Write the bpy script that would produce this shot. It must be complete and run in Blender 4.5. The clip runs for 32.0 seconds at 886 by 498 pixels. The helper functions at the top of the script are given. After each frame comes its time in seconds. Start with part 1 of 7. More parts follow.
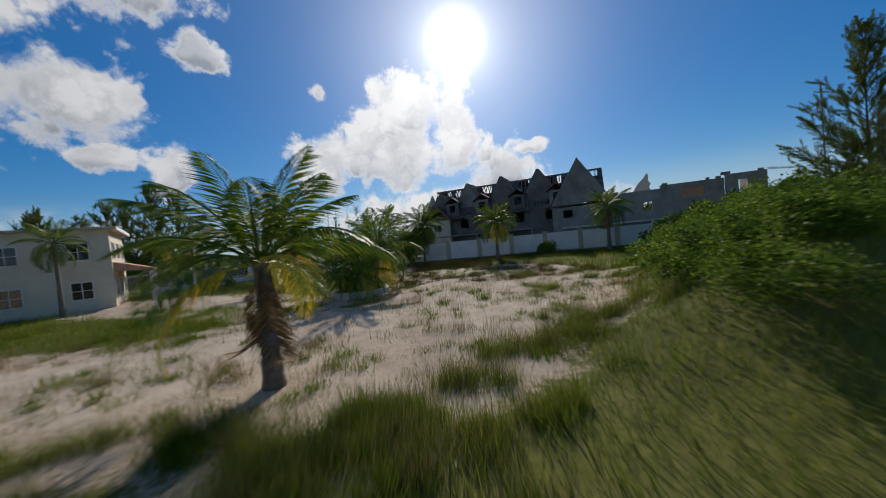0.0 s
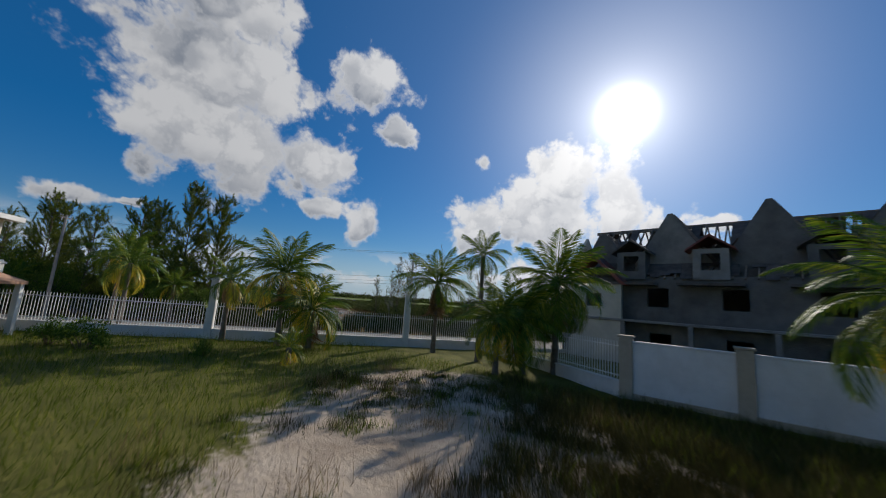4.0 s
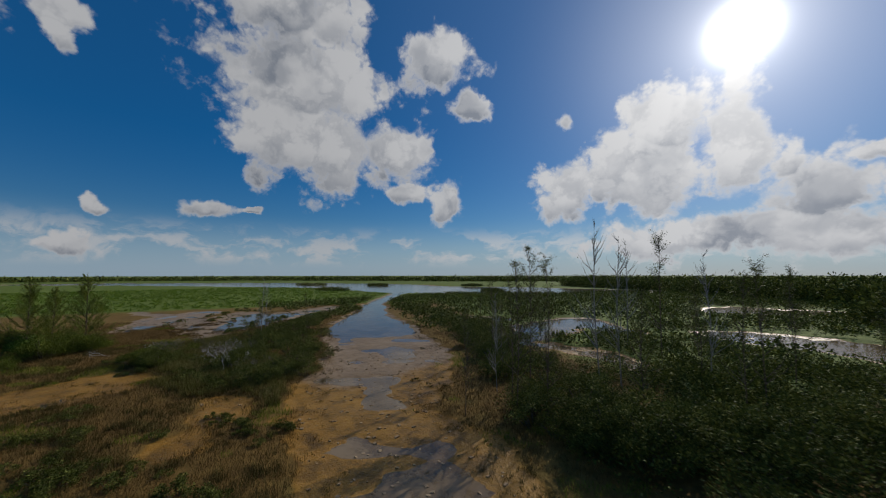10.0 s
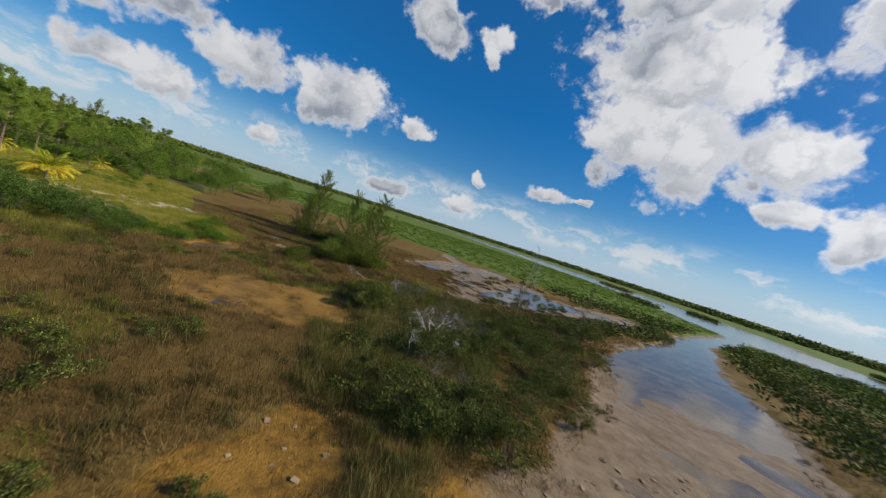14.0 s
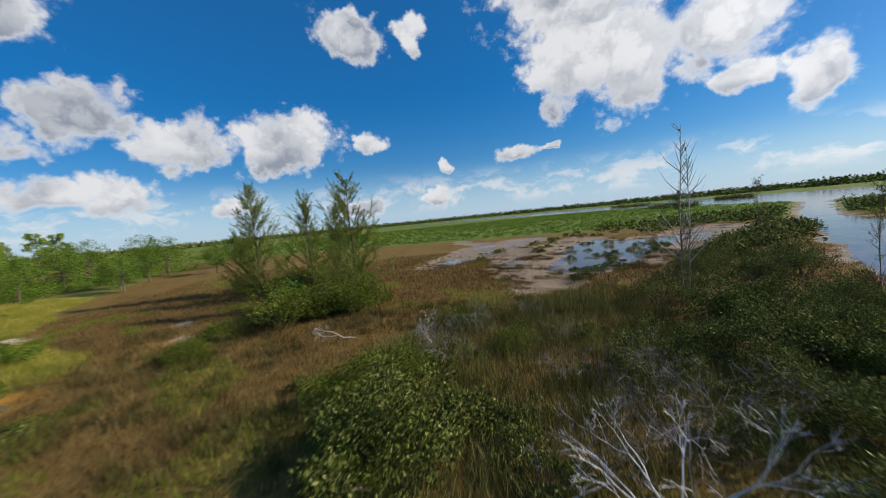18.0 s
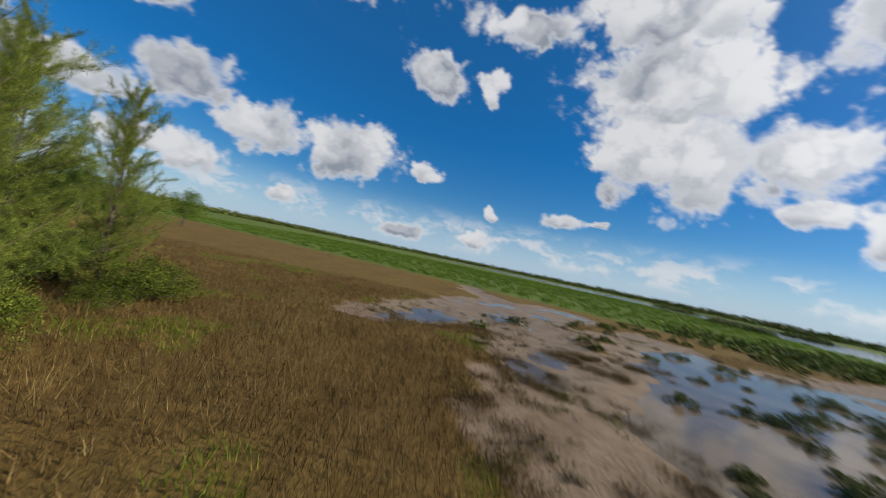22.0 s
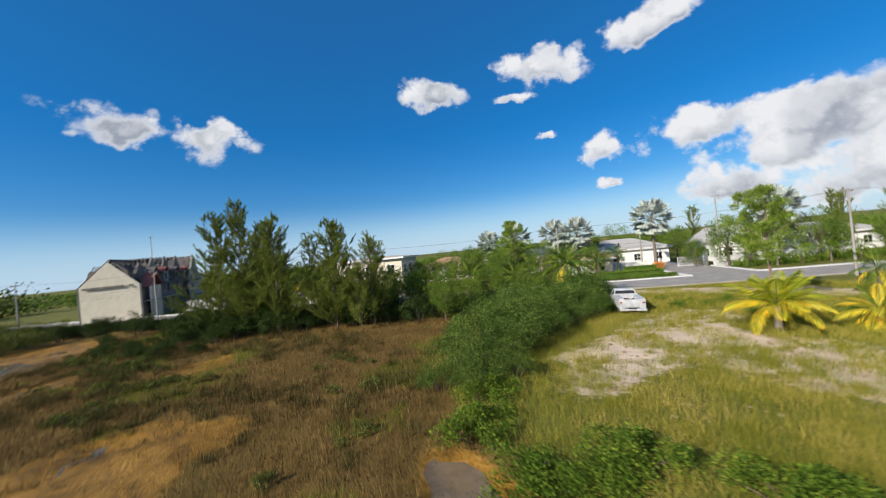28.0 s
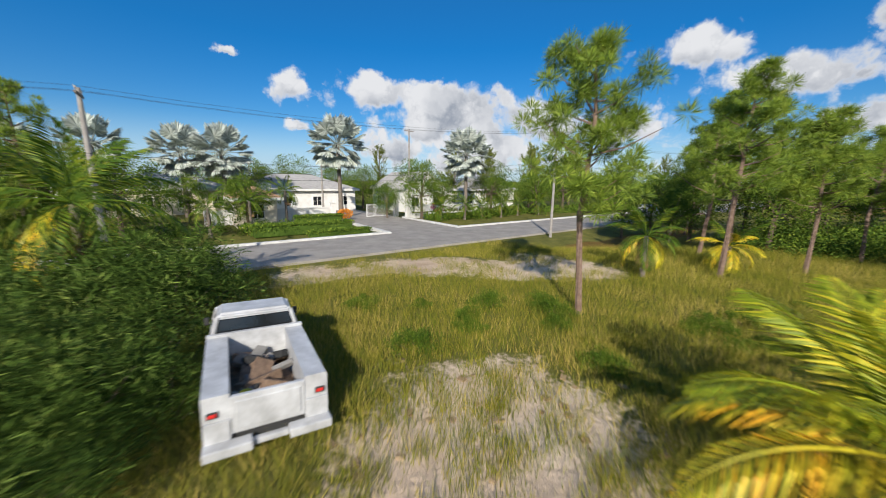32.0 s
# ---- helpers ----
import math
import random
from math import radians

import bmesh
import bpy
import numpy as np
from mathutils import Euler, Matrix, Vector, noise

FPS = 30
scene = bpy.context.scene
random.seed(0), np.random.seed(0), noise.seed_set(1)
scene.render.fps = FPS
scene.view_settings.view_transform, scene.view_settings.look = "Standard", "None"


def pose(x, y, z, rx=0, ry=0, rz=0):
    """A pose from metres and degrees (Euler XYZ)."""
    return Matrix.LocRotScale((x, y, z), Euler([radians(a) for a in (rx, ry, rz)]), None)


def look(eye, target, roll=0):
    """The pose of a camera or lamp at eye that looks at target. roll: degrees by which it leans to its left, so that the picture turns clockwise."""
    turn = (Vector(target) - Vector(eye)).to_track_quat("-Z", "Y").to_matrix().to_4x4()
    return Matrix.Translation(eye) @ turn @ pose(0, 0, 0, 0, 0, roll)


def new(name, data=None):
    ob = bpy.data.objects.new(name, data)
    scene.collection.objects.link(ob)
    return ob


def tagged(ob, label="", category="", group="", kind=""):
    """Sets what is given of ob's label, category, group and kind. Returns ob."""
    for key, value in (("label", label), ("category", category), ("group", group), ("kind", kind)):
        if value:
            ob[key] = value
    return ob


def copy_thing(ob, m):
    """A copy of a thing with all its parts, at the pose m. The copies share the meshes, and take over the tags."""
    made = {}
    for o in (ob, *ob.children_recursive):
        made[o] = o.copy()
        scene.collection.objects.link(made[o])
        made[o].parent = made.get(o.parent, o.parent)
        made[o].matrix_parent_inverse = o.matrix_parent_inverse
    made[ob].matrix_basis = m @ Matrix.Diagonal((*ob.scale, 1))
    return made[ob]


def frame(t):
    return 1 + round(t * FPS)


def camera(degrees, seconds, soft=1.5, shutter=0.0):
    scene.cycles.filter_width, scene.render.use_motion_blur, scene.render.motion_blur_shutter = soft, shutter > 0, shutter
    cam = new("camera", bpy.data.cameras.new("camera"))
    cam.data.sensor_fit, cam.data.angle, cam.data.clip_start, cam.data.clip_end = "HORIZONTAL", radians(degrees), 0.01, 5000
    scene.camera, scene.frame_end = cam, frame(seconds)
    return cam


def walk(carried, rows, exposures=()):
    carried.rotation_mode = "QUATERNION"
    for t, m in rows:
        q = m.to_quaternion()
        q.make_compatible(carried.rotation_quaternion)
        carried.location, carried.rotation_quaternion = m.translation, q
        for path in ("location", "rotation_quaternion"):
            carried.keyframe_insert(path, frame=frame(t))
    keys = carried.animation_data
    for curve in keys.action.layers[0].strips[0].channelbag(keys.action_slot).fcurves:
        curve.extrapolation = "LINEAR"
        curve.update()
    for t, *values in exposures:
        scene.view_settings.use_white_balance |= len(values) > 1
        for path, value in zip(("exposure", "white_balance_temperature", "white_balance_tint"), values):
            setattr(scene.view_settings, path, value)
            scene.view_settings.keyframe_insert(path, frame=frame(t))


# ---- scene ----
cam = camera(103.0, 32.0, soft=1.0, shutter=0.42)
PATH = [
    (0.0, 0.68, -6.02, 2.85, 88.17, 5.55, 4.82),
    (0.5, 0.28, -2.66, 2.58, 88.16, 5.75, 3.37),
    (1.0, -0.00, 0.00, 2.46, 88.48, 6.77, -0.18),
    (1.5, -0.04, 3.07, 2.43, 89.45, 4.73, -0.16),
    (2.0, -0.09, 6.47, 2.42, 90.71, 2.06, 2.83),
    (2.5, -0.17, 9.77, 2.49, 92.45, -1.21, 8.76),
    (3.0, -0.62, 13.20, 2.64, 94.31, -4.59, 16.23),
    (3.5, -1.44, 16.52, 2.98, 96.55, -6.45, 23.40),
    (4.0, -2.28, 19.10, 3.22, 98.63, -4.22, 27.21),
    (4.5, -3.37, 21.18, 3.64, 100.69, -2.86, 30.17),
    (6.5, -10.15, 30.74, 6.08, 101.80, -1.82, 39.86),
    (7.0, -11.99, 33.18, 6.66, 101.20, -4.29, 41.31),
    (7.5, -13.89, 35.69, 7.21, 100.51, -5.05, 41.75),
    (8.0, -15.88, 38.11, 7.74, 99.72, -4.06, 41.46),
    (8.5, -17.85, 40.40, 8.21, 99.21, -3.30, 41.44),
    (9.0, -19.75, 42.70, 8.76, 98.78, -2.80, 41.43),
    (9.5, -21.66, 44.81, 9.30, 97.55, -0.65, 41.20),
    (10.0, -24.02, 47.20, 9.57, 94.21, 0.08, 41.74),
    (10.5, -26.32, 49.66, 9.62, 90.96, -5.02, 46.23),
    (11.0, -28.41, 51.96, 9.56, 88.84, -9.98, 52.32),
    (11.5, -30.78, 54.03, 9.39, 87.41, -12.59, 58.10),
    (12.0, -33.47, 55.86, 9.15, 86.70, -14.39, 65.12),
    (12.5, -36.25, 57.42, 8.83, 86.67, -14.27, 71.65),
    (13.0, -39.06, 58.49, 8.64, 86.35, -15.35, 78.23),
    (13.5, -41.63, 59.33, 8.42, 86.06, -16.54, 84.73),
    (14.0, -44.36, 59.70, 8.34, 85.78, -17.55, 90.18),
    (14.5, -47.25, 59.73, 8.09, 85.45, -16.60, 94.73),
    (16.5, -58.03, 59.03, 6.27, 84.11, -1.10, 102.83),
    (17.0, -60.83, 58.28, 5.91, 84.42, 2.43, 100.14),
    (17.5, -63.55, 57.75, 5.61, 84.60, 5.36, 93.77),
    (18.0, -66.19, 57.56, 5.40, 85.06, 5.73, 88.16),
    (18.5, -69.09, 57.78, 5.18, 85.91, 4.34, 84.54),
    (19.0, -71.93, 58.30, 5.02, 86.34, 1.60, 83.24),
    (19.5, -74.82, 58.81, 4.85, 86.04, 0.43, 82.17),
    (20.0, -77.71, 59.35, 4.61, 85.68, -0.54, 81.32),
    (20.5, -80.37, 59.96, 4.27, 85.64, -2.48, 80.99),
    (21.0, -82.91, 60.34, 3.94, 85.72, -4.12, 80.42),
    (21.5, -85.67, 61.10, 3.84, 87.44, -5.06, 81.72),
    (22.0, -88.41, 61.57, 3.73, 91.25, -11.68, 93.04),
    (22.5, -91.08, 61.46, 3.70, 93.10, -16.19, 106.78),
    (23.0, -93.76, 60.88, 3.66, 95.80, -18.43, 122.25),
    (23.5, -95.91, 59.71, 3.68, 97.09, -20.12, 140.35),
    (24.0, -97.06, 57.92, 3.80, 97.06, -21.20, 158.73),
    (24.5, -97.54, 56.07, 3.98, 95.85, -20.43, 173.43),
    (25.0, -97.70, 54.08, 4.25, 94.47, -18.46, -174.05),
    (25.5, -97.52, 51.48, 4.58, 93.88, -15.53, -162.26),
    (26.0, -96.62, 48.67, 4.80, 93.83, -14.95, -147.19),
    (26.5, -95.14, 46.24, 5.08, 93.29, -14.04, -132.12),
    (28.5, -83.58, 43.39, 6.39, 90.25, 14.10, -133.62),
    (29.0, -80.85, 41.44, 6.43, 90.17, 20.26, -148.07),
    (29.5, -78.69, 38.86, 6.42, 89.97, 23.01, -161.71),
    (30.0, -77.35, 35.67, 6.34, 88.39, 22.09, -171.65),
    (30.5, -76.67, 32.37, 6.13, 85.72, 18.56, -177.38),
    (31.0, -76.59, 28.90, 5.74, 82.95, 12.18, -179.23),
    (31.5, -76.72, 25.42, 5.11, 79.89, 2.05, -176.29),
    (32.0, -76.80, 22.07, 4.44, 79.09, -0.67, -174.50),
]
EXPO = [(0, -.38), (1, -.16), (2, -.3), (3, -.32), (4, -.48), (7, -.62), (9, -.68), (10, -.78), (11, -.46), (12, -.2), (13, -.14), (15.5, .1), (19, .12), (21, -.03), (22.5, -.02), (24, .22), (26, .3), (29, .28), (32, .2)]
walk(cam, [(t, pose(*p)) for t, *p in PATH], EXPO)


# ---- world, sun, exposure ----
SUN_EL = radians(28.3)                       # the sun stands over +y
SUN_DIR = Vector((0.0, math.cos(SUN_EL), math.sin(SUN_EL)))
world = bpy.data.worlds.new("world")
scene.world = world
world.use_nodes = True
wt = world.node_tree
WN, WL = wt.nodes, wt.links


def wmath(op, a, b=0.0, c=0.0):
    n = WN.new("ShaderNodeMath")
    n.operation = op
    for i, v in enumerate((a, b, c)):
        if isinstance(v, (int, float)):
            n.inputs[i].default_value = v
        else:
            WL.new(v, n.inputs[i])
    return n.outputs[0]


def wrange(v, a, b, c=0.0, d=1.0):
    n = WN.new("ShaderNodeMapRange")
    n.interpolation_type = "SMOOTHSTEP"
    WL.new(v, n.inputs[0])
    for i, q in enumerate((a, b, c, d)):
        n.inputs[i + 1].default_value = q
    return n.outputs[0]


def wmix(f, a, b):
    n = WN.new("ShaderNodeMix")
    n.data_type = "RGBA"
    for s, v in ((n.inputs[0], f), (n.inputs[6], a), (n.inputs[7], b)):
        if isinstance(v, tuple):
            s.default_value = (*v, 1)
        elif isinstance(v, float):
            s.default_value = v
        else:
            WL.new(v, s)
    return n.outputs[2]


sky = WN.new("ShaderNodeTexSky")
sky.sky_type, sky.sun_disc = "NISHITA", False
sky.sun_elevation, sky.sun_rotation = SUN_EL, 0.0
sky.air_density, sky.dust_density, sky.ozone_density = 1.0, 0.15, 3.0
hue = WN.new("ShaderNodeHueSaturation")
hue.inputs["Saturation"].default_value, hue.inputs["Value"].default_value = 1.5, 1.0
WL.new(sky.outputs["Color"], hue.inputs["Color"])
gain = WN.new("ShaderNodeVectorMath")
gain.operation = "MULTIPLY"
gain.inputs[1].default_value = (0.056, 0.062, 0.070)
WL.new(hue.outputs["Color"], gain.inputs[0])
coord = WN.new("ShaderNodeTexCoord")
RAWV = coord.outputs["Generated"]


def wwarp(vec, scale, detail, amount):
    n = WN.new("ShaderNodeTexNoise")
    n.inputs["Scale"].default_value, n.inputs["Detail"].default_value, n.inputs["Roughness"].default_value = scale, detail, 0.6
    WL.new(RAWV, n.inputs["Vector"])
    c = WN.new("ShaderNodeVectorMath")
    c.operation = "SUBTRACT"
    WL.new(n.outputs["Color"], c.inputs[0])
    c.inputs[1].default_value = (0.5, 0.5, 0.5)
    a = WN.new("ShaderNodeVectorMath")
    a.operation = "MULTIPLY_ADD"
    WL.new(c.outputs[0], a.inputs[0])
    a.inputs[1].default_value = (amount, amount, amount * 0.8)
    WL.new(vec, a.inputs[2])
    return a.outputs[0]


DIRV = wwarp(wwarp(RAWV, 6.0, 3.0, 0.12), 26.0, 6.0, 0.035)


def wnoise(scale, detail, rough, squash=1.0):
    m = WN.new("ShaderNodeMapping")
    m.inputs["Scale"].default_value = (1, 1, squash)
    WL.new(DIRV, m.inputs["Vector"])
    n = WN.new("ShaderNodeTexNoise")
    n.inputs["Scale"].default_value, n.inputs["Detail"].default_value, n.inputs["Roughness"].default_value = scale, detail, rough
    WL.new(m.outputs[0], n.inputs["Vector"])
    return n.outputs["Fac"]


field = side = None             # how deep in a cloud, and how far above (+) or below its middle


def puff(az, el, ra, re):
    """A lobe of a cumulus cloud: compass angle from +y to +x, elevation, and half sizes, in degrees."""
    global field, side
    a, e = radians(az), radians(el)
    d = Vector((math.sin(a) * math.cos(e), math.cos(a) * math.cos(e), math.sin(e)))
    right = Vector((math.cos(a), -math.sin(a), 0))
    up = right.cross(d)
    m = WN.new("ShaderNodeMapping")
    m.vector_type = "TEXTURE"
    m.inputs["Location"].default_value = d
    m.inputs["Rotation"].default_value = Matrix((right, d, up)).transposed().to_euler()
    m.inputs["Scale"].default_value = (radians(ra), 0.6, radians(re))
    WL.new(DIRV, m.inputs["Vector"])
    v = WN.new("ShaderNodeVectorMath")
    v.operation = "LENGTH"
    WL.new(m.outputs[0], v.inputs[0])
    q = wmath("SUBTRACT", 1.0, v.outputs["Value"])
    z = WN.new("ShaderNodeVectorMath")
    z.operation = "DOT_PRODUCT"
    z.inputs[1].default_value = (0, 0, 1)
    WL.new(m.outputs[0], z.inputs[0])
    if field is None:
        field, side = q, z.outputs["Value"]
        return
    f = WN.new("ShaderNodeMapRange")
    WL.new(wmath("SUBTRACT", q, field), f.inputs[0])
    f.inputs[1].default_value, f.inputs[2].default_value = -0.2, 0.2
    b = WN.new("ShaderNodeMix")
    WL.new(f.outputs[0], b.inputs[0])
    WL.new(side, b.inputs[2])
    WL.new(z.outputs["Value"], b.inputs[3])
    field, side = wmath("SMOOTH_MAX", field, q, 0.16), b.outputs[0]


puff(-67.3, 38.0, 9.9, 7.3)
puff(-63.6, 27.6, 12.3, 9.0)
puff(-59.8, 18.5, 11.2, 7.0)
puff(-67.5, 19.8, 7.3, 6.7)
puff(-48.3, 13.0, 3.5, 1.7)
puff(-59.5, 36.6, 4.9, 6.9)
puff(-85.2, 35.1, 7.4, 2.7)
puff(-97.8, 26.9, 3.2, 3.0)
puff(-90.7, 26.3, 1.6, 2.0)
puff(-42.1, 32.4, 5.9, 5.1)
puff(-37.5, 25.7, 3.6, 2.5)
puff(-40.6, 12.0, 3.6, 3.9)
puff(-8.7, 20.4, 6.0, 5.6)
puff(-11.3, 14.5, 10.0, 6.6)
puff(-21.5, 12.6, 6.4, 5.3)
puff(-1.3, 16.5, 4.1, 9.1)
puff(5.0, 9.5, 6.4, 5.0)
puff(2.9, 13.1, 2.6, 2.9)
puff(10.7, 12.1, 2.2, 1.4)
puff(-4.7, 5.1, 17.3, 3.5)
puff(9.4, 3.9, 13.4, 3.4)
puff(-76.2, 9.2, 3.3, 1.5)
puff(-70.7, 9.2, 1.7, 0.7)
puff(-85.5, 8.0, 1.2, 1.3)
puff(-22.2, 22.9, 2.1, 2.1)
puff(-151.8, 16.1, 5.7, 2.8)
puff(-143.1, 11.7, 6.9, 2.7)
puff(-132.5, 16.0, 5.4, 3.8)
puff(-123.1, 13.1, 6.8, 3.9)
puff(-110.6, 13.2, 8.3, 4.5)
puff(-99.1, 12.6, 2.5, 1.2)
puff(-100.1, 27.3, 5.1, 2.4)
puff(-90.6, 27.7, 2.4, 1.8)
puff(-138.5, 24.5, 4.6, 3.1)
puff(-133.4, 40.6, 19.0, 10.0)
puff(-101.8, 44.8, 13.0, 8.8)
puff(-98.6, 29.0, 2.9, 1.5)
puff(143.6, 25.6, 5.8, 2.8)
puff(160.3, 27.1, 5.3, 2.2)
puff(151.7, 12.4, 3.4, 2.4)
puff(153.0, 8.1, 1.5, 0.7)
puff(164.8, 12.8, 6.8, 2.5)
puff(175.2, 9.4, 11.6, 4.5)
puff(165.6, 4.9, 6.5, 2.8)
puff(-148.0, 39.7, 12.7, 6.1)
puff(173.7, 10.6, 8.2, 3.6)
puff(-169.4, 8.9, 10.3, 3.4)
puff(180.0, 5.3, 10.1, 4.6)
puff(-161.1, 8.4, 7.2, 2.8)
puff(139.7, 21.6, 3.0, 0.9)
puff(144.7, 16.1, 1.6, 0.7)
puff(-135.7, 6.6, 4.0, 2.0)
puff(-129.7, 6.4, 4.8, 3.0)
puff(-118.8, 4.6, 3.2, 1.7)
puff(-99.8, 3.1, 4.4, 1.4)
puff(-89.2, 3.4, 3.1, 1.3)
puff(127.3, 24.6, 4.6, 2.5)
puff(-48.8, 19.8, 6.0, 6.0)
puff(94.5, 18.0, 4.2, 2.7)
puff(85.3, 18.7, 5.8, 2.4)
n_big, n_fine, n_grey = wnoise(8.0, 7.0, 0.55), wnoise(30.0, 6.0, 0.6), wnoise(5.0, 4.0, 0.5)
vor = WN.new("ShaderNodeTexVoronoi")
vor.feature = "SMOOTH_F1"
vor.inputs["Scale"].default_value, vor.inputs["Smoothness"].default_value = 13.0, 0.35
vor.normalize = True
vor.inputs["Detail"].default_value, vor.inputs["Roughness"].default_value, vor.inputs["Lacunarity"].default_value = 3.0, 0.55, 2.2
WL.new(wwarp(RAWV, 14.0, 4.0, 0.05), vor.inputs["Vector"])
billow = wrange(vor.outputs["Distance"], 0.42, 0.12)
sep = WN.new("ShaderNodeSeparateXYZ")
WL.new(RAWV, sep.inputs[0])
rise = sep.outputs["Z"]
band = wmath("MULTIPLY", wrange(rise, 0.015, 0.05), wrange(rise, 0.14, 0.07))
n_band = wnoise(9.0, 8.0, 0.6, 2.6)
low = wmath("MULTIPLY", wrange(n_band, 0.46, 0.62), wmath("MULTIPLY", band, wrange(sep.outputs["X"], 0.45, 0.1)))
grown = wmath("ADD", wmath("ADD", field, wmath("MULTIPLY_ADD", billow, 0.55, -0.22)), wmath("ADD", wmath("MULTIPLY_ADD", n_big, 1.15, -0.56), wmath("MULTIPLY_ADD", n_fine, 0.5, -0.25)))
cover = wmath("MAXIMUM", wmath("POWER", wrange(grown, -0.06, 0.42), 1.15), wmath("MULTIPLY", low, 0.75))
low_side = wrange(wmath("ADD", side, wmath("MULTIPLY_ADD", n_big, 0.9, -0.45)), 0.0, -0.8)
crease = wmath("MULTIPLY", wrange(billow, 0.55, 0.0), 0.4)
thick = wmath("MULTIPLY", wrange(grown, 0.12, 0.6), wmath("MINIMUM", wmath("ADD", wmath("ADD", crease, wmath("MULTIPLY", low_side, 0.7)), wmath("MULTIPLY", wrange(n_grey, 0.48, 0.66), 0.6)), 1.0))
dot = WN.new("ShaderNodeVectorMath")
dot.operation = "DOT_PRODUCT"
WL.new(RAWV, dot.inputs[0])
dot.inputs[1].default_value = SUN_DIR
lit = WN.new("ShaderNodeVectorMath")                # clouds near the sun scatter more light forwards
lit.operation = "SCALE"
WL.new(wmix(thick, (0.69, 0.70, 0.725), (0.26, 0.295, 0.36)), lit.inputs[0])
WL.new(wrange(dot.outputs["Value"], 0.45, 0.98, 1.0, 1.3), lit.inputs["Scale"])
cloud_col = lit.outputs[0]
haze = wrange(rise, 0.16, 0.0)
lift = WN.new("ShaderNodeVectorMath")
lift.operation = "ADD"
lift.inputs[1].default_value = (0.012, 0.055, 0.135)
WL.new(gain.outputs[0], lift.inputs[0])
sky_col = wmix(wmath("MULTIPLY", haze, 0.72), lift.outputs[0], (0.42, 0.58, 0.76))
mixed = wmix(cover, sky_col, cloud_col)
near_sun = wmath("POWER", wmath("MAXIMUM", dot.outputs["Value"], 0.0), 1500.0)
bloom = wmath("POWER", wmath("MAXIMUM", dot.outputs["Value"], 0.0), 260.0)
halo = wmath("POWER", wmath("MAXIMUM", dot.outputs["Value"], 0.0), 34.0)
aureole = wmath("POWER", wmath("MAXIMUM", dot.outputs["Value"], 0.0), 5.0)
glow = wmath("ADD", wmath("ADD", wmath("MULTIPLY", near_sun, 9.0), wmath("MULTIPLY", bloom, 0.75)), wmath("ADD", wmath("MULTIPLY", halo, 0.52), wmath("MULTIPLY", aureole, 0.11)))
add = WN.new("ShaderNodeMix")
add.data_type, add.blend_type = "RGBA", "ADD"
add.inputs[0].default_value = 1.0
WL.new(mixed, add.inputs[6])
shine = WN.new("ShaderNodeVectorMath")
shine.operation = "SCALE"
shine.inputs[0].default_value = (1.0, 0.97, 0.93)
WL.new(glow, shine.inputs["Scale"])
WL.new(shine.outputs[0], add.inputs[7])
WL.new(add.outputs[2], WN["Background"].inputs["Color"])
WN["Background"].inputs["Strength"].default_value = 1.0
sun = new("sun", bpy.data.lights.new("sun", "SUN"))
sun.data.energy, sun.data.angle, sun.data.color = 5.0, radians(0.53), (1.0, 0.93, 0.82)
sun.matrix_world = look((0, 0, 60), Vector((0, 0, 60)) - SUN_DIR)

# ---- materials ----


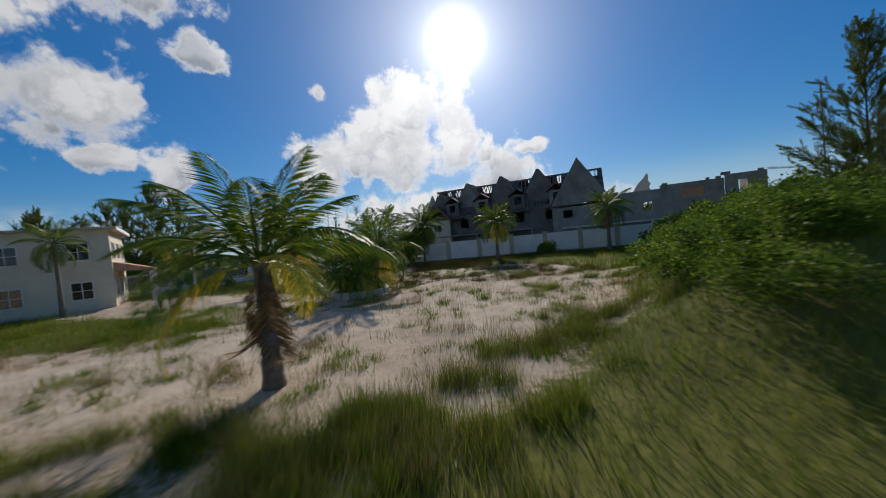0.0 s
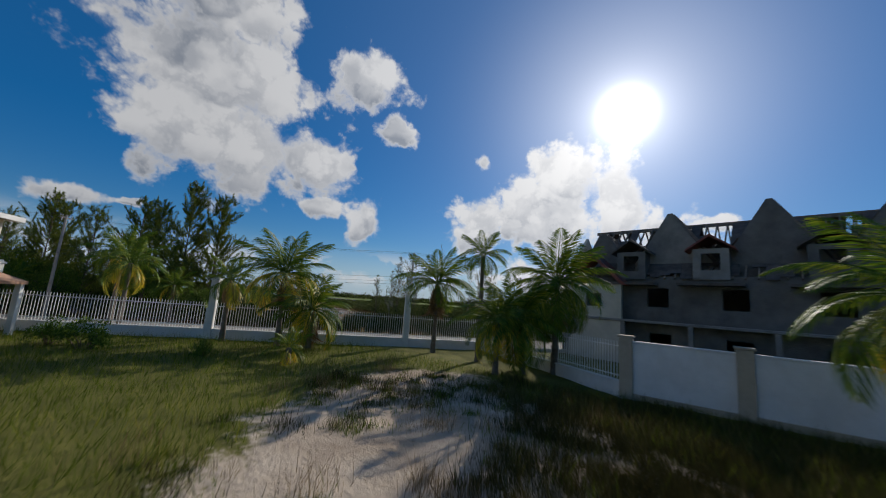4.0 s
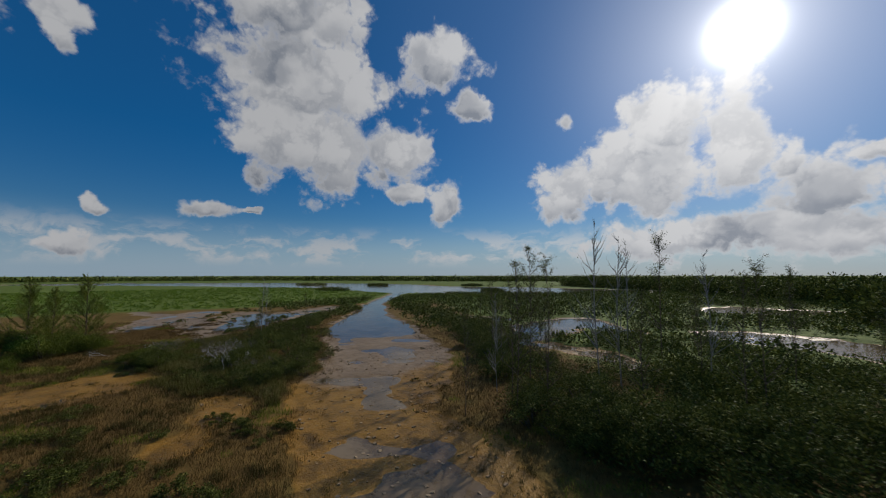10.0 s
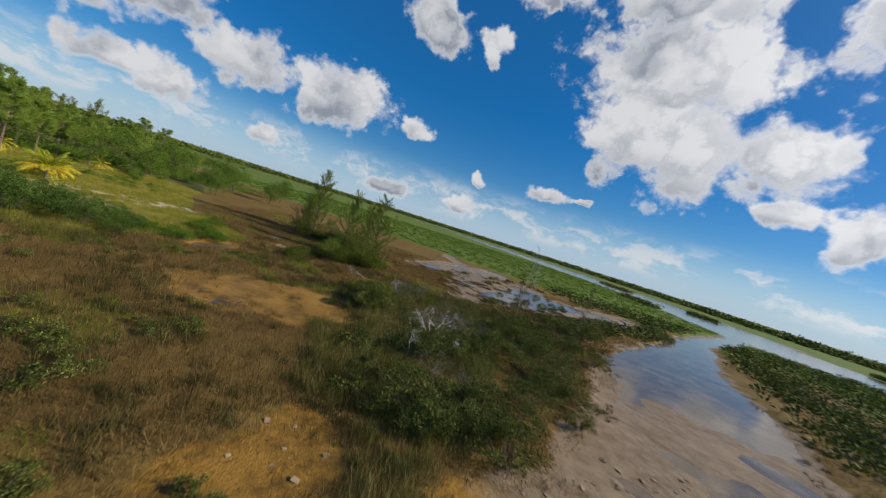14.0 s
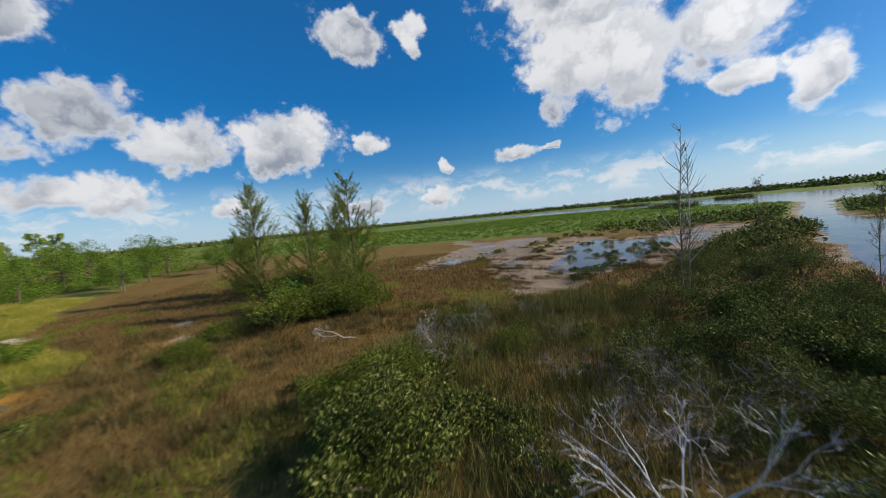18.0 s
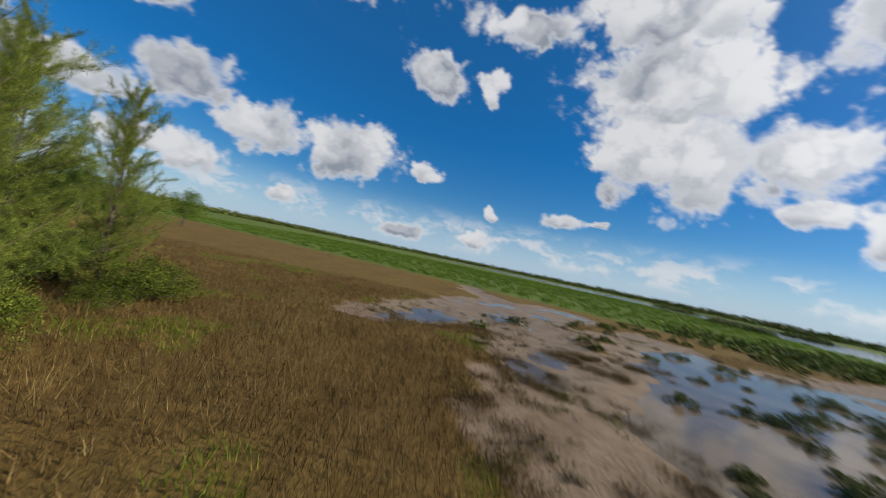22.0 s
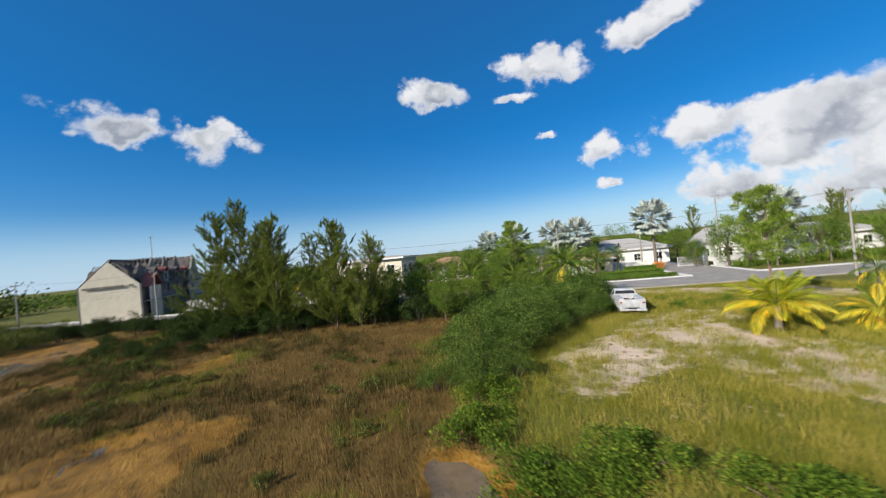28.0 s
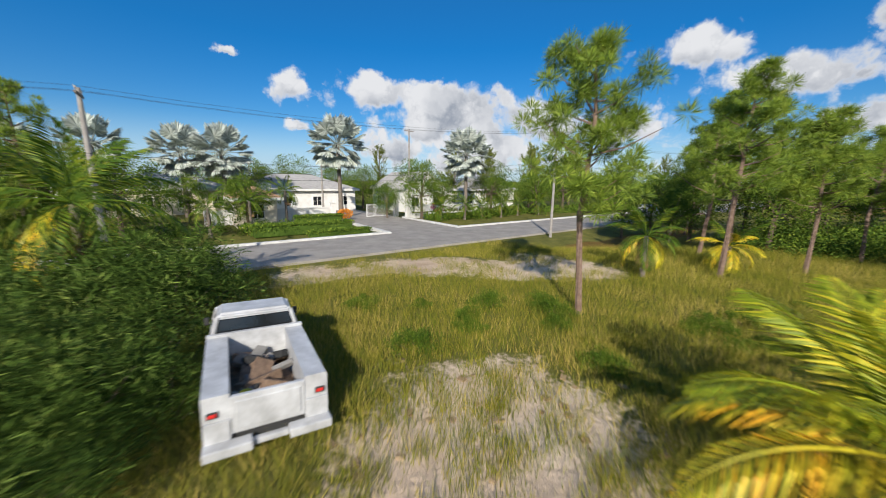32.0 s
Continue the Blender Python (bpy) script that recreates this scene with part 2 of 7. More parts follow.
def mat(name, cols, scale=3.0, rough=0.85, bump=0.0, bscale=40.0, metal=0.0, island=False, transl=0.0, spec=0.3, detail=6.0):
    """cols: two or three colours mixed by large and fine noise; island: each leaf or blade varies."""
    m = bpy.data.materials.new(name)
    m.use_nodes = True
    N, L = m.node_tree.nodes, m.node_tree.links
    b = N["Principled BSDF"]
    b.inputs["Roughness"].default_value, b.inputs["Metallic"].default_value = rough, metal
    b.inputs["Specular IOR Level"].default_value = spec
    tc = N.new("ShaderNodeTexCoord")
    nz = N.new("ShaderNodeTexNoise")
    nz.inputs["Scale"].default_value, nz.inputs["Detail"].default_value, nz.inputs["Roughness"].default_value = scale, detail, 0.65
    geo = N.new("ShaderNodeNewGeometry")
    L.new(geo.outputs["Position"], nz.inputs["Vector"])
    ramp = N.new("ShaderNodeValToRGB")
    e = ramp.color_ramp.elements
    e[0].position, e[1].position = 0.32, 0.68
    e[0].color, e[1].color = (*cols[0], 1), (*cols[1], 1)
    if len(cols) > 2:
        q = e.new(0.82)
        q.color = (*cols[2], 1)
    if island:
        a = N.new("ShaderNodeMath")
        a.operation = "MULTIPLY_ADD"
        L.new(geo.outputs["Random Per Island"], a.inputs[0])
        a.inputs[1].default_value = 0.6
        s = N.new("ShaderNodeMath")
        s.operation = "MULTIPLY_ADD"
        L.new(nz.outputs["Fac"], s.inputs[0])
        s.inputs[1].default_value, s.inputs[2].default_value = 0.8, -0.2
        L.new(s.outputs[0], a.inputs[2])
        L.new(a.outputs[0], ramp.inputs["Fac"])
    else:
        L.new(nz.outputs["Fac"], ramp.inputs["Fac"])
    L.new(ramp.outputs["Color"], b.inputs["Base Color"])
    if bump:
        n2 = N.new("ShaderNodeTexNoise")
        n2.inputs["Scale"].default_value, n2.inputs["Detail"].default_value = bscale, 5.0
        L.new(geo.outputs["Position"], n2.inputs["Vector"])
        bp = N.new("ShaderNodeBump")
        bp.inputs["Strength"].default_value, bp.inputs["Distance"].default_value = bump, 0.05
        L.new(n2.outputs["Fac"], bp.inputs["Height"])
        L.new(bp.outputs["Normal"], b.inputs["Normal"])
    if transl:
        t = N.new("ShaderNodeBsdfTranslucent")
        L.new(ramp.outputs["Color"], t.inputs["Color"])
        x = N.new("ShaderNodeMixShader")
        x.inputs["Fac"].default_value = transl
        L.new(b.outputs[0], x.inputs[1])
        L.new(t.outputs[0], x.inputs[2])
        L.new(x.outputs[0], N["Material Output"].inputs["Surface"])
    return m


M = dict(
    palm=mat("palm_leaf", [(.06, .12, .012), (.16, .23, .02), (.30, .31, .03)], 1.5, .55, island=True, transl=.28, spec=.18),
    palm_yel=mat("palm_leaf_yellowing", [(.42, .40, .02), (.78, .58, .03), (.88, .46, .02)], 1.2, .45, island=True, transl=.18, spec=.4),
    palm_lime=mat("palm_leaf_lime", [(.20, .26, .015), (.42, .42, .02), (.64, .53, .03)], 1.2, .5, island=True, transl=.25, spec=.25),
    palm_dead=mat("palm_leaf_dead", [(.16, .09, .04), (.30, .19, .09)], 2, .8, island=True, transl=.2),
    palm_silver=mat("palm_leaf_silver", [(.30, .34, .29), (.60, .64, .58)], 1.2, .5, island=True, transl=.2),
    trunk=mat("palm_trunk", [(.12, .10, .08), (.25, .21, .17)], 6, .9, .8, 25),
    bark=mat("bark", [(.09, .065, .045), (.20, .15, .11)], 8, .9, .8, 30),
    pinebark=mat("pine_bark", [(.16, .10, .07), (.30, .21, .16)], 8, .9, .8, 30),
    deadwood=mat("dead_wood", [(.46, .43, .40), (.74, .71, .67)], 8, .85, .4, 40),
    casu=mat("casuarina_needles", [(.085, .115, .018), (.20, .235, .035), (.34, .36, .06)], 1.0, .6, island=True, transl=.08, spec=.12),
    pine=mat("pine_needles", [(.12, .19, .02), (.25, .34, .035), (.36, .42, .06)], 1.0, .55, island=True, transl=.18),
    mang=mat("mangrove_leaf", [(.045, .060, .012), (.14, .16, .03), (.32, .32, .085)], .7, .7, island=True, transl=.08, spec=.08),
    leaf=mat("broad_leaf", [(.055, .105, .014), (.14, .21, .025), (.25, .31, .04)], .7, .6, island=True, transl=.10, spec=.08),
    feather=mat("feathery_leaf", [(.030, .058, .010), (.10, .165, .028), (.26, .33, .07)], .6, .75, island=True, transl=.16, spec=.06),
    # leaf green darkened so that the hedges look backlit; the shade is in the colour
    shadeleaf=mat("backlit_hedge_leaf", [(.025, .042, .010), (.045, .07, .016), (.085, .115, .028)], .7, .7, island=True, transl=.05, spec=.05),
    vine=mat("vine_leaf", [(.06, .115, .012), (.15, .23, .025), (.27, .33, .04)], .7, .6, island=True, transl=.34, spec=.08),
    grass=mat("green_grass", [(.075, .115, .011), (.17, .215, .022), (.33, .31, .06)], .35, .8, island=True, transl=.34, spec=.03),
    fillgrass=mat("bright_fill_grass", [(.14, .165, .02), (.35, .305, .045), (.60, .44, .14)], .35, .8, island=True, transl=.15, spec=.03),
    straw=mat("dry_straw_weeds", [(.20, .13, .06), (.36, .25, .12), (.50, .38, .20)], .5, .75, island=True, transl=.18),
    marshgrass=mat("brown_marsh_grass", [(.075, .045, .017), (.175, .112, .040), (.31, .215, .085)], .25, .85, island=True, transl=.06, spec=.03),
    sedge=mat("olive_sedge", [(.10, .095, .025), (.20, .19, .05), (.36, .32, .14)], .3, .85, island=True, transl=.1, spec=.03),
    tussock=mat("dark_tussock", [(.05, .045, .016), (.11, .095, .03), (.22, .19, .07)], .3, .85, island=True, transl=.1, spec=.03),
    scrub=mat("scrub_leaf", [(.05, .068, .011), (.125, .155, .02), (.27, .285, .04)], .5, .7, island=True, transl=.12, spec=.06),
    flower=mat("red_flowers", [(.45, .02, .10), (.65, .05, .2)], 4, .6, island=True, transl=.18),
    orange=mat("orange_leaves", [(.65, .22, .02), (.8, .35, .03)], 4, .6, island=True, transl=.18),
    white=mat("white_paint", [(.62, .61, .58), (.80, .79, .76), (.84, .83, .81)], 1.2, .7, .15, 60),
    wallwhite=mat("weathered_white_wall", [(.66, .65, .62), (.82, .81, .79), (.86, .85, .83)], .8, .8, .2, 50),
    beige=mat("beige_render", [(.40, .34, .26), (.52, .45, .34)], 1.5, .85, .2, 50),
    cream=mat("cream_house_wall", [(.62, .55, .42), (.72, .65, .51)], 1.2, .8, .15, 50),
    concrete=mat("bare_concrete", [(.20, .19, .175), (.34, .325, .30), (.42, .40, .37)], .7, .9, .5, 18, detail=9),
    # darker copy of bare_concrete: shade on the ruin's set-back walls put into the colour
    concrete_shade=mat("shaded_concrete", [(.10, .095, .09), (.20, .19, .175), (.30, .28, .26)], .6, .9, .5, 18, detail=9),
    render=mat("pale_plaster", [(.44, .42, .36), (.58, .55, .47)], .9, .85, .3, 30),
    stained=mat("stained_plaster", [(.14, .135, .125), (.30, .285, .26), (.42, .40, .36)], .5, .9, .4, 22, detail=10),
    roofold=mat("rotten_roof_boards", [(.07, .06, .055), (.16, .14, .125), (.22, .19, .17)], 1.5, .9, .5, 20),
    redroof=mat("rusty_red_sheet", [(.16, .055, .045), (.28, .10, .08)], 1.5, .8, .3, 20),
    timber=mat("grey_timber", [(.15, .12, .10), (.28, .24, .20)], 4, .9, .4, 40),
    dark=mat("dark_interior", [(.02, .02, .02), (.045, .04, .04)], 2, .9),
    shingle=mat("grey_shingle_roof", [(.33, .31, .29), (.47, .45, .42)], 2.2, .9, .4, 30),
    tile=mat("terracotta_roof", [(.40, .22, .14), (.55, .33, .22)], 2.2, .85, .4, 30),
    asphalt=mat("worn_asphalt", [(.25, .225, .20), (.37, .34, .30), (.45, .41, .36)], .7, .9, .35, 60, detail=9),
    kerb=mat("painted_kerb", [(.50, .49, .46), (.70, .69, .66)], 2, .8, .3, 40),
    galv=mat("galvanised_metal", [(.42, .43, .44), (.55, .56, .57)], 5, .4, metal=.7),
    conpole=mat("weathered_pole", [(.26, .24, .22), (.38, .35, .32)], 3, .85, .3, 40),
    cable=mat("black_cable", [(.03, .03, .03), (.05, .05, .05)], 3, .6),
    truckpaint=mat("scuffed_white_paint", [(.36, .36, .36), (.58, .585, .59), (.66, .66, .66)], 2.5, .35, .05, 30, spec=.5),
    glass=mat("tinted_glass", [(.012, .014, .016), (.02, .022, .025)], 2, .06, spec=.6),
    rubber=mat("tyre_rubber", [(.02, .02, .02), (.04, .04, .04)], 6, .9),
    redlamp=mat("red_lamp_lens", [(.5, .02, .02), (.6, .04, .03)], 4, .25),
    junk=mat("rusty_scrap", [(.14, .09, .06), (.30, .20, .13), (.45, .40, .34)], 9, .8, .4, 30),
    yellow=mat("yellow_plastic", [(.6, .5, .02), (.7, .6, .04)], 4, .5),
    bluepaint=mat("blue_tarp", [(.02, .16, .55), (.04, .25, .7)], 3, .5),
    ceramic=mat("brown_insulator", [(.35, .33, .3), (.5, .47, .43)], 6, .3),
    drytwig=mat("dry_twigs", [(.15, .125, .10), (.27, .235, .20)], 8, .9, .3, 40),
    stone=mat("limestone_rubble", [(.24, .15, .07), (.42, .31, .19)], 3, .9, .6, 25),
)

# ---- building helpers ----
US, UN = (0.745, 0.667), (-0.667, 0.745)     # along the road, and across it towards the marsh
ROT_S = math.degrees(math.atan2(US[1], US[0]))


def rd(s, n, z=0.0):
    return Vector((s * US[0] + n * UN[0], s * US[1] + n * UN[1], z))


def sn(x, y):
    return x * US[0] + y * US[1], x * UN[0] + y * UN[1]


def link(name, me, material, parent=None, label="", m=None):
    ob = new(name, me)
    if not me.materials:
        me.materials.append(material)
    if parent is not None:
        ob.parent = parent
    if label:
        ob["label"] = label
    if m is not None:
        ob.matrix_basis = m
    return ob


def part(name, bm, material, parent=None, label="", m=None):
    me = bpy.data.meshes.new(name)
    bm.to_mesh(me)
    bm.free()
    return link(name, me, material, parent, label, m)


def thing(name, label, category, m=None, group="", kind=""):
    ob = tagged(new(name), label, category, group, kind)
    ob.empty_display_size = 0.2
    if m is not None:
        ob.matrix_basis = m
    return ob


def cuboid(bm, a, b, m=None):
    vs = [bm.verts.new((x, y, z)) for z in (a[2], b[2]) for y in (a[1], b[1]) for x in (a[0], b[0])]
    if m is not None:
        for v in vs:
            v.co = m @ v.co
    for f in ((0, 2, 3, 1), (4, 5, 7, 6), (0, 1, 5, 4), (1, 3, 7, 5), (3, 2, 6, 7), (2, 0, 4, 6)):
        bm.faces.new([vs[i] for i in f])
    return vs


def bx(*boxes, bevel=0.0):
    bm = bmesh.new()
    for a, b in boxes:
        cuboid(bm, a, b)
    if bevel:
        bmesh.ops.bevel(bm, geom=bm.edges[:], offset=bevel, segments=1, affect="EDGES")
    return bm


def prism(points, y0, y1):
    """A solid with the outline (x, z) from y0 to y1."""
    bm = bmesh.new()
    lo = [bm.verts.new((x, y0, z)) for x, z in points]
    hi = [bm.verts.new((x, y1, z)) for x, z in points]
    bm.faces.new(lo)
    bm.faces.new(hi[::-1])
    for i in range(len(lo)):
        j = (i + 1) % len(lo)
        bm.faces.new((lo[j], lo[i], hi[i], hi[j]))
    bmesh.ops.recalc_face_normals(bm, faces=bm.faces[:])
    return bm


def tube(bm, pts, radii, sides=6):
    rings = []
    for i, p in enumerate(pts):
        d = Vector(pts[min(i + 1, len(pts) - 1)]) - Vector(pts[max(i - 1, 0)])
        q = d.to_track_quat("Z", "Y") if d.length > 1e-6 else Vector((0, 0, 1)).to_track_quat("Z", "Y")
        rings.append([bm.verts.new(Vector(p) + q @ Vector((math.cos(a) * radii[i], math.sin(a) * radii[i], 0)))
                      for a in (2 * math.pi * k / sides for k in range(sides))])
    for a, b in zip(rings, rings[1:]):
        for k in range(sides):
            bm.faces.new((a[k], a[(k + 1) % sides], b[(k + 1) % sides], b[k]))
    bm.faces.new(rings[0][::-1])
    bm.faces.new(rings[-1])


def face_mesh(name, V, k):
    """A mesh of loose faces of k corners each, from an array of corners."""
    V = np.asarray(V, dtype=np.float32).reshape(-1, 3)
    n = len(V) // k
    me = bpy.data.meshes.new(name)
    me.vertices.add(n * k)
    me.vertices.foreach_set("co", V.ravel())
    me.loops.add(n * k)
    me.loops.foreach_set("vertex_index", np.arange(n * k, dtype=np.int32))
    me.polygons.add(n)
    me.polygons.foreach_set("loop_start", np.arange(n, dtype=np.int32) * k)
    me.update(calc_edges=True)
    return me


def unit(v):
    return v / np.maximum(np.linalg.norm(v, axis=1, keepdims=True), 1e-9)


def leaves(P, D, length, width, rng, fold=0.5):
    """Rhombic leaves: base P, direction D."""
    D = unit(D)
    S = unit(np.cross(D, rng.normal(size=D.shape)))
    n = len(P)
    L, W = np.broadcast_to(length, n)[:, None], np.broadcast_to(width, n)[:, None]
    mid = P + D * L * fold
    return np.stack([P, mid + S * W / 2, P + D * L, mid - S * W / 2], 1).reshape(-1, 3)


# ---- plan of the ground ----


def seg(x, y, ax, ay, bx_, by_, w0, w1):
    """How far a place lies inside a strip from a to b with half widths w0 to w1 (positive inside), in metres."""
    dx, dy = bx_ - ax, by_ - ay
    t = np.clip(((x - ax) * dx + (y - ay) * dy) / (dx * dx + dy * dy + 1e-9), 0, 1)
    return w0 + (w1 - w0) * t - np.hypot(x - ax - t * dx, y - ay - t * dy)


def strip(x, y, pts):
    r = np.full(np.shape(x), -1e6)
    for (ax, ay, aw), (bx_, by_, bw) in zip(pts, pts[1:]):
        r = np.maximum(r, seg(x, y, ax, ay, bx_, by_, aw, bw))
    return r


def wob(x, y, s, seed):
    """Cheap smooth wobble between -1 and 1."""
    r = np.random.default_rng(seed).uniform(0, 6.28, 8)
    return (np.sin(x / s + r[0] + 1.7 * np.sin(y / s * .8 + r[1])) + np.sin(y / s * 1.3 + r[2] + 1.3 * np.sin(x / s * .7 + r[3])) + .6 * np.sin((x + y) / s * 2.1 + r[4]) + .6 * np.sin((x - y) / s * 2.7 + r[5])) / 3.2


CHANNEL = [(-30, 57, 6), (-44, 62.3, 6), (-50, 66.5, 6.5), (-60, 77, 8), (-78, 88, 9), (-97, 101, 6), (-126, 125, 3.5), (-165, 168, 4), (-215, 215, 8)]
FLAT1 = [(-91, 66, 2), (-98, 66.5, 3.5), (-108, 68, 4.5), (-122, 70, 3), (-150, 64, 2)]
FLAT2 = [(-99, 72, 4), (-108, 80, 6), (-117, 91, 4), (-120, 100, 2)]
FLATS = [(-93, 67, 4.5), (-103, 72, 7.5), (-116, 80, 8), (-124, 84, 5)]
FLAT3 = [(-110, 57, 2.5), (-117, 61, 4), (-128, 68, 6), (-136, 76, 5)]
FLAT4 = [(-101, 77, 3), (-110, 88, 5), (-120, 100, 5), (-126, 108, 3)]
POND1 = [(-67.5, 46.5, 3), (-70, 50, 4.2), (-70.5, 53.5, 2)]
POND2 = [(-54, 56.3, 2.1), (-57.3, 57.3, 1.9)]
POND3 = [(-49.3, 52, .9), (-50.8, 53.7, 1.1)]
POND4 = [(-76.6, 37.9, .6), (-78.6, 38.4, 1.2), (-81.3, 38.6, .8)]
POND6 = [(-88.0, 41.0, .5), (-89.4, 40.4, .6)]
POND7 = [(-92.8, 38.4, .6), (-94.2, 37.7, .8)]
POND5 = [(-53, 42.5, .8), (-55, 44.5, 1.1)]
POOLS = [[(-52, 97, 3), (-55, 112, 7), (-54, 125, 6), (-42, 116, 3)], [(-27, 124, 6), (-16, 122, 8), (-8, 114, 7)], [(-34, 168, 4), (-26, 180, 11), (-8, 185, 5)], [(-78, 116, 2.5), (-68, 117, 3)], [(20, 150, 5), (35, 140, 7)], [(-59, 94, 1.2), (-52, 94.5, 2.2), (-46, 95.5, 2.6), (-39, 94, 2.8), (-33, 91, 2.2)]]
WEDGE = [(-2.2, -1.6, 1.0), (-.4, .2, 1.4), (1.3, 1.4, 1.0)]      # bare sand among the tufts beside the first palm
LAKE = [(-620, 60, 40), (-470, 190, 70), (-340, 245, 70), (-255, 240, 50), (-200, 232, 58), (-145, 262, 50), (-95, 288, 22)]


def wet(x, y):
    """Positive where mud or water lies, in metres from its edge."""
    r = strip(x, y, CHANNEL)
    for p in (FLAT1, FLAT2, FLAT3, FLAT4, POND1, POND2, POND3, POND4, POND5, POND6, POND7, *POOLS):
        r = np.maximum(r, strip(x, y, p))
    r = np.maximum(r, strip(x, y, FLATS) + 3.2 * wob(x, y, 3.4, 25) - 1.0)
    return np.maximum(r + 1.5 * wob(x, y, 2.3, 5) + .6 * wob(x, y, .8, 6), strip(x, y, LAKE) + 9 * wob(x, y, 30, 8))


def fill(x, y):
    """Positive on the filled land by the road, negative in the marsh."""
    s, n = sn(x, y)
    lobe = strip(x, y, [(-70, 16, 12), (-78, 26, 10), (-82, 30, 7), (-84, 36, 2.5)])
    lobe2 = strip(x, y, [(-80, 10, 12), (-98, 6, 13), (-130, -20, 22)])
    lobe2 = np.maximum(lobe2, strip(x, y, [(-84, 22, 7), (-95, 14, 8)]))
    f = np.maximum(np.maximum(51.5 - n, lobe), lobe2) + 1.0 * wob(x, y, 3.1, 9)
    return np.minimum(f, np.maximum(-.6 - strip(x, y, POND4), 51.5 - n))


def smooth(v, a, b):
    t = np.clip((v - a) / (b - a), 0, 1)
    return t * t * (3 - 2 * t)


def ground_z(x, y):
    x, y = np.asarray(x, float), np.asarray(y, float)
    f, w = fill(x, y), wet(x, y)
    z = -0.42 + 0.09 * wob(x, y, 4.0, 11) + .05 * wob(x, y, 1.3, 12)
    deep = np.maximum(strip(x, y, CHANNEL[4:]), np.maximum(strip(x, y, LAKE), np.maximum(strip(x, y, FLAT2) - 1, strip(x, y, FLATS) - 4.6)))
    for p in (POND4, POND6, POND7, *POOLS):
        deep = np.maximum(deep, strip(x, y, p))
    z = np.where(w > -1.5, z - 0.165 * smooth(w, -1.5, 2.0) - .16 * smooth(deep, -1, 3) - .12 * smooth(strip(x, y, POND4), -.3, 1.2), z)
    z = z + .07 * wob(x, y, 2.1, 26) * smooth(w, -.5, 1.0) * (f < 0)
    z = z + smooth(f, -1.5, 3.0) * (0.42 - 0.09 * wob(x, y, 4.0, 11) * .5)
    s, n = sn(x, y)
    mound = strip(x, y, [(9, 2, 4), (15, 10, 6), (22, 20, 7), (30, 24, 6)])
    z = z + 2.1 * smooth(mound, -3.0, 5.5) * (1 + .32 * wob(x, y, 2.2, 14))
    return z


def gz(x, y):
    return float(ground_z(x, y))


WATER = -0.62


# ---- the ground, one sheet to the horizon ----


def axis(lo, hi, step, far):
    core = np.arange(lo, hi + .01, step)
    out = [hi]
    while out[-1] < far:
        out.append(out[-1] + step + (out[-1] - hi) * .12)
    inn = [lo]
    while inn[-1] > -far:
        inn.append(inn[-1] - step - (lo - inn[-1]) * .12)
    return np.concatenate([np.array(inn[:0:-1]), core, np.array(out[1:])])


def attr(me, name, v):
    a = me.attributes.new(name, "FLOAT", "POINT")
    a.data.foreach_set("value", np.asarray(v, dtype=np.float32))


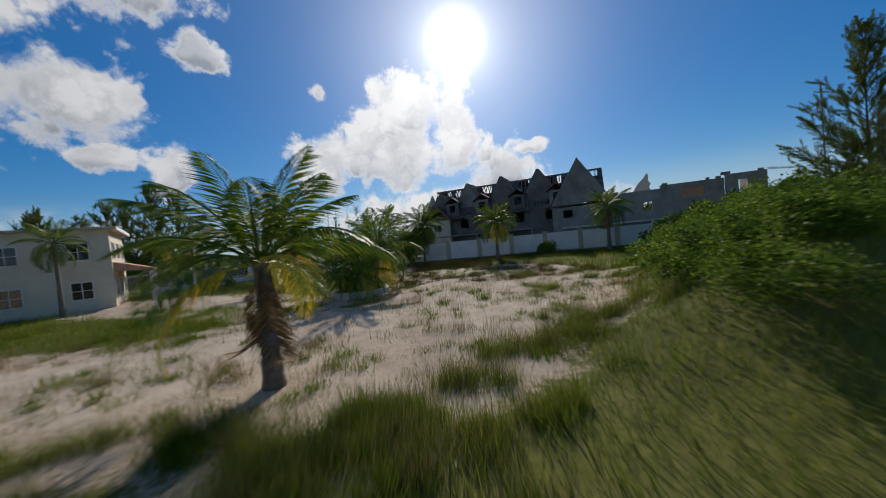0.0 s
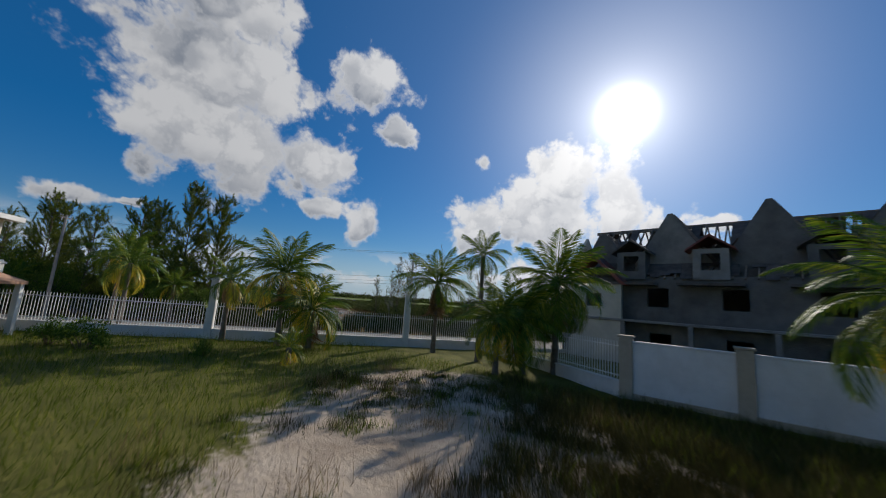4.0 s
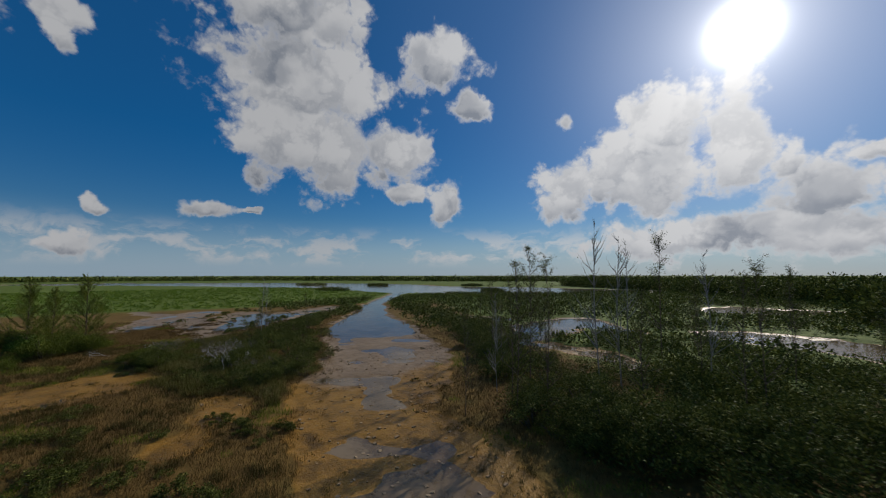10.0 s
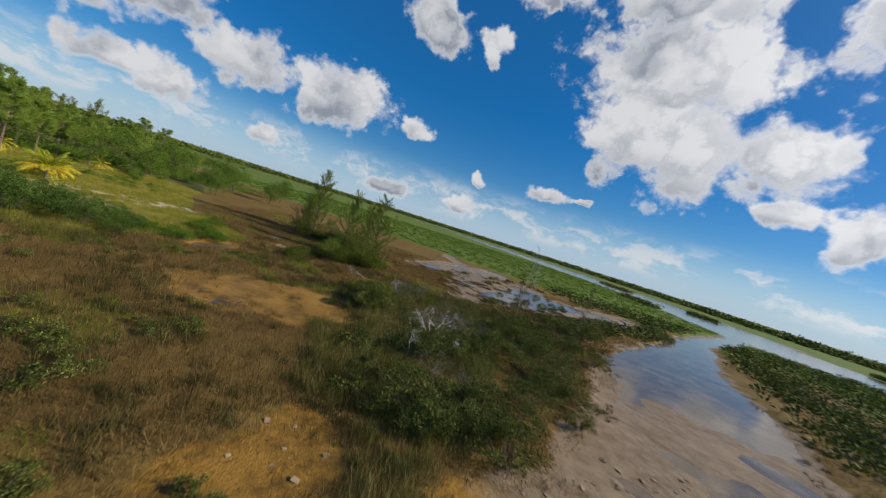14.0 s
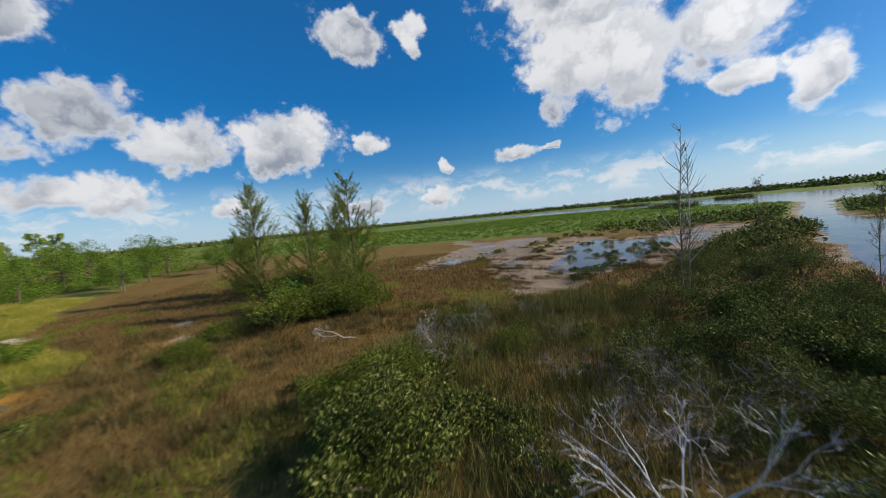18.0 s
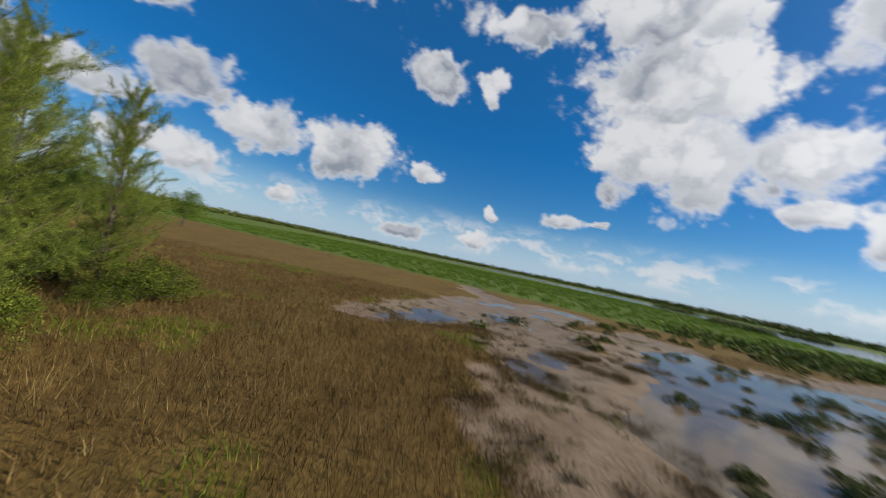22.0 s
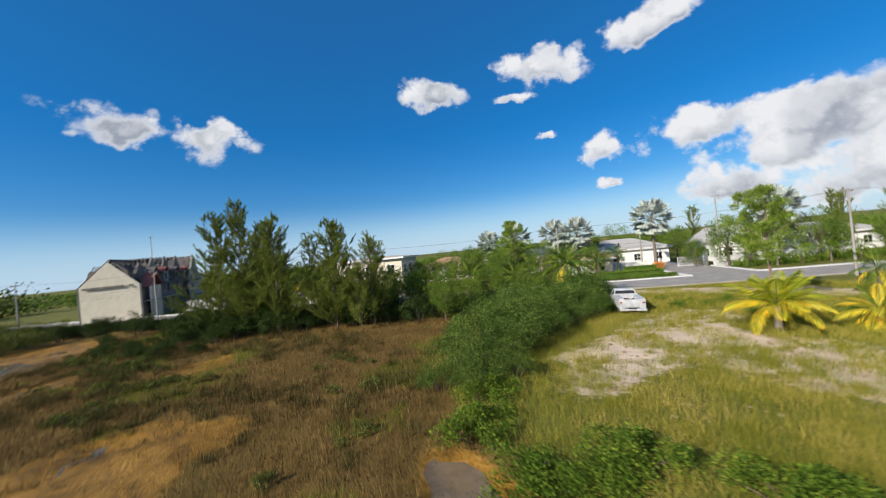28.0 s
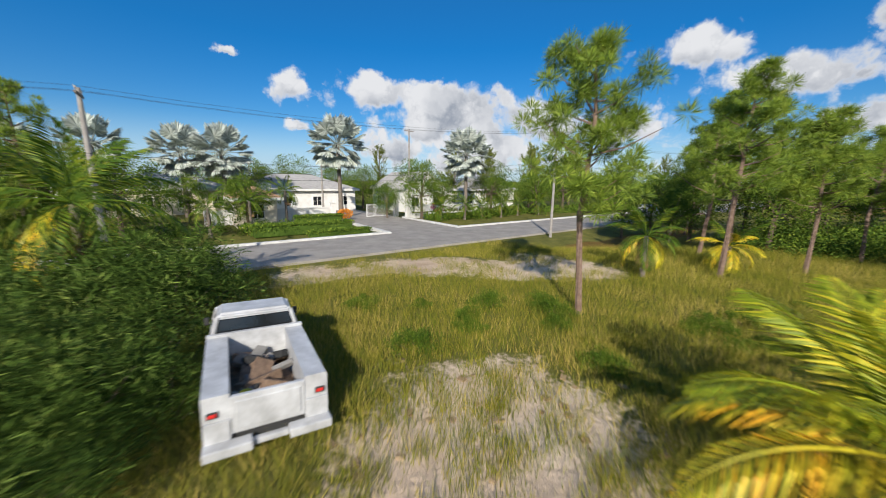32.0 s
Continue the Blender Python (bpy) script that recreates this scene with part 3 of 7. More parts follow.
def build_ground():
    X, Y = axis(-160, 45, 0.85, 4200), axis(-45, 135, 0.85, 4200)
    gx, gy = np.meshgrid(X, Y)
    x, y = gx.ravel(), gy.ravel()
    z = ground_z(x, y)
    s, n = sn(x, y)
    z = np.where((n > 41.0) & (n < 49.0) & (np.abs(s) < 400), -0.05, z)
    me = bpy.data.meshes.new("ground")
    nx, ny = len(X), len(Y)
    me.vertices.add(nx * ny)
    me.vertices.foreach_set("co", np.stack([x, y, z], 1).astype(np.float32).ravel())
    i = (np.arange(ny - 1)[:, None] * nx + np.arange(nx - 1)[None]).ravel()
    q = np.stack([i, i + 1, i + nx + 1, i + nx], 1).astype(np.int32)
    me.loops.add(q.size)
    me.loops.foreach_set("vertex_index", q.ravel())
    me.polygons.add(len(q))
    me.polygons.foreach_set("loop_start", np.arange(len(q), dtype=np.int32) * 4)
    me.update(calc_edges=True)
    me.shade_smooth()
    w, f = wet(x, y), fill(x, y)
    attr(me, "mud", smooth(w, -.9, .8))
    attr(me, "marl", np.maximum(smooth(y, 60, 68), smooth(-x, 84, 92)) * smooth(-x, 46, 58))
    attr(me, "land", smooth(f, -2.0, 1.2))
    # bare pale sand: the lot's drive, and patches on the filled land
    sand = np.maximum(strip(x, y, [(-14, 0, 5), (-6, 4, 5), (.5, 7.5, 5.0), (3, 14, 6), (-1, 21, 6.5), (-6, 27, 4.5), (-9, 31, 3)]), strip(x, y, WEDGE))
    sand = np.maximum(sand, strip(x, y, [(-9, 12, 3), (-22, 17, 3.5), (-34, 19, 3)]))
    sand = np.maximum(sand, strip(x, y, [(-78.3, 31, .8), (-77.6, 25, 2.1), (-77.3, 20, 2.5), (-77.5, 16.5, 2.4)]))
    sand = np.maximum(sand, strip(x, y, [(-80, 22.5, 1.3), (-82.5, 23.8, 1.7), (-86, 25.2, 1.3), (-89, 25, .8)]))
    sand = np.maximum(sand, strip(x, y, [(-76.5, 27.5, 1.3), (-80.5, 21.5, 1.8), (-84.0, 21.0, 1.6), (-87.5, 24.5, 1.1), (-92, 26, .6)]))
    sand = np.maximum(sand, strip(x, y, [(-69, 6.5, 1.2), (-75, 3.2, 1.6), (-82, 4, 1.6), (-80, 1, 1.2)]))
    attr(me, "coral", (x < -55).astype(float))
    attr(me, "sand", smooth(sand + .8 * wob(x, y, 1.6, 21), -1.6, .8))
    far = np.maximum(smooth(-x + .36 * y, 158, 190), smooth(y - .75 * (-x) - 60, -12, 12) * smooth(n, 70, 90))
    attr(me, "green", np.maximum(far, smooth(np.hypot(x + 70, y - 50), 150, 230)))
    m = bpy.data.materials.new("ground")
    m.use_nodes = True
    N, L = m.node_tree.nodes, m.node_tree.links
    b = N["Principled BSDF"]
    geo = N.new("ShaderNodeNewGeometry")

    def noi(sc, de=8.0, ro=.65):
        k = N.new("ShaderNodeTexNoise")
        k.inputs["Scale"].default_value, k.inputs["Detail"].default_value, k.inputs["Roughness"].default_value = sc, de, ro
        L.new(geo.outputs["Position"], k.inputs["Vector"])
        return k.outputs["Fac"]

    def at(name):
        k = N.new("ShaderNodeAttribute")
        k.attribute_name = name
        return k.outputs["Fac"]

    def ma(op, *v):
        k = N.new("ShaderNodeMath")
        k.operation = op
        for j, u in enumerate(v):
            if isinstance(u, (int, float)):
                k.inputs[j].default_value = u
            else:
                L.new(u, k.inputs[j])
        return k.outputs[0]

    def ramp(fac, *stops):
        k = N.new("ShaderNodeValToRGB")
        e = k.color_ramp.elements
        while len(e) < len(stops):
            e.new(.5)
        for j, (p, c) in enumerate(stops):
            e[j].position, e[j].color = p, (*c, 1)
        L.new(fac, k.inputs["Fac"])
        return k.outputs["Color"]

    def mix(fac, a, c):
        k = N.new("ShaderNodeMix")
        k.data_type = "RGBA"
        L.new(fac, k.inputs[0])
        L.new(a, k.inputs[6])
        L.new(c, k.inputs[7])
        return k.outputs[2]

    def edge(a, nz, amp, lo, hi):
        k = N.new("ShaderNodeMapRange")
        k.interpolation_type = "SMOOTHSTEP"
        L.new(ma("ADD", a, ma("MULTIPLY_ADD", nz, amp, -amp / 2)), k.inputs[0])
        k.inputs[1].default_value, k.inputs[2].default_value = lo, hi
        return k.outputs[0]

    big, mid, fine = noi(.16), noi(1.1), noi(7.0, 9)
    brown = mix(fine, ramp(big, (.3, (.15, .085, .02)), (.52, (.235, .14, .032)), (.7, (.17, .14, .03))), ramp(mid, (.35, (.06, .038, .012)), (.7, (.22, .14, .045))))
    green = mix(fine, ramp(big, (.35, (.09, .13, .022)), (.65, (.15, .20, .03))), ramp(mid, (.35, (.06, .10, .015)), (.7, (.20, .24, .045))))
    algae = ramp(noi(.55, 7, .7), (.40, (0, 0, 0)), (.58, (1, 1, 1)))
    mudc = mix(mid, ramp(big, (.35, (.29, .135, .012)), (.6, (.36, .19, .03))), ramp(fine, (.3, (.19, .085, .010)), (.65, (.42, .235, .055))))
    grassy = mix(fine, ramp(big, (.35, (.08, .10, .017)), (.65, (.17, .17, .03))), ramp(mid, (.35, (.09, .085, .026)), (.65, (.23, .20, .06))))
    sandy = mix(fine, ramp(mid, (.35, (.36, .27, .19)), (.65, (.60, .49, .37))), ramp(big, (.35, (.33, .24, .165)), (.6, (.66, .55, .43))))
    mudc = mix(algae, mix(fine, ramp(big, (.4, (.15, .075, .012)), (.6, (.26, .13, .016))), ramp(mid, (.35, (.07, .045, .015)), (.7, (.27, .14, .025)))), mudc)
    sandy = mix(at("coral"), sandy, mix(fine, ramp(mid, (.35, (.46, .33, .22)), (.65, (.74, .58, .42))), ramp(big, (.35, (.42, .30, .20)), (.6, (.76, .61, .46)))))
    marl = mix(fine, ramp(big, (.35, (.20, .125, .06)), (.6, (.30, .20, .11))), ramp(mid, (.35, (.12, .075, .035)), (.65, (.38, .28, .18))))
    mudc = mix(edge(at("marl"), mid, .6, .3, .7), mudc, marl)
    c = mix(edge(at("green"), mid, .8, .35, .65), brown, green)
    c = mix(edge(at("mud"), mid, .7, .4, .7), c, mudc)
    c = mix(edge(at("land"), mid, .6, .4, .6), c, grassy)
    c = mix(edge(at("sand"), ma("ADD", ma("MULTIPLY", mid, .5), ma("MULTIPLY", fine, .5)), 2.9, .35, .8), c, sandy)
    L.new(c, b.inputs["Base Color"])
    b.inputs["Specular IOR Level"].default_value = .12
    k = N.new("ShaderNodeMapRange")
    L.new(edge(at("mud"), mid, .7, .5, .8), k.inputs[0])
    k.inputs[3].default_value, k.inputs[4].default_value = .92, .45
    L.new(k.outputs[0], b.inputs["Roughness"])
    bp = N.new("ShaderNodeBump")
    bp.inputs["Strength"].default_value, bp.inputs["Distance"].default_value = .7, .12
    L.new(ma("ADD", fine, mid), bp.inputs["Height"])
    L.new(bp.outputs["Normal"], b.inputs["Normal"])
    tagged(link("ground", me, m), "sandy lot, grassy fill and brown marsh ground", "ground", kind="structure")


build_ground()


def build_water():
    m = bpy.data.materials.new("brackish_water")
    m.use_nodes = True
    N, L = m.node_tree.nodes, m.node_tree.links
    N.remove(N["Principled BSDF"])
    geo = N.new("ShaderNodeNewGeometry")
    nz = N.new("ShaderNodeTexNoise")
    nz.inputs["Scale"].default_value, nz.inputs["Detail"].default_value = 2.2, 4.0
    L.new(geo.outputs["Position"], nz.inputs["Vector"])
    bp = N.new("ShaderNodeBump")
    bp.inputs["Strength"].default_value, bp.inputs["Distance"].default_value = .12, .03
    L.new(nz.outputs["Fac"], bp.inputs["Height"])
    df, mw = N.new("ShaderNodeBsdfDiffuse"), N.new("ShaderNodeMixShader")
    df.inputs["Color"].default_value = (.31, .22, .13, 1)
    n3 = N.new("ShaderNodeTexNoise")
    n3.inputs["Scale"].default_value, n3.inputs["Detail"].default_value, n3.inputs["Roughness"].default_value = .45, 7.0, .7
    L.new(geo.outputs["Position"], n3.inputs["Vector"])
    r3 = N.new("ShaderNodeMapRange")
    L.new(n3.outputs["Fac"], r3.inputs[0])
    r3.inputs[1].default_value, r3.inputs[2].default_value, r3.inputs[3].default_value, r3.inputs[4].default_value = .40, .62, .35, .70
    L.new(r3.outputs[0], mw.inputs["Fac"])
    gl, tr, mx, fr = N.new("ShaderNodeBsdfGlossy"), N.new("ShaderNodeBsdfTransparent"), N.new("ShaderNodeMixShader"), N.new("ShaderNodeFresnel")
    gl.inputs["Roughness"].default_value = .09
    tr.inputs["Color"].default_value = (.80, .62, .42, 1)
    fr.inputs["IOR"].default_value = 1.33
    L.new(bp.outputs["Normal"], gl.inputs["Normal"])
    L.new(bp.outputs["Normal"], fr.inputs["Normal"])
    L.new(fr.outputs[0], mx.inputs["Fac"])
    L.new(tr.outputs[0], mw.inputs[1])
    L.new(df.outputs[0], mw.inputs[2])
    L.new(mw.outputs[0], mx.inputs[1])
    L.new(gl.outputs[0], mx.inputs[2])
    L.new(mx.outputs[0], N["Material Output"].inputs["Surface"])
    corners = [rd(-1800, 52), rd(1800, 52), rd(1800, 2400), rd(-1800, 2400)]
    bm = bmesh.new()
    bm.faces.new([bm.verts.new((p.x, p.y, WATER)) for p in corners])
    tagged(part("water", bm, m), "shallow brackish water over orange mud", "water", kind="structure")


build_water()


# ---- road, kerbs ----
def slab(name, label, s0, s1, n0, n1, z0, z1, material, category="road"):
    """A slab along the road; its top is split into pieces so that it follows the line."""
    ob = part(name, bx(((s0, n0, z0), (s1, n1, z1)), bevel=.02), material, m=pose(0, 0, 0, 0, 0, ROT_S))
    return tagged(ob, label, category, kind="structure")


slab("road", "worn grey asphalt road with sandy edges", -330, 330, 41.7, 48.3, -.3, .10, M["asphalt"])
# side street to the housing estate
slab("side_street", "asphalt entrance street of the housing estate", -63.4, -56.4, 12, 41.7, -.3, .095, M["asphalt"])
slab("kerb", "white painted concrete kerb beside the road", -56.0, 60, 41.35, 41.7, -.2, .24, M["kerb"], "kerb")
slab("kerb", "white painted concrete kerb beside the road", -200, -63.8, 41.35, 41.7, -.2, .24, M["kerb"], "kerb")
slab("kerb", "white painted kerb of the side street", -56.35, -56.0, 31, 41.7, -.2, .24, M["kerb"], "kerb")
slab("kerb", "white painted kerb of the side street", -63.8, -63.45, 31, 41.7, -.2, .24, M["kerb"], "kerb")


# ---- boundary wall of the lot ----
def build_wall():
    a, ang, L, step = Vector((-2.3, 35.75, 0)), math.degrees(math.atan2(-.156, .988)), 36.9, 3.69
    ob = tagged(thing("boundary_wall", "long white boundary wall with beige pilasters", "wall", pose(a.x, a.y, -.05, 0, 0, ang)), kind="structure")
    for i in range(11):
        x = i * step
        part("pilaster", bx(((x - .24, -.22, -.2), (x + .24, .22, 2.42)), ((x - .29, -.27, 2.42), (x + .29, .27, 2.50)), bevel=.015), M["beige"], ob, "beige rendered pilaster")
        if i < 10:
            part("wall_panel", bx(((x + .24, -.1, -.2), (x + step - .24, .1, 2.22)), ((x + .24, -.13, 2.22), (x + step - .24, .13, 2.30)), bevel=.01), M["wallwhite"], ob)
            part("plinth", bx(((x + .24, -.14, -.2), (x + step - .24, -.103, .28)),), M["beige"], ob, "stained beige plinth")


build_wall()


def build_fence():
    ob = tagged(thing("fence", "white steel railing on a low wall with tall pillars", "fence"), kind="structure")
    bar = bx(((-.014, -.014, 0), (.014, .014, 1.55)))
    me = bpy.data.meshes.new("bar")
    bar.to_mesh(me)
    bar.free()
    me.materials.append(M["white"])
    runs = [((20.6, 40.6), (-8.6, 40.6), [15.0, 2.9, -7.9]), ((20.6, 40.6), (22.1, 28.4), [])]
    for (s0, n0), (s1, n1), pil in runs:
        a, b = rd(s0, n0), rd(s1, n1)
        L = (b - a).length
        ang = math.degrees(math.atan2(b.y - a.y, b.x - a.x))
        m = pose(a.x, a.y, 0, 0, 0, ang)
        part("low_wall", bx(((0, -.1, -.3), (L, .1, .55)), ((0, -.13, .55), (L, .13, .61)), bevel=.01), M["wallwhite"], ob, "", m)
        for z in (.78, 1.95):
            part("rail", bx(((0, -.02, z), (L, .02, z + .04))), M["white"], ob, "", m)
        n = int(L / .15)
        for i in range(n):
            o = link("bar", me, None, ob, "", m @ pose((i + .5) * L / n, 0, .62))
        for s in pil:
            q = rd(s, n0)
            part("pillar", bx(((-.2, -.2, -.3), (.2, .2, 3.55)), ((-.26, -.26, 3.55), (.26, .26, 3.66)), ((-.16, -.16, 3.66), (.16, .16, 3.76)), bevel=.012), M["white"], ob, "tall white square pillar", pose(q.x, q.y, 0, 0, 0, ROT_S))


build_fence()


def build_planter():
    bm = bmesh.new()
    k = 40
    ring = lambda r, z: [bm.verts.new((r * math.cos(2 * math.pi * i / k), r * math.sin(2 * math.pi * i / k), z)) for i in range(k)]
    rs = [ring(2.15, -.2), ring(2.17, .27), ring(2.13, .31), ring(1.92, .31), ring(1.89, .27), ring(1.89, -.2)]
    for p, q in zip(rs, rs[1:]):
        for i in range(k):
            bm.faces.new((p[i], p[(i + 1) % k], q[(i + 1) % k], q[i]))
    ob = thing("round_planter", "round white concrete planter ring around palms", "planter", pose(-6.3, 14.5, 0) @ Matrix.Diagonal((.78, .78, .95, 1)))
    part("ring", bm, M["kerb"], ob)
    bm = bmesh.new()
    bmesh.ops.create_circle(bm, cap_ends=True, segments=k, radius=1.89)
    part("soil", bm, M["bark"], ob, "dark soil", pose(0, 0, .17))


build_planter()


# ---- ruined building ----
def wall_holes(x0, x1, z0, z1, y0, y1, holes):
    """A wall with rectangular openings through it: holes are (x0, x1, z0, z1)."""
    xs = sorted({x0, x1, *[h[0] for h in holes], *[h[1] for h in holes]})
    bm = bmesh.new()
    for a, b in zip(xs, xs[1:]):
        cuts = sorted((h[2], h[3]) for h in holes if h[0] <= a + 1e-6 and h[1] >= b - 1e-6)
        z = z0
        for c, d in cuts:
            if c > z + .01:
                cuboid(bm, (a, y0, z), (b, y1, c))
            z = d
        if z1 > z + .01:
            cuboid(bm, (a, y0, z), (b, y1, z1))
    bmesh.ops.remove_doubles(bm, verts=bm.verts[:], dist=.001)
    return bm


def build_ruin():
    rng = random.Random(5)
    ob = thing("ruined_building", "roofless two storey concrete ruin with steep gables", "building", pose(15.1, 41.9, -.1, 0, 0, 162.2))
    # the storeys: front wall with window openings, set back behind the end gable
    holes = []
    for i in range(5):
        x = 3.2 + i * 4.2
        holes += [(x, x + 1.3, .9, 2.3), (x + .1, x + 1.4, 4.1, 5.4)]
    part("front_wall", wall_holes(2.6, 23.5, -.3, 6.2, -1.2, -.95, holes), M["concrete_shade"], ob)
    part("back_wall", wall_holes(-3.5, 23.5, -.3, 6.2, -9.6, -9.35, []), M["concrete_shade"], ob)
    part("side_wall", bx(((23.25, -9.35, -.3), (23.5, -1.2, 6.2))), M["cream"], ob, "cream plastered end wall")
    part("side_wall", bx(((-3.5, -9.35, -.3), (-3.25, -.3, 6.0))), M["concrete"], ob)
    part("gable_wall", prism([(-9.35, 6.2), (-1.2, 6.2), (-5.3, 10.2)], 0, .25), M["cream"], ob, "cream plastered end gable", pose(23.5, 0, 0, 0, 0, 90))
    part("upper_floor", bx(((-3.2, -9.3, 3.0), (23.2, -1.25, 3.25))), M["concrete_shade"], ob)
    part("ground_floor", bx(((-3.2, -9.3, -.3), (23.2, -1.25, .1))), M["concrete_shade"], ob)
    part("balcony_slab", bx(((6.2, -.95, 2.95), (22.8, .15, 3.12)), bevel=.02), M["concrete"], ob)
    for i in range(5):
        part("balcony_post", bx(((6.4 + i * 4, -.1, -.2), (6.65 + i * 4, .12, 2.95))), M["concrete"], ob)
    part("balcony_ledge", bx(((-19, .2, 2.55), (2.4, .55, 2.78)), bevel=.02), M["render"], ob, "pale projecting concrete ledge")
    # end gable, with two window openings below
    g = [(-3.5, 6.0), (3.6, 5.4), (.25, 11.35), (0, 11.5), (-.3, 11.3)]
    part("gable_wall", prism(g, -.25, 0), M["stained"], ob, "stained plastered gable")
    part("gable_base_wall", wall_holes(-3.5, 3.6, -.3, 5.4, -.3, 0, [(-1.2, -.1, 1.0, 2.2), (1.0, 2.2, 4.0, 5.0)]), M["concrete"], ob)
    part("gable_coping", prism([(3.6, 5.4), (3.9, 5.35), (0, 11.75), (-3.7, 6.1), (-3.5, 6.0), (0, 11.5)], -.34, .08), M["concrete"], ob)
    # further cross gables
    for k, (x, pk, w) in enumerate([(5.3, 11.35, 3.1), (10.6, 11.15, 3.0), (15.9, 10.9, 3.0), (20.6, 9.8, 2.6)]):
        y = -1.6 - .15 * k
        part("gable_wall", prism([(x - w, 6.2), (x + w, 6.2), (x + .15, pk), (x - .15, pk)], y - .22, y), M["concrete_shade"] if k != 2 else M["stained"], ob)
        # boarded roof strips on each slope, some fallen away so that the rafters show
        for side in (-1, 1):
            for j in range(11):
                yy = y - .3 - j * .62
                a, b = Vector((x + side * .1, yy, pk - .1)), Vector((x + side * (w + .45), yy, 5.9))
                d = b - a
                ang = math.degrees(math.atan2(d.z, d.x))
                m = pose(a.x, a.y, a.z, 0, -ang, 0)
                part("rafter", bx(((0, -.04, -.14), (d.length, .04, 0))), M["timber"], ob, "", m)
                if rng.random() < (.86 if side > 0 else .94):
                    u = rng.uniform(.55, 1.0)
                    part("roof_board", bx(((d.length * (1 - u), -.30, .01), (d.length + .1, .30, .05))), M["roofold"], ob, "", m)
        # dormer under the gable
        dx = x - 2.4
        part("dormer_wall", wall_holes(dx - .95, dx + .95, 6.0, 8.0, -.95, -.75, [(dx - .5, dx + .5, 6.6, 7.7)]), M["concrete_shade"] if k % 2 else M["concrete"], ob)
        part("dormer_side", bx(((dx - .95, -2.9, 6.0), (dx - .8, -.95, 8.0)), ((dx + .8, -2.9, 6.0), (dx + .95, -.95, 8.0))), M["concrete_shade"], ob)
        part("dormer_roof", prism([(dx - 1.35, 7.85), (dx - 1.3, 8.0), (dx, 8.95), (dx + 1.3, 8.0), (dx + 1.35, 7.85), (dx, 8.8)], -3.4, -.55), M["redroof"] if k % 2 == 0 else M["roofold"], ob, "weathered reddish dormer roof" if k % 2 == 0 else "")
        part("front_canopy", prism([(dx - 1.7, 5.55), (dx + 1.7, 5.55), (dx + 1.7, 5.7), (dx - 1.7, 5.7)], -.95, .25), M["roofold"], ob)
    # long main roof behind the gables: rafters with boards missing
    part("ridge_beam", bx(((-3.0, -5.6, 10.45), (22.5, -5.4, 10.7))), M["timber"], ob)
    for j in range(42):
        xx = -2.8 + j * .61
        for side in (1, -1):
            a, b = Vector((xx, -5.5, 10.65)), Vector((xx, -5.5 + side * 4.7, 6.1))
            d = b - a
            m = pose(a.x, a.y, a.z, math.degrees(math.atan2(d.z, d.y)), 0, 0)
            part("rafter", bx(((-.04, 0, -.14), (.04, d.length, 0))), M["timber"], ob, "", m)
            if rng.random() < .95:
                part("roof_board", bx(((-.30, d.length * rng.choice((0, 0, 0, .25, .5)), .01), (.30, d.length * rng.uniform(.75, 1.05), .05))), M["roofold"], ob, "", m)
    part("end_bay", wall_holes(18.6, 22.6, -.3, 5.6, -.2, .05, [(20.0, 21.2, 3.9, 4.9)]), M["render"], ob, "pale green plastered bay")
    part("end_bay_roof", prism([(18.2, 5.5), (20.6, 7.9), (23.0, 5.5), (22.7, 5.5), (20.6, 7.6), (18.5, 5.5)], -1.5, .35), M["redroof"], ob)
    part("ridge_beam", bx(((-.1, -8.9, 11.0), (.1, -.3, 11.25))), M["timber"], ob)
    for j in range(13):
        yy = -.8 - j * .62
        for side, w in ((1, 3.9), (-1, 3.8)):
            a, b = Vector((0, yy, 11.3)), Vector((side * w, yy, 5.7))
            d = b - a
            m = pose(a.x, a.y, a.z, 0, -math.degrees(math.atan2(d.z, d.x)), 0)
            part("rafter", bx(((0, -.04, -.14), (d.length, .04, 0))), M["timber"], ob, "", m)
            if rng.random() < .95:
                part("roof_board", bx(((d.length * rng.uniform(0, .1), -.30, .01), (d.length, .30, .05))), M["roofold"], ob, "", m)
    # lower wing with a broken parapet and see-through openings
    part("wing_wall", wall_holes(-9.2, -3.5, -.3, 6.35, -.35, -.05, [(-8.2, -7.2, 3.9, 4.9)]), M["concrete"], ob)
    part("wing_wall", wall_holes(-15.6, -9.2, -.3, 6.75, -.75, -.45, [(-13.7, -11.4, 5.0, 6.15)]), M["concrete"], ob)
    part("wing_wall", wall_holes(-19.4, -15.6, -.3, 7.05, -.35, -.05, [(-17.6, -16.8, 4.9, 6.3), (-18.9, -18.4, 4.6, 5.6)]), M["concrete"], ob)
    part("wing_return", bx(((-19.4, -7, -.3), (-19.1, -.35, 6.8))), M["concrete_shade"], ob)
    part("wing_return", bx(((-9.35, -6, -.3), (-9.1, -.75, 6.2))), M["concrete_shade"], ob)
    part("wing_window_board", bx(((-13.75, -.70, 4.95), (-11.35, -.62, 6.2))), M["tile"], ob, "boarded window of reddish planks")
    for x, z, w in [(-15.3, 6.75, .5), (-14.2, 6.75, .35), (-10.0, 6.75, .6), (-9.5, 6.35, .3), (-4.6, 6.35, .7), (-19.2, 7.05, .5), (-16.2, 7.05, .9)]:
        part("broken_block", bx(((x, -.6, z), (x + w, -.3, z + rng.uniform(.2, .45))), bevel=.03), M["concrete"], ob)
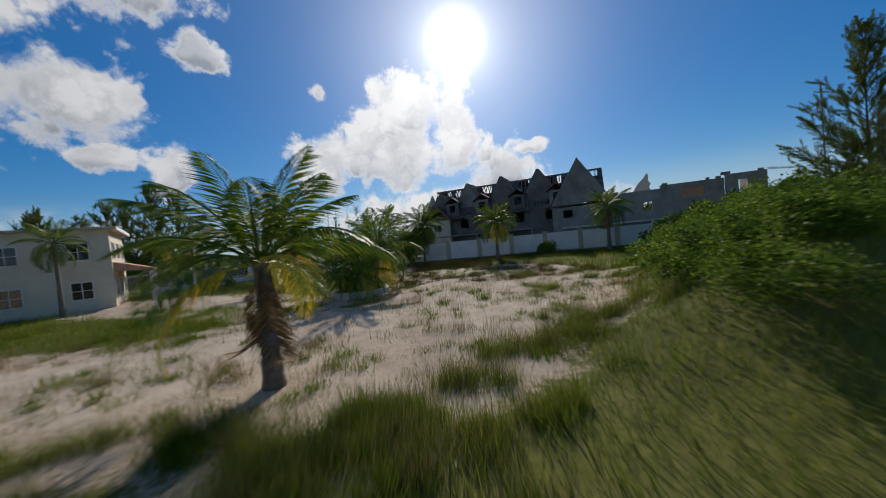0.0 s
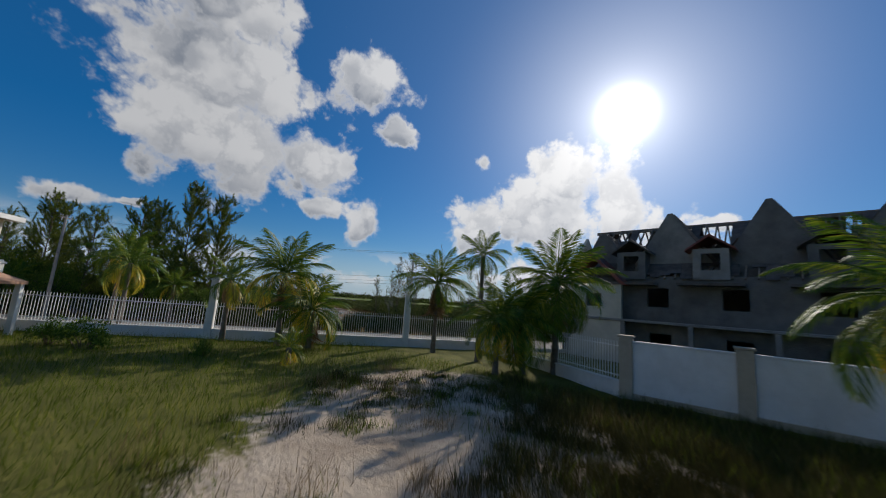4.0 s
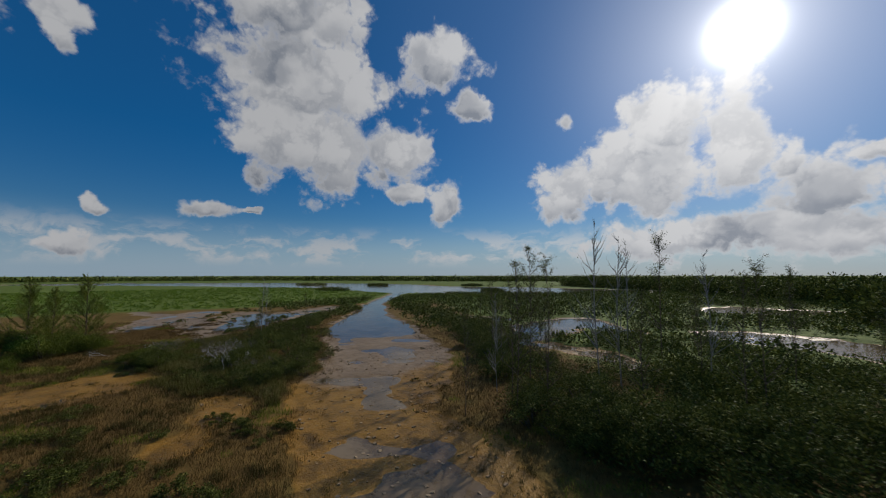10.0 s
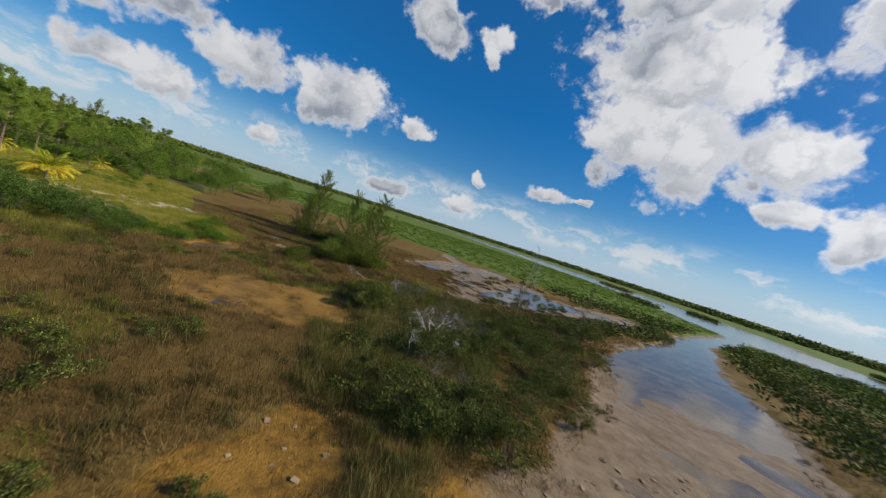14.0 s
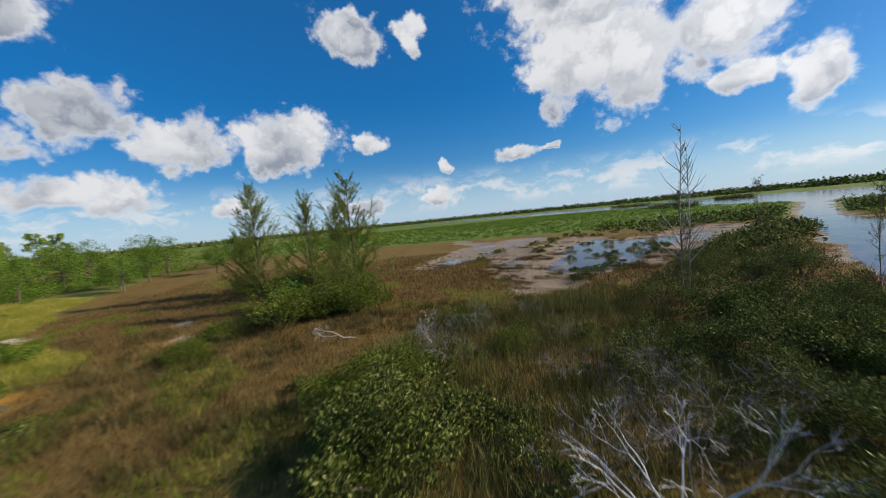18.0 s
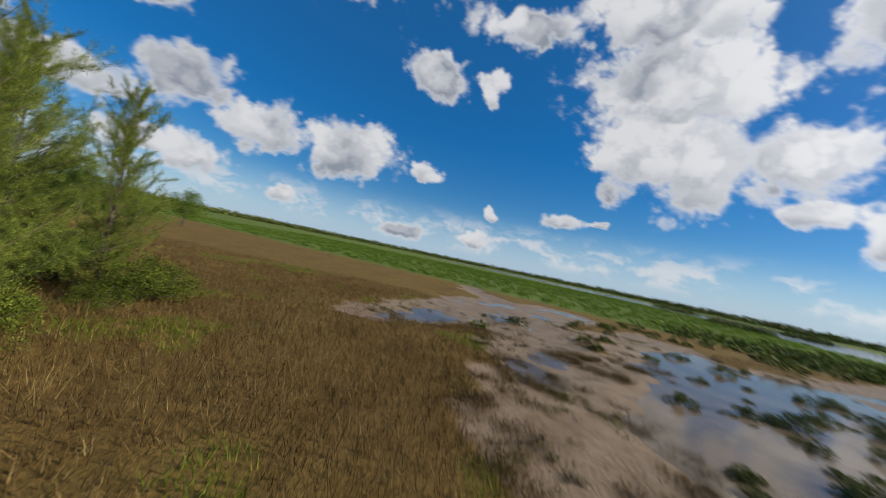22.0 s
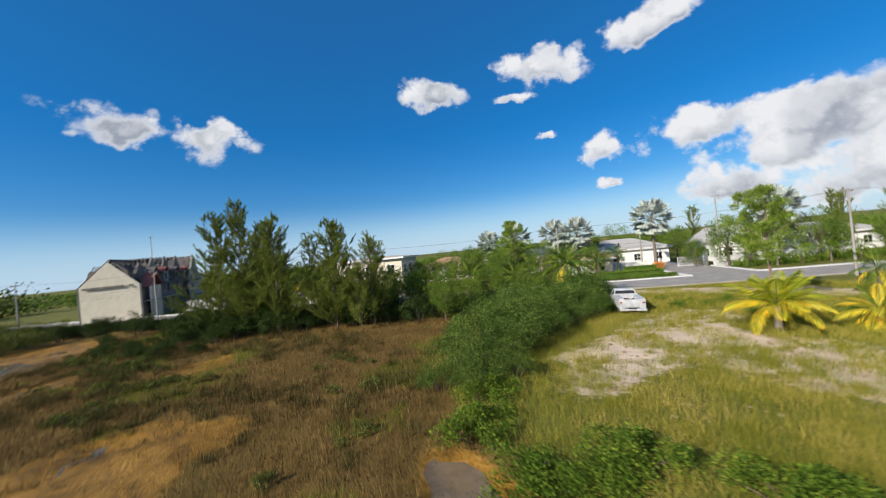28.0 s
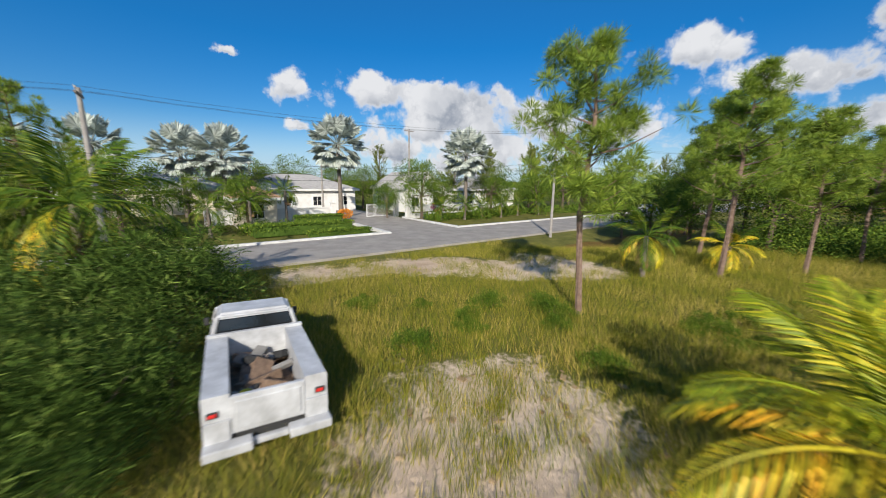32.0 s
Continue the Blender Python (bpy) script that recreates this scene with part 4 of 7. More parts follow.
    part("broken_gable", prism([(-8.9, 6.3), (-6.3, 6.3), (-6.7, 6.7), (-7.3, 7.6), (-8.0, 8.3), (-8.4, 8.9), (-8.6, 8.6), (-8.5, 7.9), (-8.8, 7.5), (-8.6, 7.0)], -4.5, -4.25), M["render"], ob)


build_ruin()


# ---- cream house at the fence ----
def hip_roof(x0, x1, y0, y1, z, h, over=.5, thick=.16):
    x0, x1, y0, y1 = x0 - over, x1 + over, y0 - over, y1 + over
    ins = min(x1 - x0, y1 - y0) / 2
    bm = bmesh.new()
    if x1 - x0 >= y1 - y0:
        r = [(x0 + ins, (y0 + y1) / 2), (x1 - ins - .01, (y0 + y1) / 2)]
    else:
        r = [((x0 + x1) / 2, y0 + ins), ((x0 + x1) / 2, y1 - ins - .01)]
    lo = [bm.verts.new(p) for p in ((x0, y0, z), (x1, y0, z), (x1, y1, z), (x0, y1, z))]
    mi = [bm.verts.new(p) for p in ((x0, y0, z + thick), (x1, y0, z + thick), (x1, y1, z + thick), (x0, y1, z + thick))]
    a, b = bm.verts.new((*r[0], z + h)), bm.verts.new((*r[1], z + h))
    bm.faces.new(lo[::-1])
    for i in range(4):
        j = (i + 1) % 4
        bm.faces.new((lo[i], lo[j], mi[j], mi[i]))
    if x1 - x0 >= y1 - y0:
        fs = ((mi[0], mi[1], b, a), (mi[1], mi[2], b), (mi[2], mi[3], a, b), (mi[3], mi[0], a))
    else:
        fs = ((mi[0], mi[1], a), (mi[1], mi[2], b, a), (mi[2], mi[3], b), (mi[3], mi[0], a, b))
    for f in fs:
        bm.faces.new(f)
    return bm


def window_unit(parent, m, w=1.1, h=1.2, material="glass"):
    win = part("window", bx(((-w / 2, .0, 0), (w / 2, .03, h))), M[material], parent, "", m)
    part("window_frame", bx(((-w / 2 - .07, -.02, -.07), (-w / 2, .06, h + .07)), ((w / 2, -.02, -.07), (w / 2 + .07, .06, h + .07)), ((-w / 2, -.02, h), (w / 2, .06, h + .07)), ((-w / 2, -.02, -.07), (w / 2, .06, 0)), ((-.025, -.02, 0), (.025, .05, h)), ((-w / 2, -.02, h * .5 - .02), (w / 2, .05, h * .5 + .02))), M["white"], win)


def house(name, label, s, n, w, d, h, wall, roof, rh=1.7, windows=3, porch=False, gable=False, extra=0):
    """A house whose front looks towards the road (+n); s, n: the middle of its front."""
    p = rd(s, n)
    ob = thing(name, label, "house", pose(p.x, p.y, 0, 0, 0, ROT_S))
    part("wall", bx(((-w / 2, -d, -.3), (w / 2, 0, h)), bevel=.02), M[wall], ob)
    if gable:
        part("roof", prism([(-w / 2 - .4, h - .1), (0, h + rh), (w / 2 + .4, h - .1), (w / 2 + .4, h + .08), (0, h + rh + .2), (-w / 2 - .4, h + .08)], -d - .4, .45), M[roof], ob)
        part("gable_wall", prism([(-w / 2, h), (w / 2, h), (0, h + rh)], -d, -.01), M[wall], ob)
    else:
        part("roof", hip_roof(-w / 2, w / 2, -d, 0, h, rh), M[roof], ob)
        part("fascia", bx(((-w / 2 - .52, .48, h - .1), (w / 2 + .52, .54, h + .16)), ((-w / 2 - .54, -d - .52, h - .1), (-w / 2 - .5, .5, h + .16)), ((w / 2 + .5, -d - .52, h - .1), (w / 2 + .54, .5, h + .16))), M["white"], ob)
    for fl in range(1 + extra):
        for i in range(windows):
            x = -w / 2 + w * (i + .5) / windows
            window_unit(ob, pose(x, .003, .9 + fl * 2.9, 0, 0, 0))
            window_unit(ob, pose(w / 2 + .003, -d * (i + .5) / windows, .9 + fl * 2.9, 0, 0, -90))
            window_unit(ob, pose(-w / 2 - .003, -d * (i + .5) / windows, .9 + fl * 2.9, 0, 0, 90))
            window_unit(ob, pose(x, -d - .003, .9 + fl * 2.9, 0, 0, 180))
    if porch:
        part("porch_roof", prism([(0, 2.75), (2.4, 2.55), (2.4, 2.7), (0, 3.45)], -d + .5, -1.0), M["tile"], ob, "brown tiled porch roof", pose(w / 2, 0, 0))
        for y in (-d + .7, -d / 2 - .3, -1.2):
            part("porch_post", bx(((w / 2 + 2.1, y - .12, -.2), (w / 2 + 2.34, y + .12, 2.6)), bevel=.015), M["white"], ob)
    return ob


house("cream_house", "two storey cream house with a low pale roof and a porch", -12.9, 40.0, 10.6, 8.0, 6.0, "cream", "beige", .5, 3, True, extra=1)
house("estate_house", "white single storey house with grey shingle gable roof", -71.5, 24.0, 7.5, 10, 3.2, "white", "shingle", 2.4, 2, gable=True)
house("estate_house", "white single storey house with grey hip roof", -56.0, 17.0, 15, 10, 3.0, "white", "shingle", 2.2, 4)
house("estate_house", "pale house with grey hip roof among palms", -41.0, 14.0, 14, 11, 3.0, "cream", "shingle", 2.2, 4)
house("estate_house", "distant white house with grey hip roof", -33.0, -2.0, 14, 11, 3.0, "white", "shingle", 2.2, 4)
house("estate_house", "distant house with terracotta hip roof", -60.0, -14.0, 15, 11, 3.2, "cream", "tile", 2.3, 4)
house("gate_house", "small gate kiosk with terracotta tiled roof", -48.0, 31.5, 3.4, 3.4, 2.6, "cream", "tile", 1.2, 1)
house("estate_house", "pale house with terracotta roof behind roadside trees", -21.0, 20.0, 12, 9, 3.0, "cream", "tile", 2.0, 3)
house("estate_house", "white house with grey roof behind roadside trees", -86.0, 22.0, 13, 9, 3.0, "white", "shingle", 2.0, 3)


def build_entrance():
    ob = tagged(thing("estate_wall", "low white estate wall with pillars and railings", "wall"), kind="structure")
    rot = pose(0, 0, 0, 0, 0, ROT_S)
    part("low_wall", bx(((-56, 28.0, -.2), (-44, 28.25, 1.35)), ((-56, 27.95, 1.35), (-44, 28.3, 1.43)), bevel=.01), M["white"], ob, "", rot)
    part("low_wall", bx(((-80, 31.0, -.2), (-64.4, 31.22, .55)), bevel=.01), M["white"], ob, "", rot)
    for i in range(60):
        part("bar", bx(((-79.8 + i * .26, 31.09, .55), (-79.77 + i * .26, 31.12, 1.5))), M["white"], ob, "", rot)
    part("rail", bx(((-80, 31.08, 1.42), (-64.4, 31.13, 1.47))), M["white"], ob, "", rot)
    for s, n in [(-56.2, 28.1), (-52, 28.1), (-48, 28.1), (-64.2, 31.1), (-64.2, 28.2), (-70, 31.1), (-75, 31.1), (-80, 31.1)]:
        part("pillar", bx(((s - .25, n - .25, -.2), (s + .25, n + .25, 1.85)), ((s - .32, n - .32, 1.85), (s + .32, n + .32, 1.97)), ((s - .14, n - .14, 1.97), (s + .14, n + .14, 2.2)), bevel=.015), M["white"], ob, "", rot)
    gate = thing("metal_gate", "white barred driveway gate standing closed", "gate", rot @ pose(-63.9, 28.0, 0))
    part("gate_frame", bx(((0, -.03, .12), (3.6, .03, .18)), ((0, -.03, 1.5), (3.6, .03, 1.56)), ((0, -.03, .0), (.06, .03, 1.6)), ((3.54, -.03, .0), (3.6, .03, 1.6))), M["white"], gate)
    for i in range(23):
        part("bar", bx(((.15 + i * .15, -.012, .15), (.174 + i * .15, .012, 1.52))), M["white"], gate)
    # clipped hedges
    for k, (s0, s1, n0, n1, h) in enumerate([(-54.6, -46.5, 36.6, 38.2, .9), (-55.3, -50.0, 39.4, 40.3, .5), (-54.8, -50.5, 33.8, 35.2, 1.2), (-80, -65, 33.2, 34.6, .55)]):
        rng = np.random.default_rng(90 + k)
        hd = thing("hedge", "clipped green hedge beside the road", "hedge", rot @ pose((s0 + s1) / 2, (n0 + n1) / 2, 0), "hedges of the estate")
        part("core", bx(((-(s1 - s0) / 2 + .15, -(n1 - n0) / 2 + .15, 0), ((s1 - s0) / 2 - .15, (n1 - n0) / 2 - .15, h - .12)), bevel=.06), M["feather"], hd)
        m = int((s1 - s0) * (n1 - n0) * 430)
        P = rng.uniform(-.5, .5, (m, 3)) * np.array([s1 - s0, n1 - n0, 0]) + np.array([0, 0, 1]) * (h * (1 - .9 * rng.random((m, 1)) ** 2.5))
        link("foliage", face_mesh("foliage", leaves(P, rng.normal(0, 1, (m, 3)) + np.array([0, 0, .6]), .16, .09, rng), 4), M["leaf"], hd)
    for s, n, mt, h, r, lab in [(-56.9, 30.0, "orange", 1.3, .8, "round shrub with orange leaves"), (-70.5, 28.5, "flower", 1.6, 1.0, "bougainvillea bush in crimson bloom")]:
        rng = np.random.default_rng(int(-s))
        fb = thing("flower_bush", lab + " at the estate wall", "bush", rot @ pose(s, n, 0))
        bm = bmesh.new()
        for i in range(7):
            a = i * .9
            tube(bm, [(0, 0, -.1), (.4 * r * math.cos(a), .4 * r * math.sin(a), h * .5), (.7 * r * math.cos(a), .7 * r * math.sin(a), h * .85)], [.03, .02, .01], 5)
        part("stem", bm, M["bark"], fb)
        d = unit(rng.normal(0, 1, (900, 3)))
        P = d * r * rng.random((900, 1)) ** .35 * np.array([1, 1, .6]) + np.array([0, 0, h * .62])
        link("blossom", face_mesh("blossom", leaves(P, d, .14, .09, rng), 4), M[mt], fb)


build_entrance()


# ---- power line ----
POLES = [(-95, 49.3, 8.3), (-67.1, 49.5, 8.4), (-39.9, 48.9, 7.6), (-11, 49.2, 7.8), (16.5, 49.0, 7.7), (44, 49.0, 7.8), (72, 49, 7.8)]


def power_pole(s, n, h):
    p = rd(s, n)
    ob = thing("power_pole", "weathered power pole with wooden crossarm and insulators", "pole", pose(p.x, p.y, 0, 0, 0, ROT_S), "power poles along the road")
    bm = bmesh.new()
    tube(bm, [(0, 0, -.4), (0, 0, h * .5), (0, 0, h)], [.125, .10, .075], 10)
    part("shaft", bm, M["conpole"], ob)
    part("crossarm", bx(((-.045, -.62, h - .28), (.045, .62, h - .19)), bevel=.01), M["timber"], ob)
    for y in (-.56, -.36, .36, .56):
        bm = bmesh.new()
        tube(bm, [(0, y, h - .2), (0, y, h - .12), (0, y, h - .1), (0, y, h - .02)], [.012, .012, .032, .026], 8)
        part("insulator", bm, M["ceramic"], ob)
    for y in (-.4, .37):
        part("brace", bx(((-.015, y, h - .5), (.015, y + .03, h - .26))), M["galv"], ob)
    return ob


for q in POLES:
    power_pole(*q)
for y, dz, r in [(-.56, -.03, .005), (-.36, -.03, .005), (.56, -.03, .005), (.18, -2.3, .009), (.18, -2.7, .008), (-.18, -3.0, .009)]:
    bm = bmesh.new()
    pts = []
    for a, b in zip(POLES, POLES[1:]):
        for i in range(9):
            t = i / 9
            sag = .55 * 4 * t * (1 - t)
            pts.append(rd(a[0] + (b[0] - a[0]) * t, a[1] + (b[1] - a[1]) * t + y, a[2] + (b[2] - a[2]) * t + dz - sag))
    tube(bm, pts, [r] * len(pts), 4)
    tagged(part("power_cable", bm, M["cable"]), "sagging black cable strung between power poles", "cable", "cables of the power line")


def tall_pole(x, y, h):
    ob = thing("street_pole", "tall grey service pole with short crossarm", "pole", pose(x, y, 0, 0, 0, ROT_S), "service poles of the estate")
    bm = bmesh.new()
    tube(bm, [(0, 0, -.3), (0, 0, h)], [.15, .09], 10)
    part("shaft", bm, M["conpole"], ob)
    part("crossarm", bx(((-.7, -.05, h - .25), (.7, .05, h - .15)), bevel=.01), M["timber"], ob)


for x, y, h in [(-67.7, -25.3, 11.0), (-57.5, -21.0, 7.6), (-46, -24, 7.0), (53.4, 51.1, 20.0)]:
    tall_pole(x, y, h)


# ---- vehicles ----
def wheel(parent, x, y, r, w):
    bm = bmesh.new()
    tube(bm, [(-w / 2, 0, 0), (-w / 2 + .03, 0, 0), (w / 2 - .03, 0, 0), (w / 2, 0, 0)], [r * .9, r, r, r * .9], 20)
    wh = part("wheel", bm, M["rubber"], parent, "black tyre", pose(x, y, r))
    bm = bmesh.new()
    tube(bm, [(-w / 2 - .01, 0, 0), (w / 2 + .01, 0, 0)], [r * .58, r * .58], 14)
    part("rim", bm, M["galv"], wh)


def build_truck():
    z0 = gz(-73, 16)
    T = pose(-73.6, 17.35, z0, 0, 2.0, -143.1) @ Matrix.Diagonal((.94, .92, .96, 1))
    ob = thing("utility_truck", "battered white utility truck with an open bed of scrap", "truck", T)
    P = M["truckpaint"]
    part("chassis", bx(((-.75, .1, .38), (.75, 5.2, .55))), M["cable"], ob)
    part("bed_floor", bx(((-.56, .12, .62), (.56, 2.6, .68))), M["junk"], ob, "rusty bed floor")
    for sx in (-1, 1):
        a, b = sorted((sx * .57, sx * .96))
        part("tool_box_side", prism([(a, .5), (b, .5), (b, 1.22), (b - sx * .02 if sx > 0 else b, 1.28), (a, 1.28)], .05, 2.62), P, ob, "white side tool box")
        part("side_door", bx(((sx * .962 - .006, .35, .6), (sx * .962 + .006, 1.4, 1.15)), ((sx * .962 - .006, 1.45, .6), (sx * .962 + .006, 2.5, 1.15))), P, ob)
        lx0, lx1 = sorted((sx * .76, sx * .88))
        lamp = part("tail_lamp", bx(((lx0, .0, .95), (lx1, .06, 1.01)), bevel=.01), M["redlamp"], ob, "red tail lamp")
        part("lamp_surround", bx(((lx0 - .02, .02, .93), (lx1 + .02, .05, 1.03))), M["cable"], lamp)
    part("tailgate", bx(((-.57, .03, .58), (.57, .12, 1.22)), ((-.50, .005, .66), (.50, .03, 1.14)), bevel=.012), P, ob, "dented white tailgate")
    for x0, x1 in ((-.96, -.58), (.58, .96)):
        part("rear_panel", bx(((x0, .0, .35), (x1, .05, .86)), bevel=.008), P, ob)
    part("bumper", bx(((-.98, -.22, .36), (-.28, .02, .52)), ((.28, -.22, .36), (.98, .02, .52)), ((-.28, -.10, .36), (.28, .02, .46)), bevel=.015), P, ob, "step bumper in white")
    part("bed_head", bx(((-.96, 2.55, .6), (.96, 2.66, 1.34)), bevel=.012), P, ob)
    # cab: tapered upper part
    def taper(x0, x1, y0, y1, z0_, z1_, ix, iy0, iy1):
        bm = bmesh.new()
        lo = [(-x0, y0, z0_), (x0, y0, z0_), (x0, y1, z0_), (-x0, y1, z0_)]
        hi = [(-x1, y0 + iy0, z1_), (x1, y0 + iy0, z1_), (x1, y1 - iy1, z1_), (-x1, y1 - iy1, z1_)]
        v = [bm.verts.new(p) for p in lo + hi]
        for f in ((3, 2, 1, 0), (4, 5, 6, 7), (0, 1, 5, 4), (1, 2, 6, 5), (2, 3, 7, 6), (3, 0, 4, 7)):
            bm.faces.new([v[i] for i in f])
        bmesh.ops.bevel(bm, geom=bm.edges[:], offset=.05, segments=2, affect="EDGES")
        return bm

    part("cab_lower", taper(.92, .93, 2.7, 4.3, .42, 1.12, 0, 0, 0), P, ob)
    part("cab_glass", taper(.885, .735, 2.74, 4.2, 1.10, 1.60, 0, .12, .55), M["glass"], ob, "dark cab glass")
    part("cab_roof", taper(.80, .72, 2.80, 3.72, 1.57, 1.70, 0, .06, .06), P, ob)
    for sx in (-1, 1):
        for y0, y1 in ((2.74, 2.86), (3.55, 4.18)):
            bm = bmesh.new()
            tube(bm, [(sx * .89, y0 if y0 < 3 else y1, 1.08), (sx * .755, y1 if y0 < 3 else y0, 1.62)], [.05, .05], 6)
            part("pillar", bm, P, ob)
        part("mirror", bx(((sx * 1.0 - .05, 3.9, 1.12), (sx * 1.0 + .05, 3.97, 1.3)), bevel=.01), M["cable"], ob)
    part("bonnet", taper(.90, .84, 4.25, 5.35, .45, 1.06, 0, 0, .12), P, ob)
    part("front_bumper", bx(((-.95, 5.3, .36), (.95, 5.45, .58)), bevel=.03), P, ob)
    for sx in (-1, 1):
        part("headlight", bx(((sx * .68 - .13, 5.2, .72), (sx * .68 + .13, 5.3, .9)), bevel=.01), M["glass"], ob)
        wheel(ob, sx * .80, .95, .36, .24)
        wheel(ob, sx * .80, 4.55, .36, .24)
    rng = random.Random(3)
    for i in range(26):
        mt = ["junk", "junk", "timber", "rubber", "concrete"][i % 5]
        a = pose(rng.uniform(-.38, .38), rng.uniform(.35, 2.3), .72 + rng.uniform(0, .22), rng.uniform(-25, 25), rng.uniform(-25, 25), rng.uniform(0, 180))
        w, l, h = rng.uniform(.05, .2), rng.uniform(.15, .42), rng.uniform(.03, .12)
        o = part("scrap_piece", bx(((-w, -l, -h), (w, l, h)), bevel=.015), M[mt], m=T @ a)
        tagged(o, "rusty scrap and rubble lying in the truck bed", "scrap", "scrap in the truck bed")
    bm = bmesh.new()
    tube(bm, [(0, 0, 0), (0, 0, .26), (0, 0, .28)], [.11, .14, .13], 14)
    tagged(part("plastic_bucket", bm, M["yellow"], m=T @ pose(-.38, .75, .78, 60, 20, 0)), "yellow plastic bucket lying in the truck bed", "bucket")


build_truck()


def build_far_pickup():
    p = rd(-91.4, 46.4)
    ob = thing("parked_pickup", "white parked pickup with a blue tarpaulin over its load", "car", pose(p.x, p.y, .1, 0, 0, ROT_S - 90))
    P = M["truckpaint"]
    part("body", bx(((-.9, -2.6, .4), (.9, 2.6, 1.0)), bevel=.06), P, ob)
    part("cab", bx(((-.8, -.2, 1.0), (.8, 1.3, 1.65)), bevel=.12), P, ob)
    part("window", bx(((-.81, -.05, 1.1), (.81, 1.15, 1.5))), M["glass"], ob)
    bm = bmesh.new()
    bmesh.ops.create_icosphere(bm, subdivisions=3, radius=1.0)
    for v in bm.verts:
        v.co = Vector((v.co.x * .9, v.co.y * 1.2 - 1.4, 1.15 + v.co.z * .75 + .08 * noise.noise(v.co * 2.5)))
    part("tarpaulin", bm, M["bluepaint"], ob, "rumpled bright blue tarpaulin")
    for sx in (-1, 1):
        for y in (-1.6, 1.7):
            wheel(ob, sx * .82, y, .34, .22)


build_far_pickup()


# ---- plants ----
def frond_mesh(name, droop, material, seed, feather=44):
    """A pinnate frond 1 m long, growing along +x, that sinks towards its tip."""
    rng = np.random.default_rng(seed)
    t = np.linspace(0, 1, 13)
    ang = -droop * t ** 1.4
    dx, dz = np.cos(ang), np.sin(ang)
    px = np.concatenate([[0], np.cumsum((dx[1:] + dx[:-1]) / 2 / 12)])
    pz = np.concatenate([[0], np.cumsum((dz[1:] + dz[:-1]) / 2 / 12)])
    bm = bmesh.new()
    tube(bm, [(a, 0, b) for a, b in zip(px, pz)], list(.014 * (1 - .85 * t)), 4)
    u = np.linspace(.12, .99, feather)
    bxx, bz, ba = np.interp(u, t, px), np.interp(u, t, pz), np.interp(u, t, ang)
    ln = .30 * np.sin(np.pi * np.clip(u * .82 + .16, 0, 1)) ** .7
    for side in (-1, 1):
        for k in range(feather):
            l = ln[k] * rng.uniform(.85, 1.1)
            fwd = rng.uniform(.55, .8)
            d0 = Vector((math.cos(ba[k]) * fwd, side * .8, math.sin(ba[k]) * fwd - .10 + rng.uniform(-.1, .1))).normalized()
            b0 = Vector((bxx[k], 0, bz[k]))
            m0 = b0 + d0 * l * .5
            tip = b0 + d0 * l * .93 + Vector((0, 0, -l * rng.uniform(.22, .5)))
            w = Vector((math.cos(ba[k]), 0, math.sin(ba[k]))) * .0105
            v = [bm.verts.new(p) for p in (b0, m0 + w, tip, m0 - w)]
            bm.faces.new(v)
    me = bpy.data.meshes.new(name)
    bm.to_mesh(me)
    bm.free()
    me.materials.append(material)
    return me


FROND = {(k, d): frond_mesh("frond", dr, M[k], 7 + d) for k in ("palm", "palm_lime", "palm_yel", "palm_dead") for d, dr in enumerate((.75, 1.25, 1.9))}


def trunk_mesh(h, r, lean, seed):
    rng = np.random.default_rng(seed)
    bm = bmesh.new()
    k = max(6, int(h * 5))
    pts = [(lean[0] * (i / k) ** 1.6, lean[1] * (i / k) ** 1.6, -.15 + (h + .15) * i / k) for i in range(k + 1)]
    rad = [r * (1.35 - .5 * min(1, i / k * 2.2) + (.10 if i % 2 else -.04)) for i in range(k + 1)]
    tube(bm, pts, rad, 9)
    me = bpy.data.meshes.new("trunk")
    bm.to_mesh(me)
    bm.free()
    for p in me.polygons:
        p.use_smooth = True
    return me


def palm(x, y, top, length, n=18, label="", seed=1, yellow=0.0, dead=0.0, lean=(0, 0), r=.13, rise=80, z=None, low=-35, group="", green="palm"):
    """A feather palm: top is the height of the crown's heart."""
    rng = np.random.default_rng(seed)
    ob = thing("palm_tree", label or "green coconut palm with arching feathery fronds", "palm", pose(x, y, gz(x, y) if z is None else z, 0, 0, 0), group)
    link("trunk", trunk_mesh(top, r, lean, seed), M["trunk"], ob)
    for i in range(n):
        q = i / (n - 1)
        el = rise - (rise - low) * q ** .9 + rng.uniform(-7, 7)
        az = i * 137.5 + rng.uniform(-12, 12)
        kind = "palm_dead" if q > 1 - dead else ("palm_yel" if q > 1 - dead - yellow else green)
        if kind == "palm_dead":
            el = rng.uniform(-82, -55)
        d = 0 if el > 45 else (1 if el > 5 else 2)
        l = length * rng.uniform(.85, 1.08) * (.8 + .2 * math.cos(radians(el)))
        m = pose(lean[0], lean[1], top + .1 * math.sin(radians(el)), 0, 0, az) @ pose(r * .6, 0, 0, rng.uniform(-12, 12), -el, 0) @ Matrix.Diagonal((l, l, l, 1))
        link("frond", FROND[kind, d], None, ob, "yellowed frond" if kind == "palm_yel" else ("dry brown hanging frond" if kind == "palm_dead" else ""), m)
    return ob


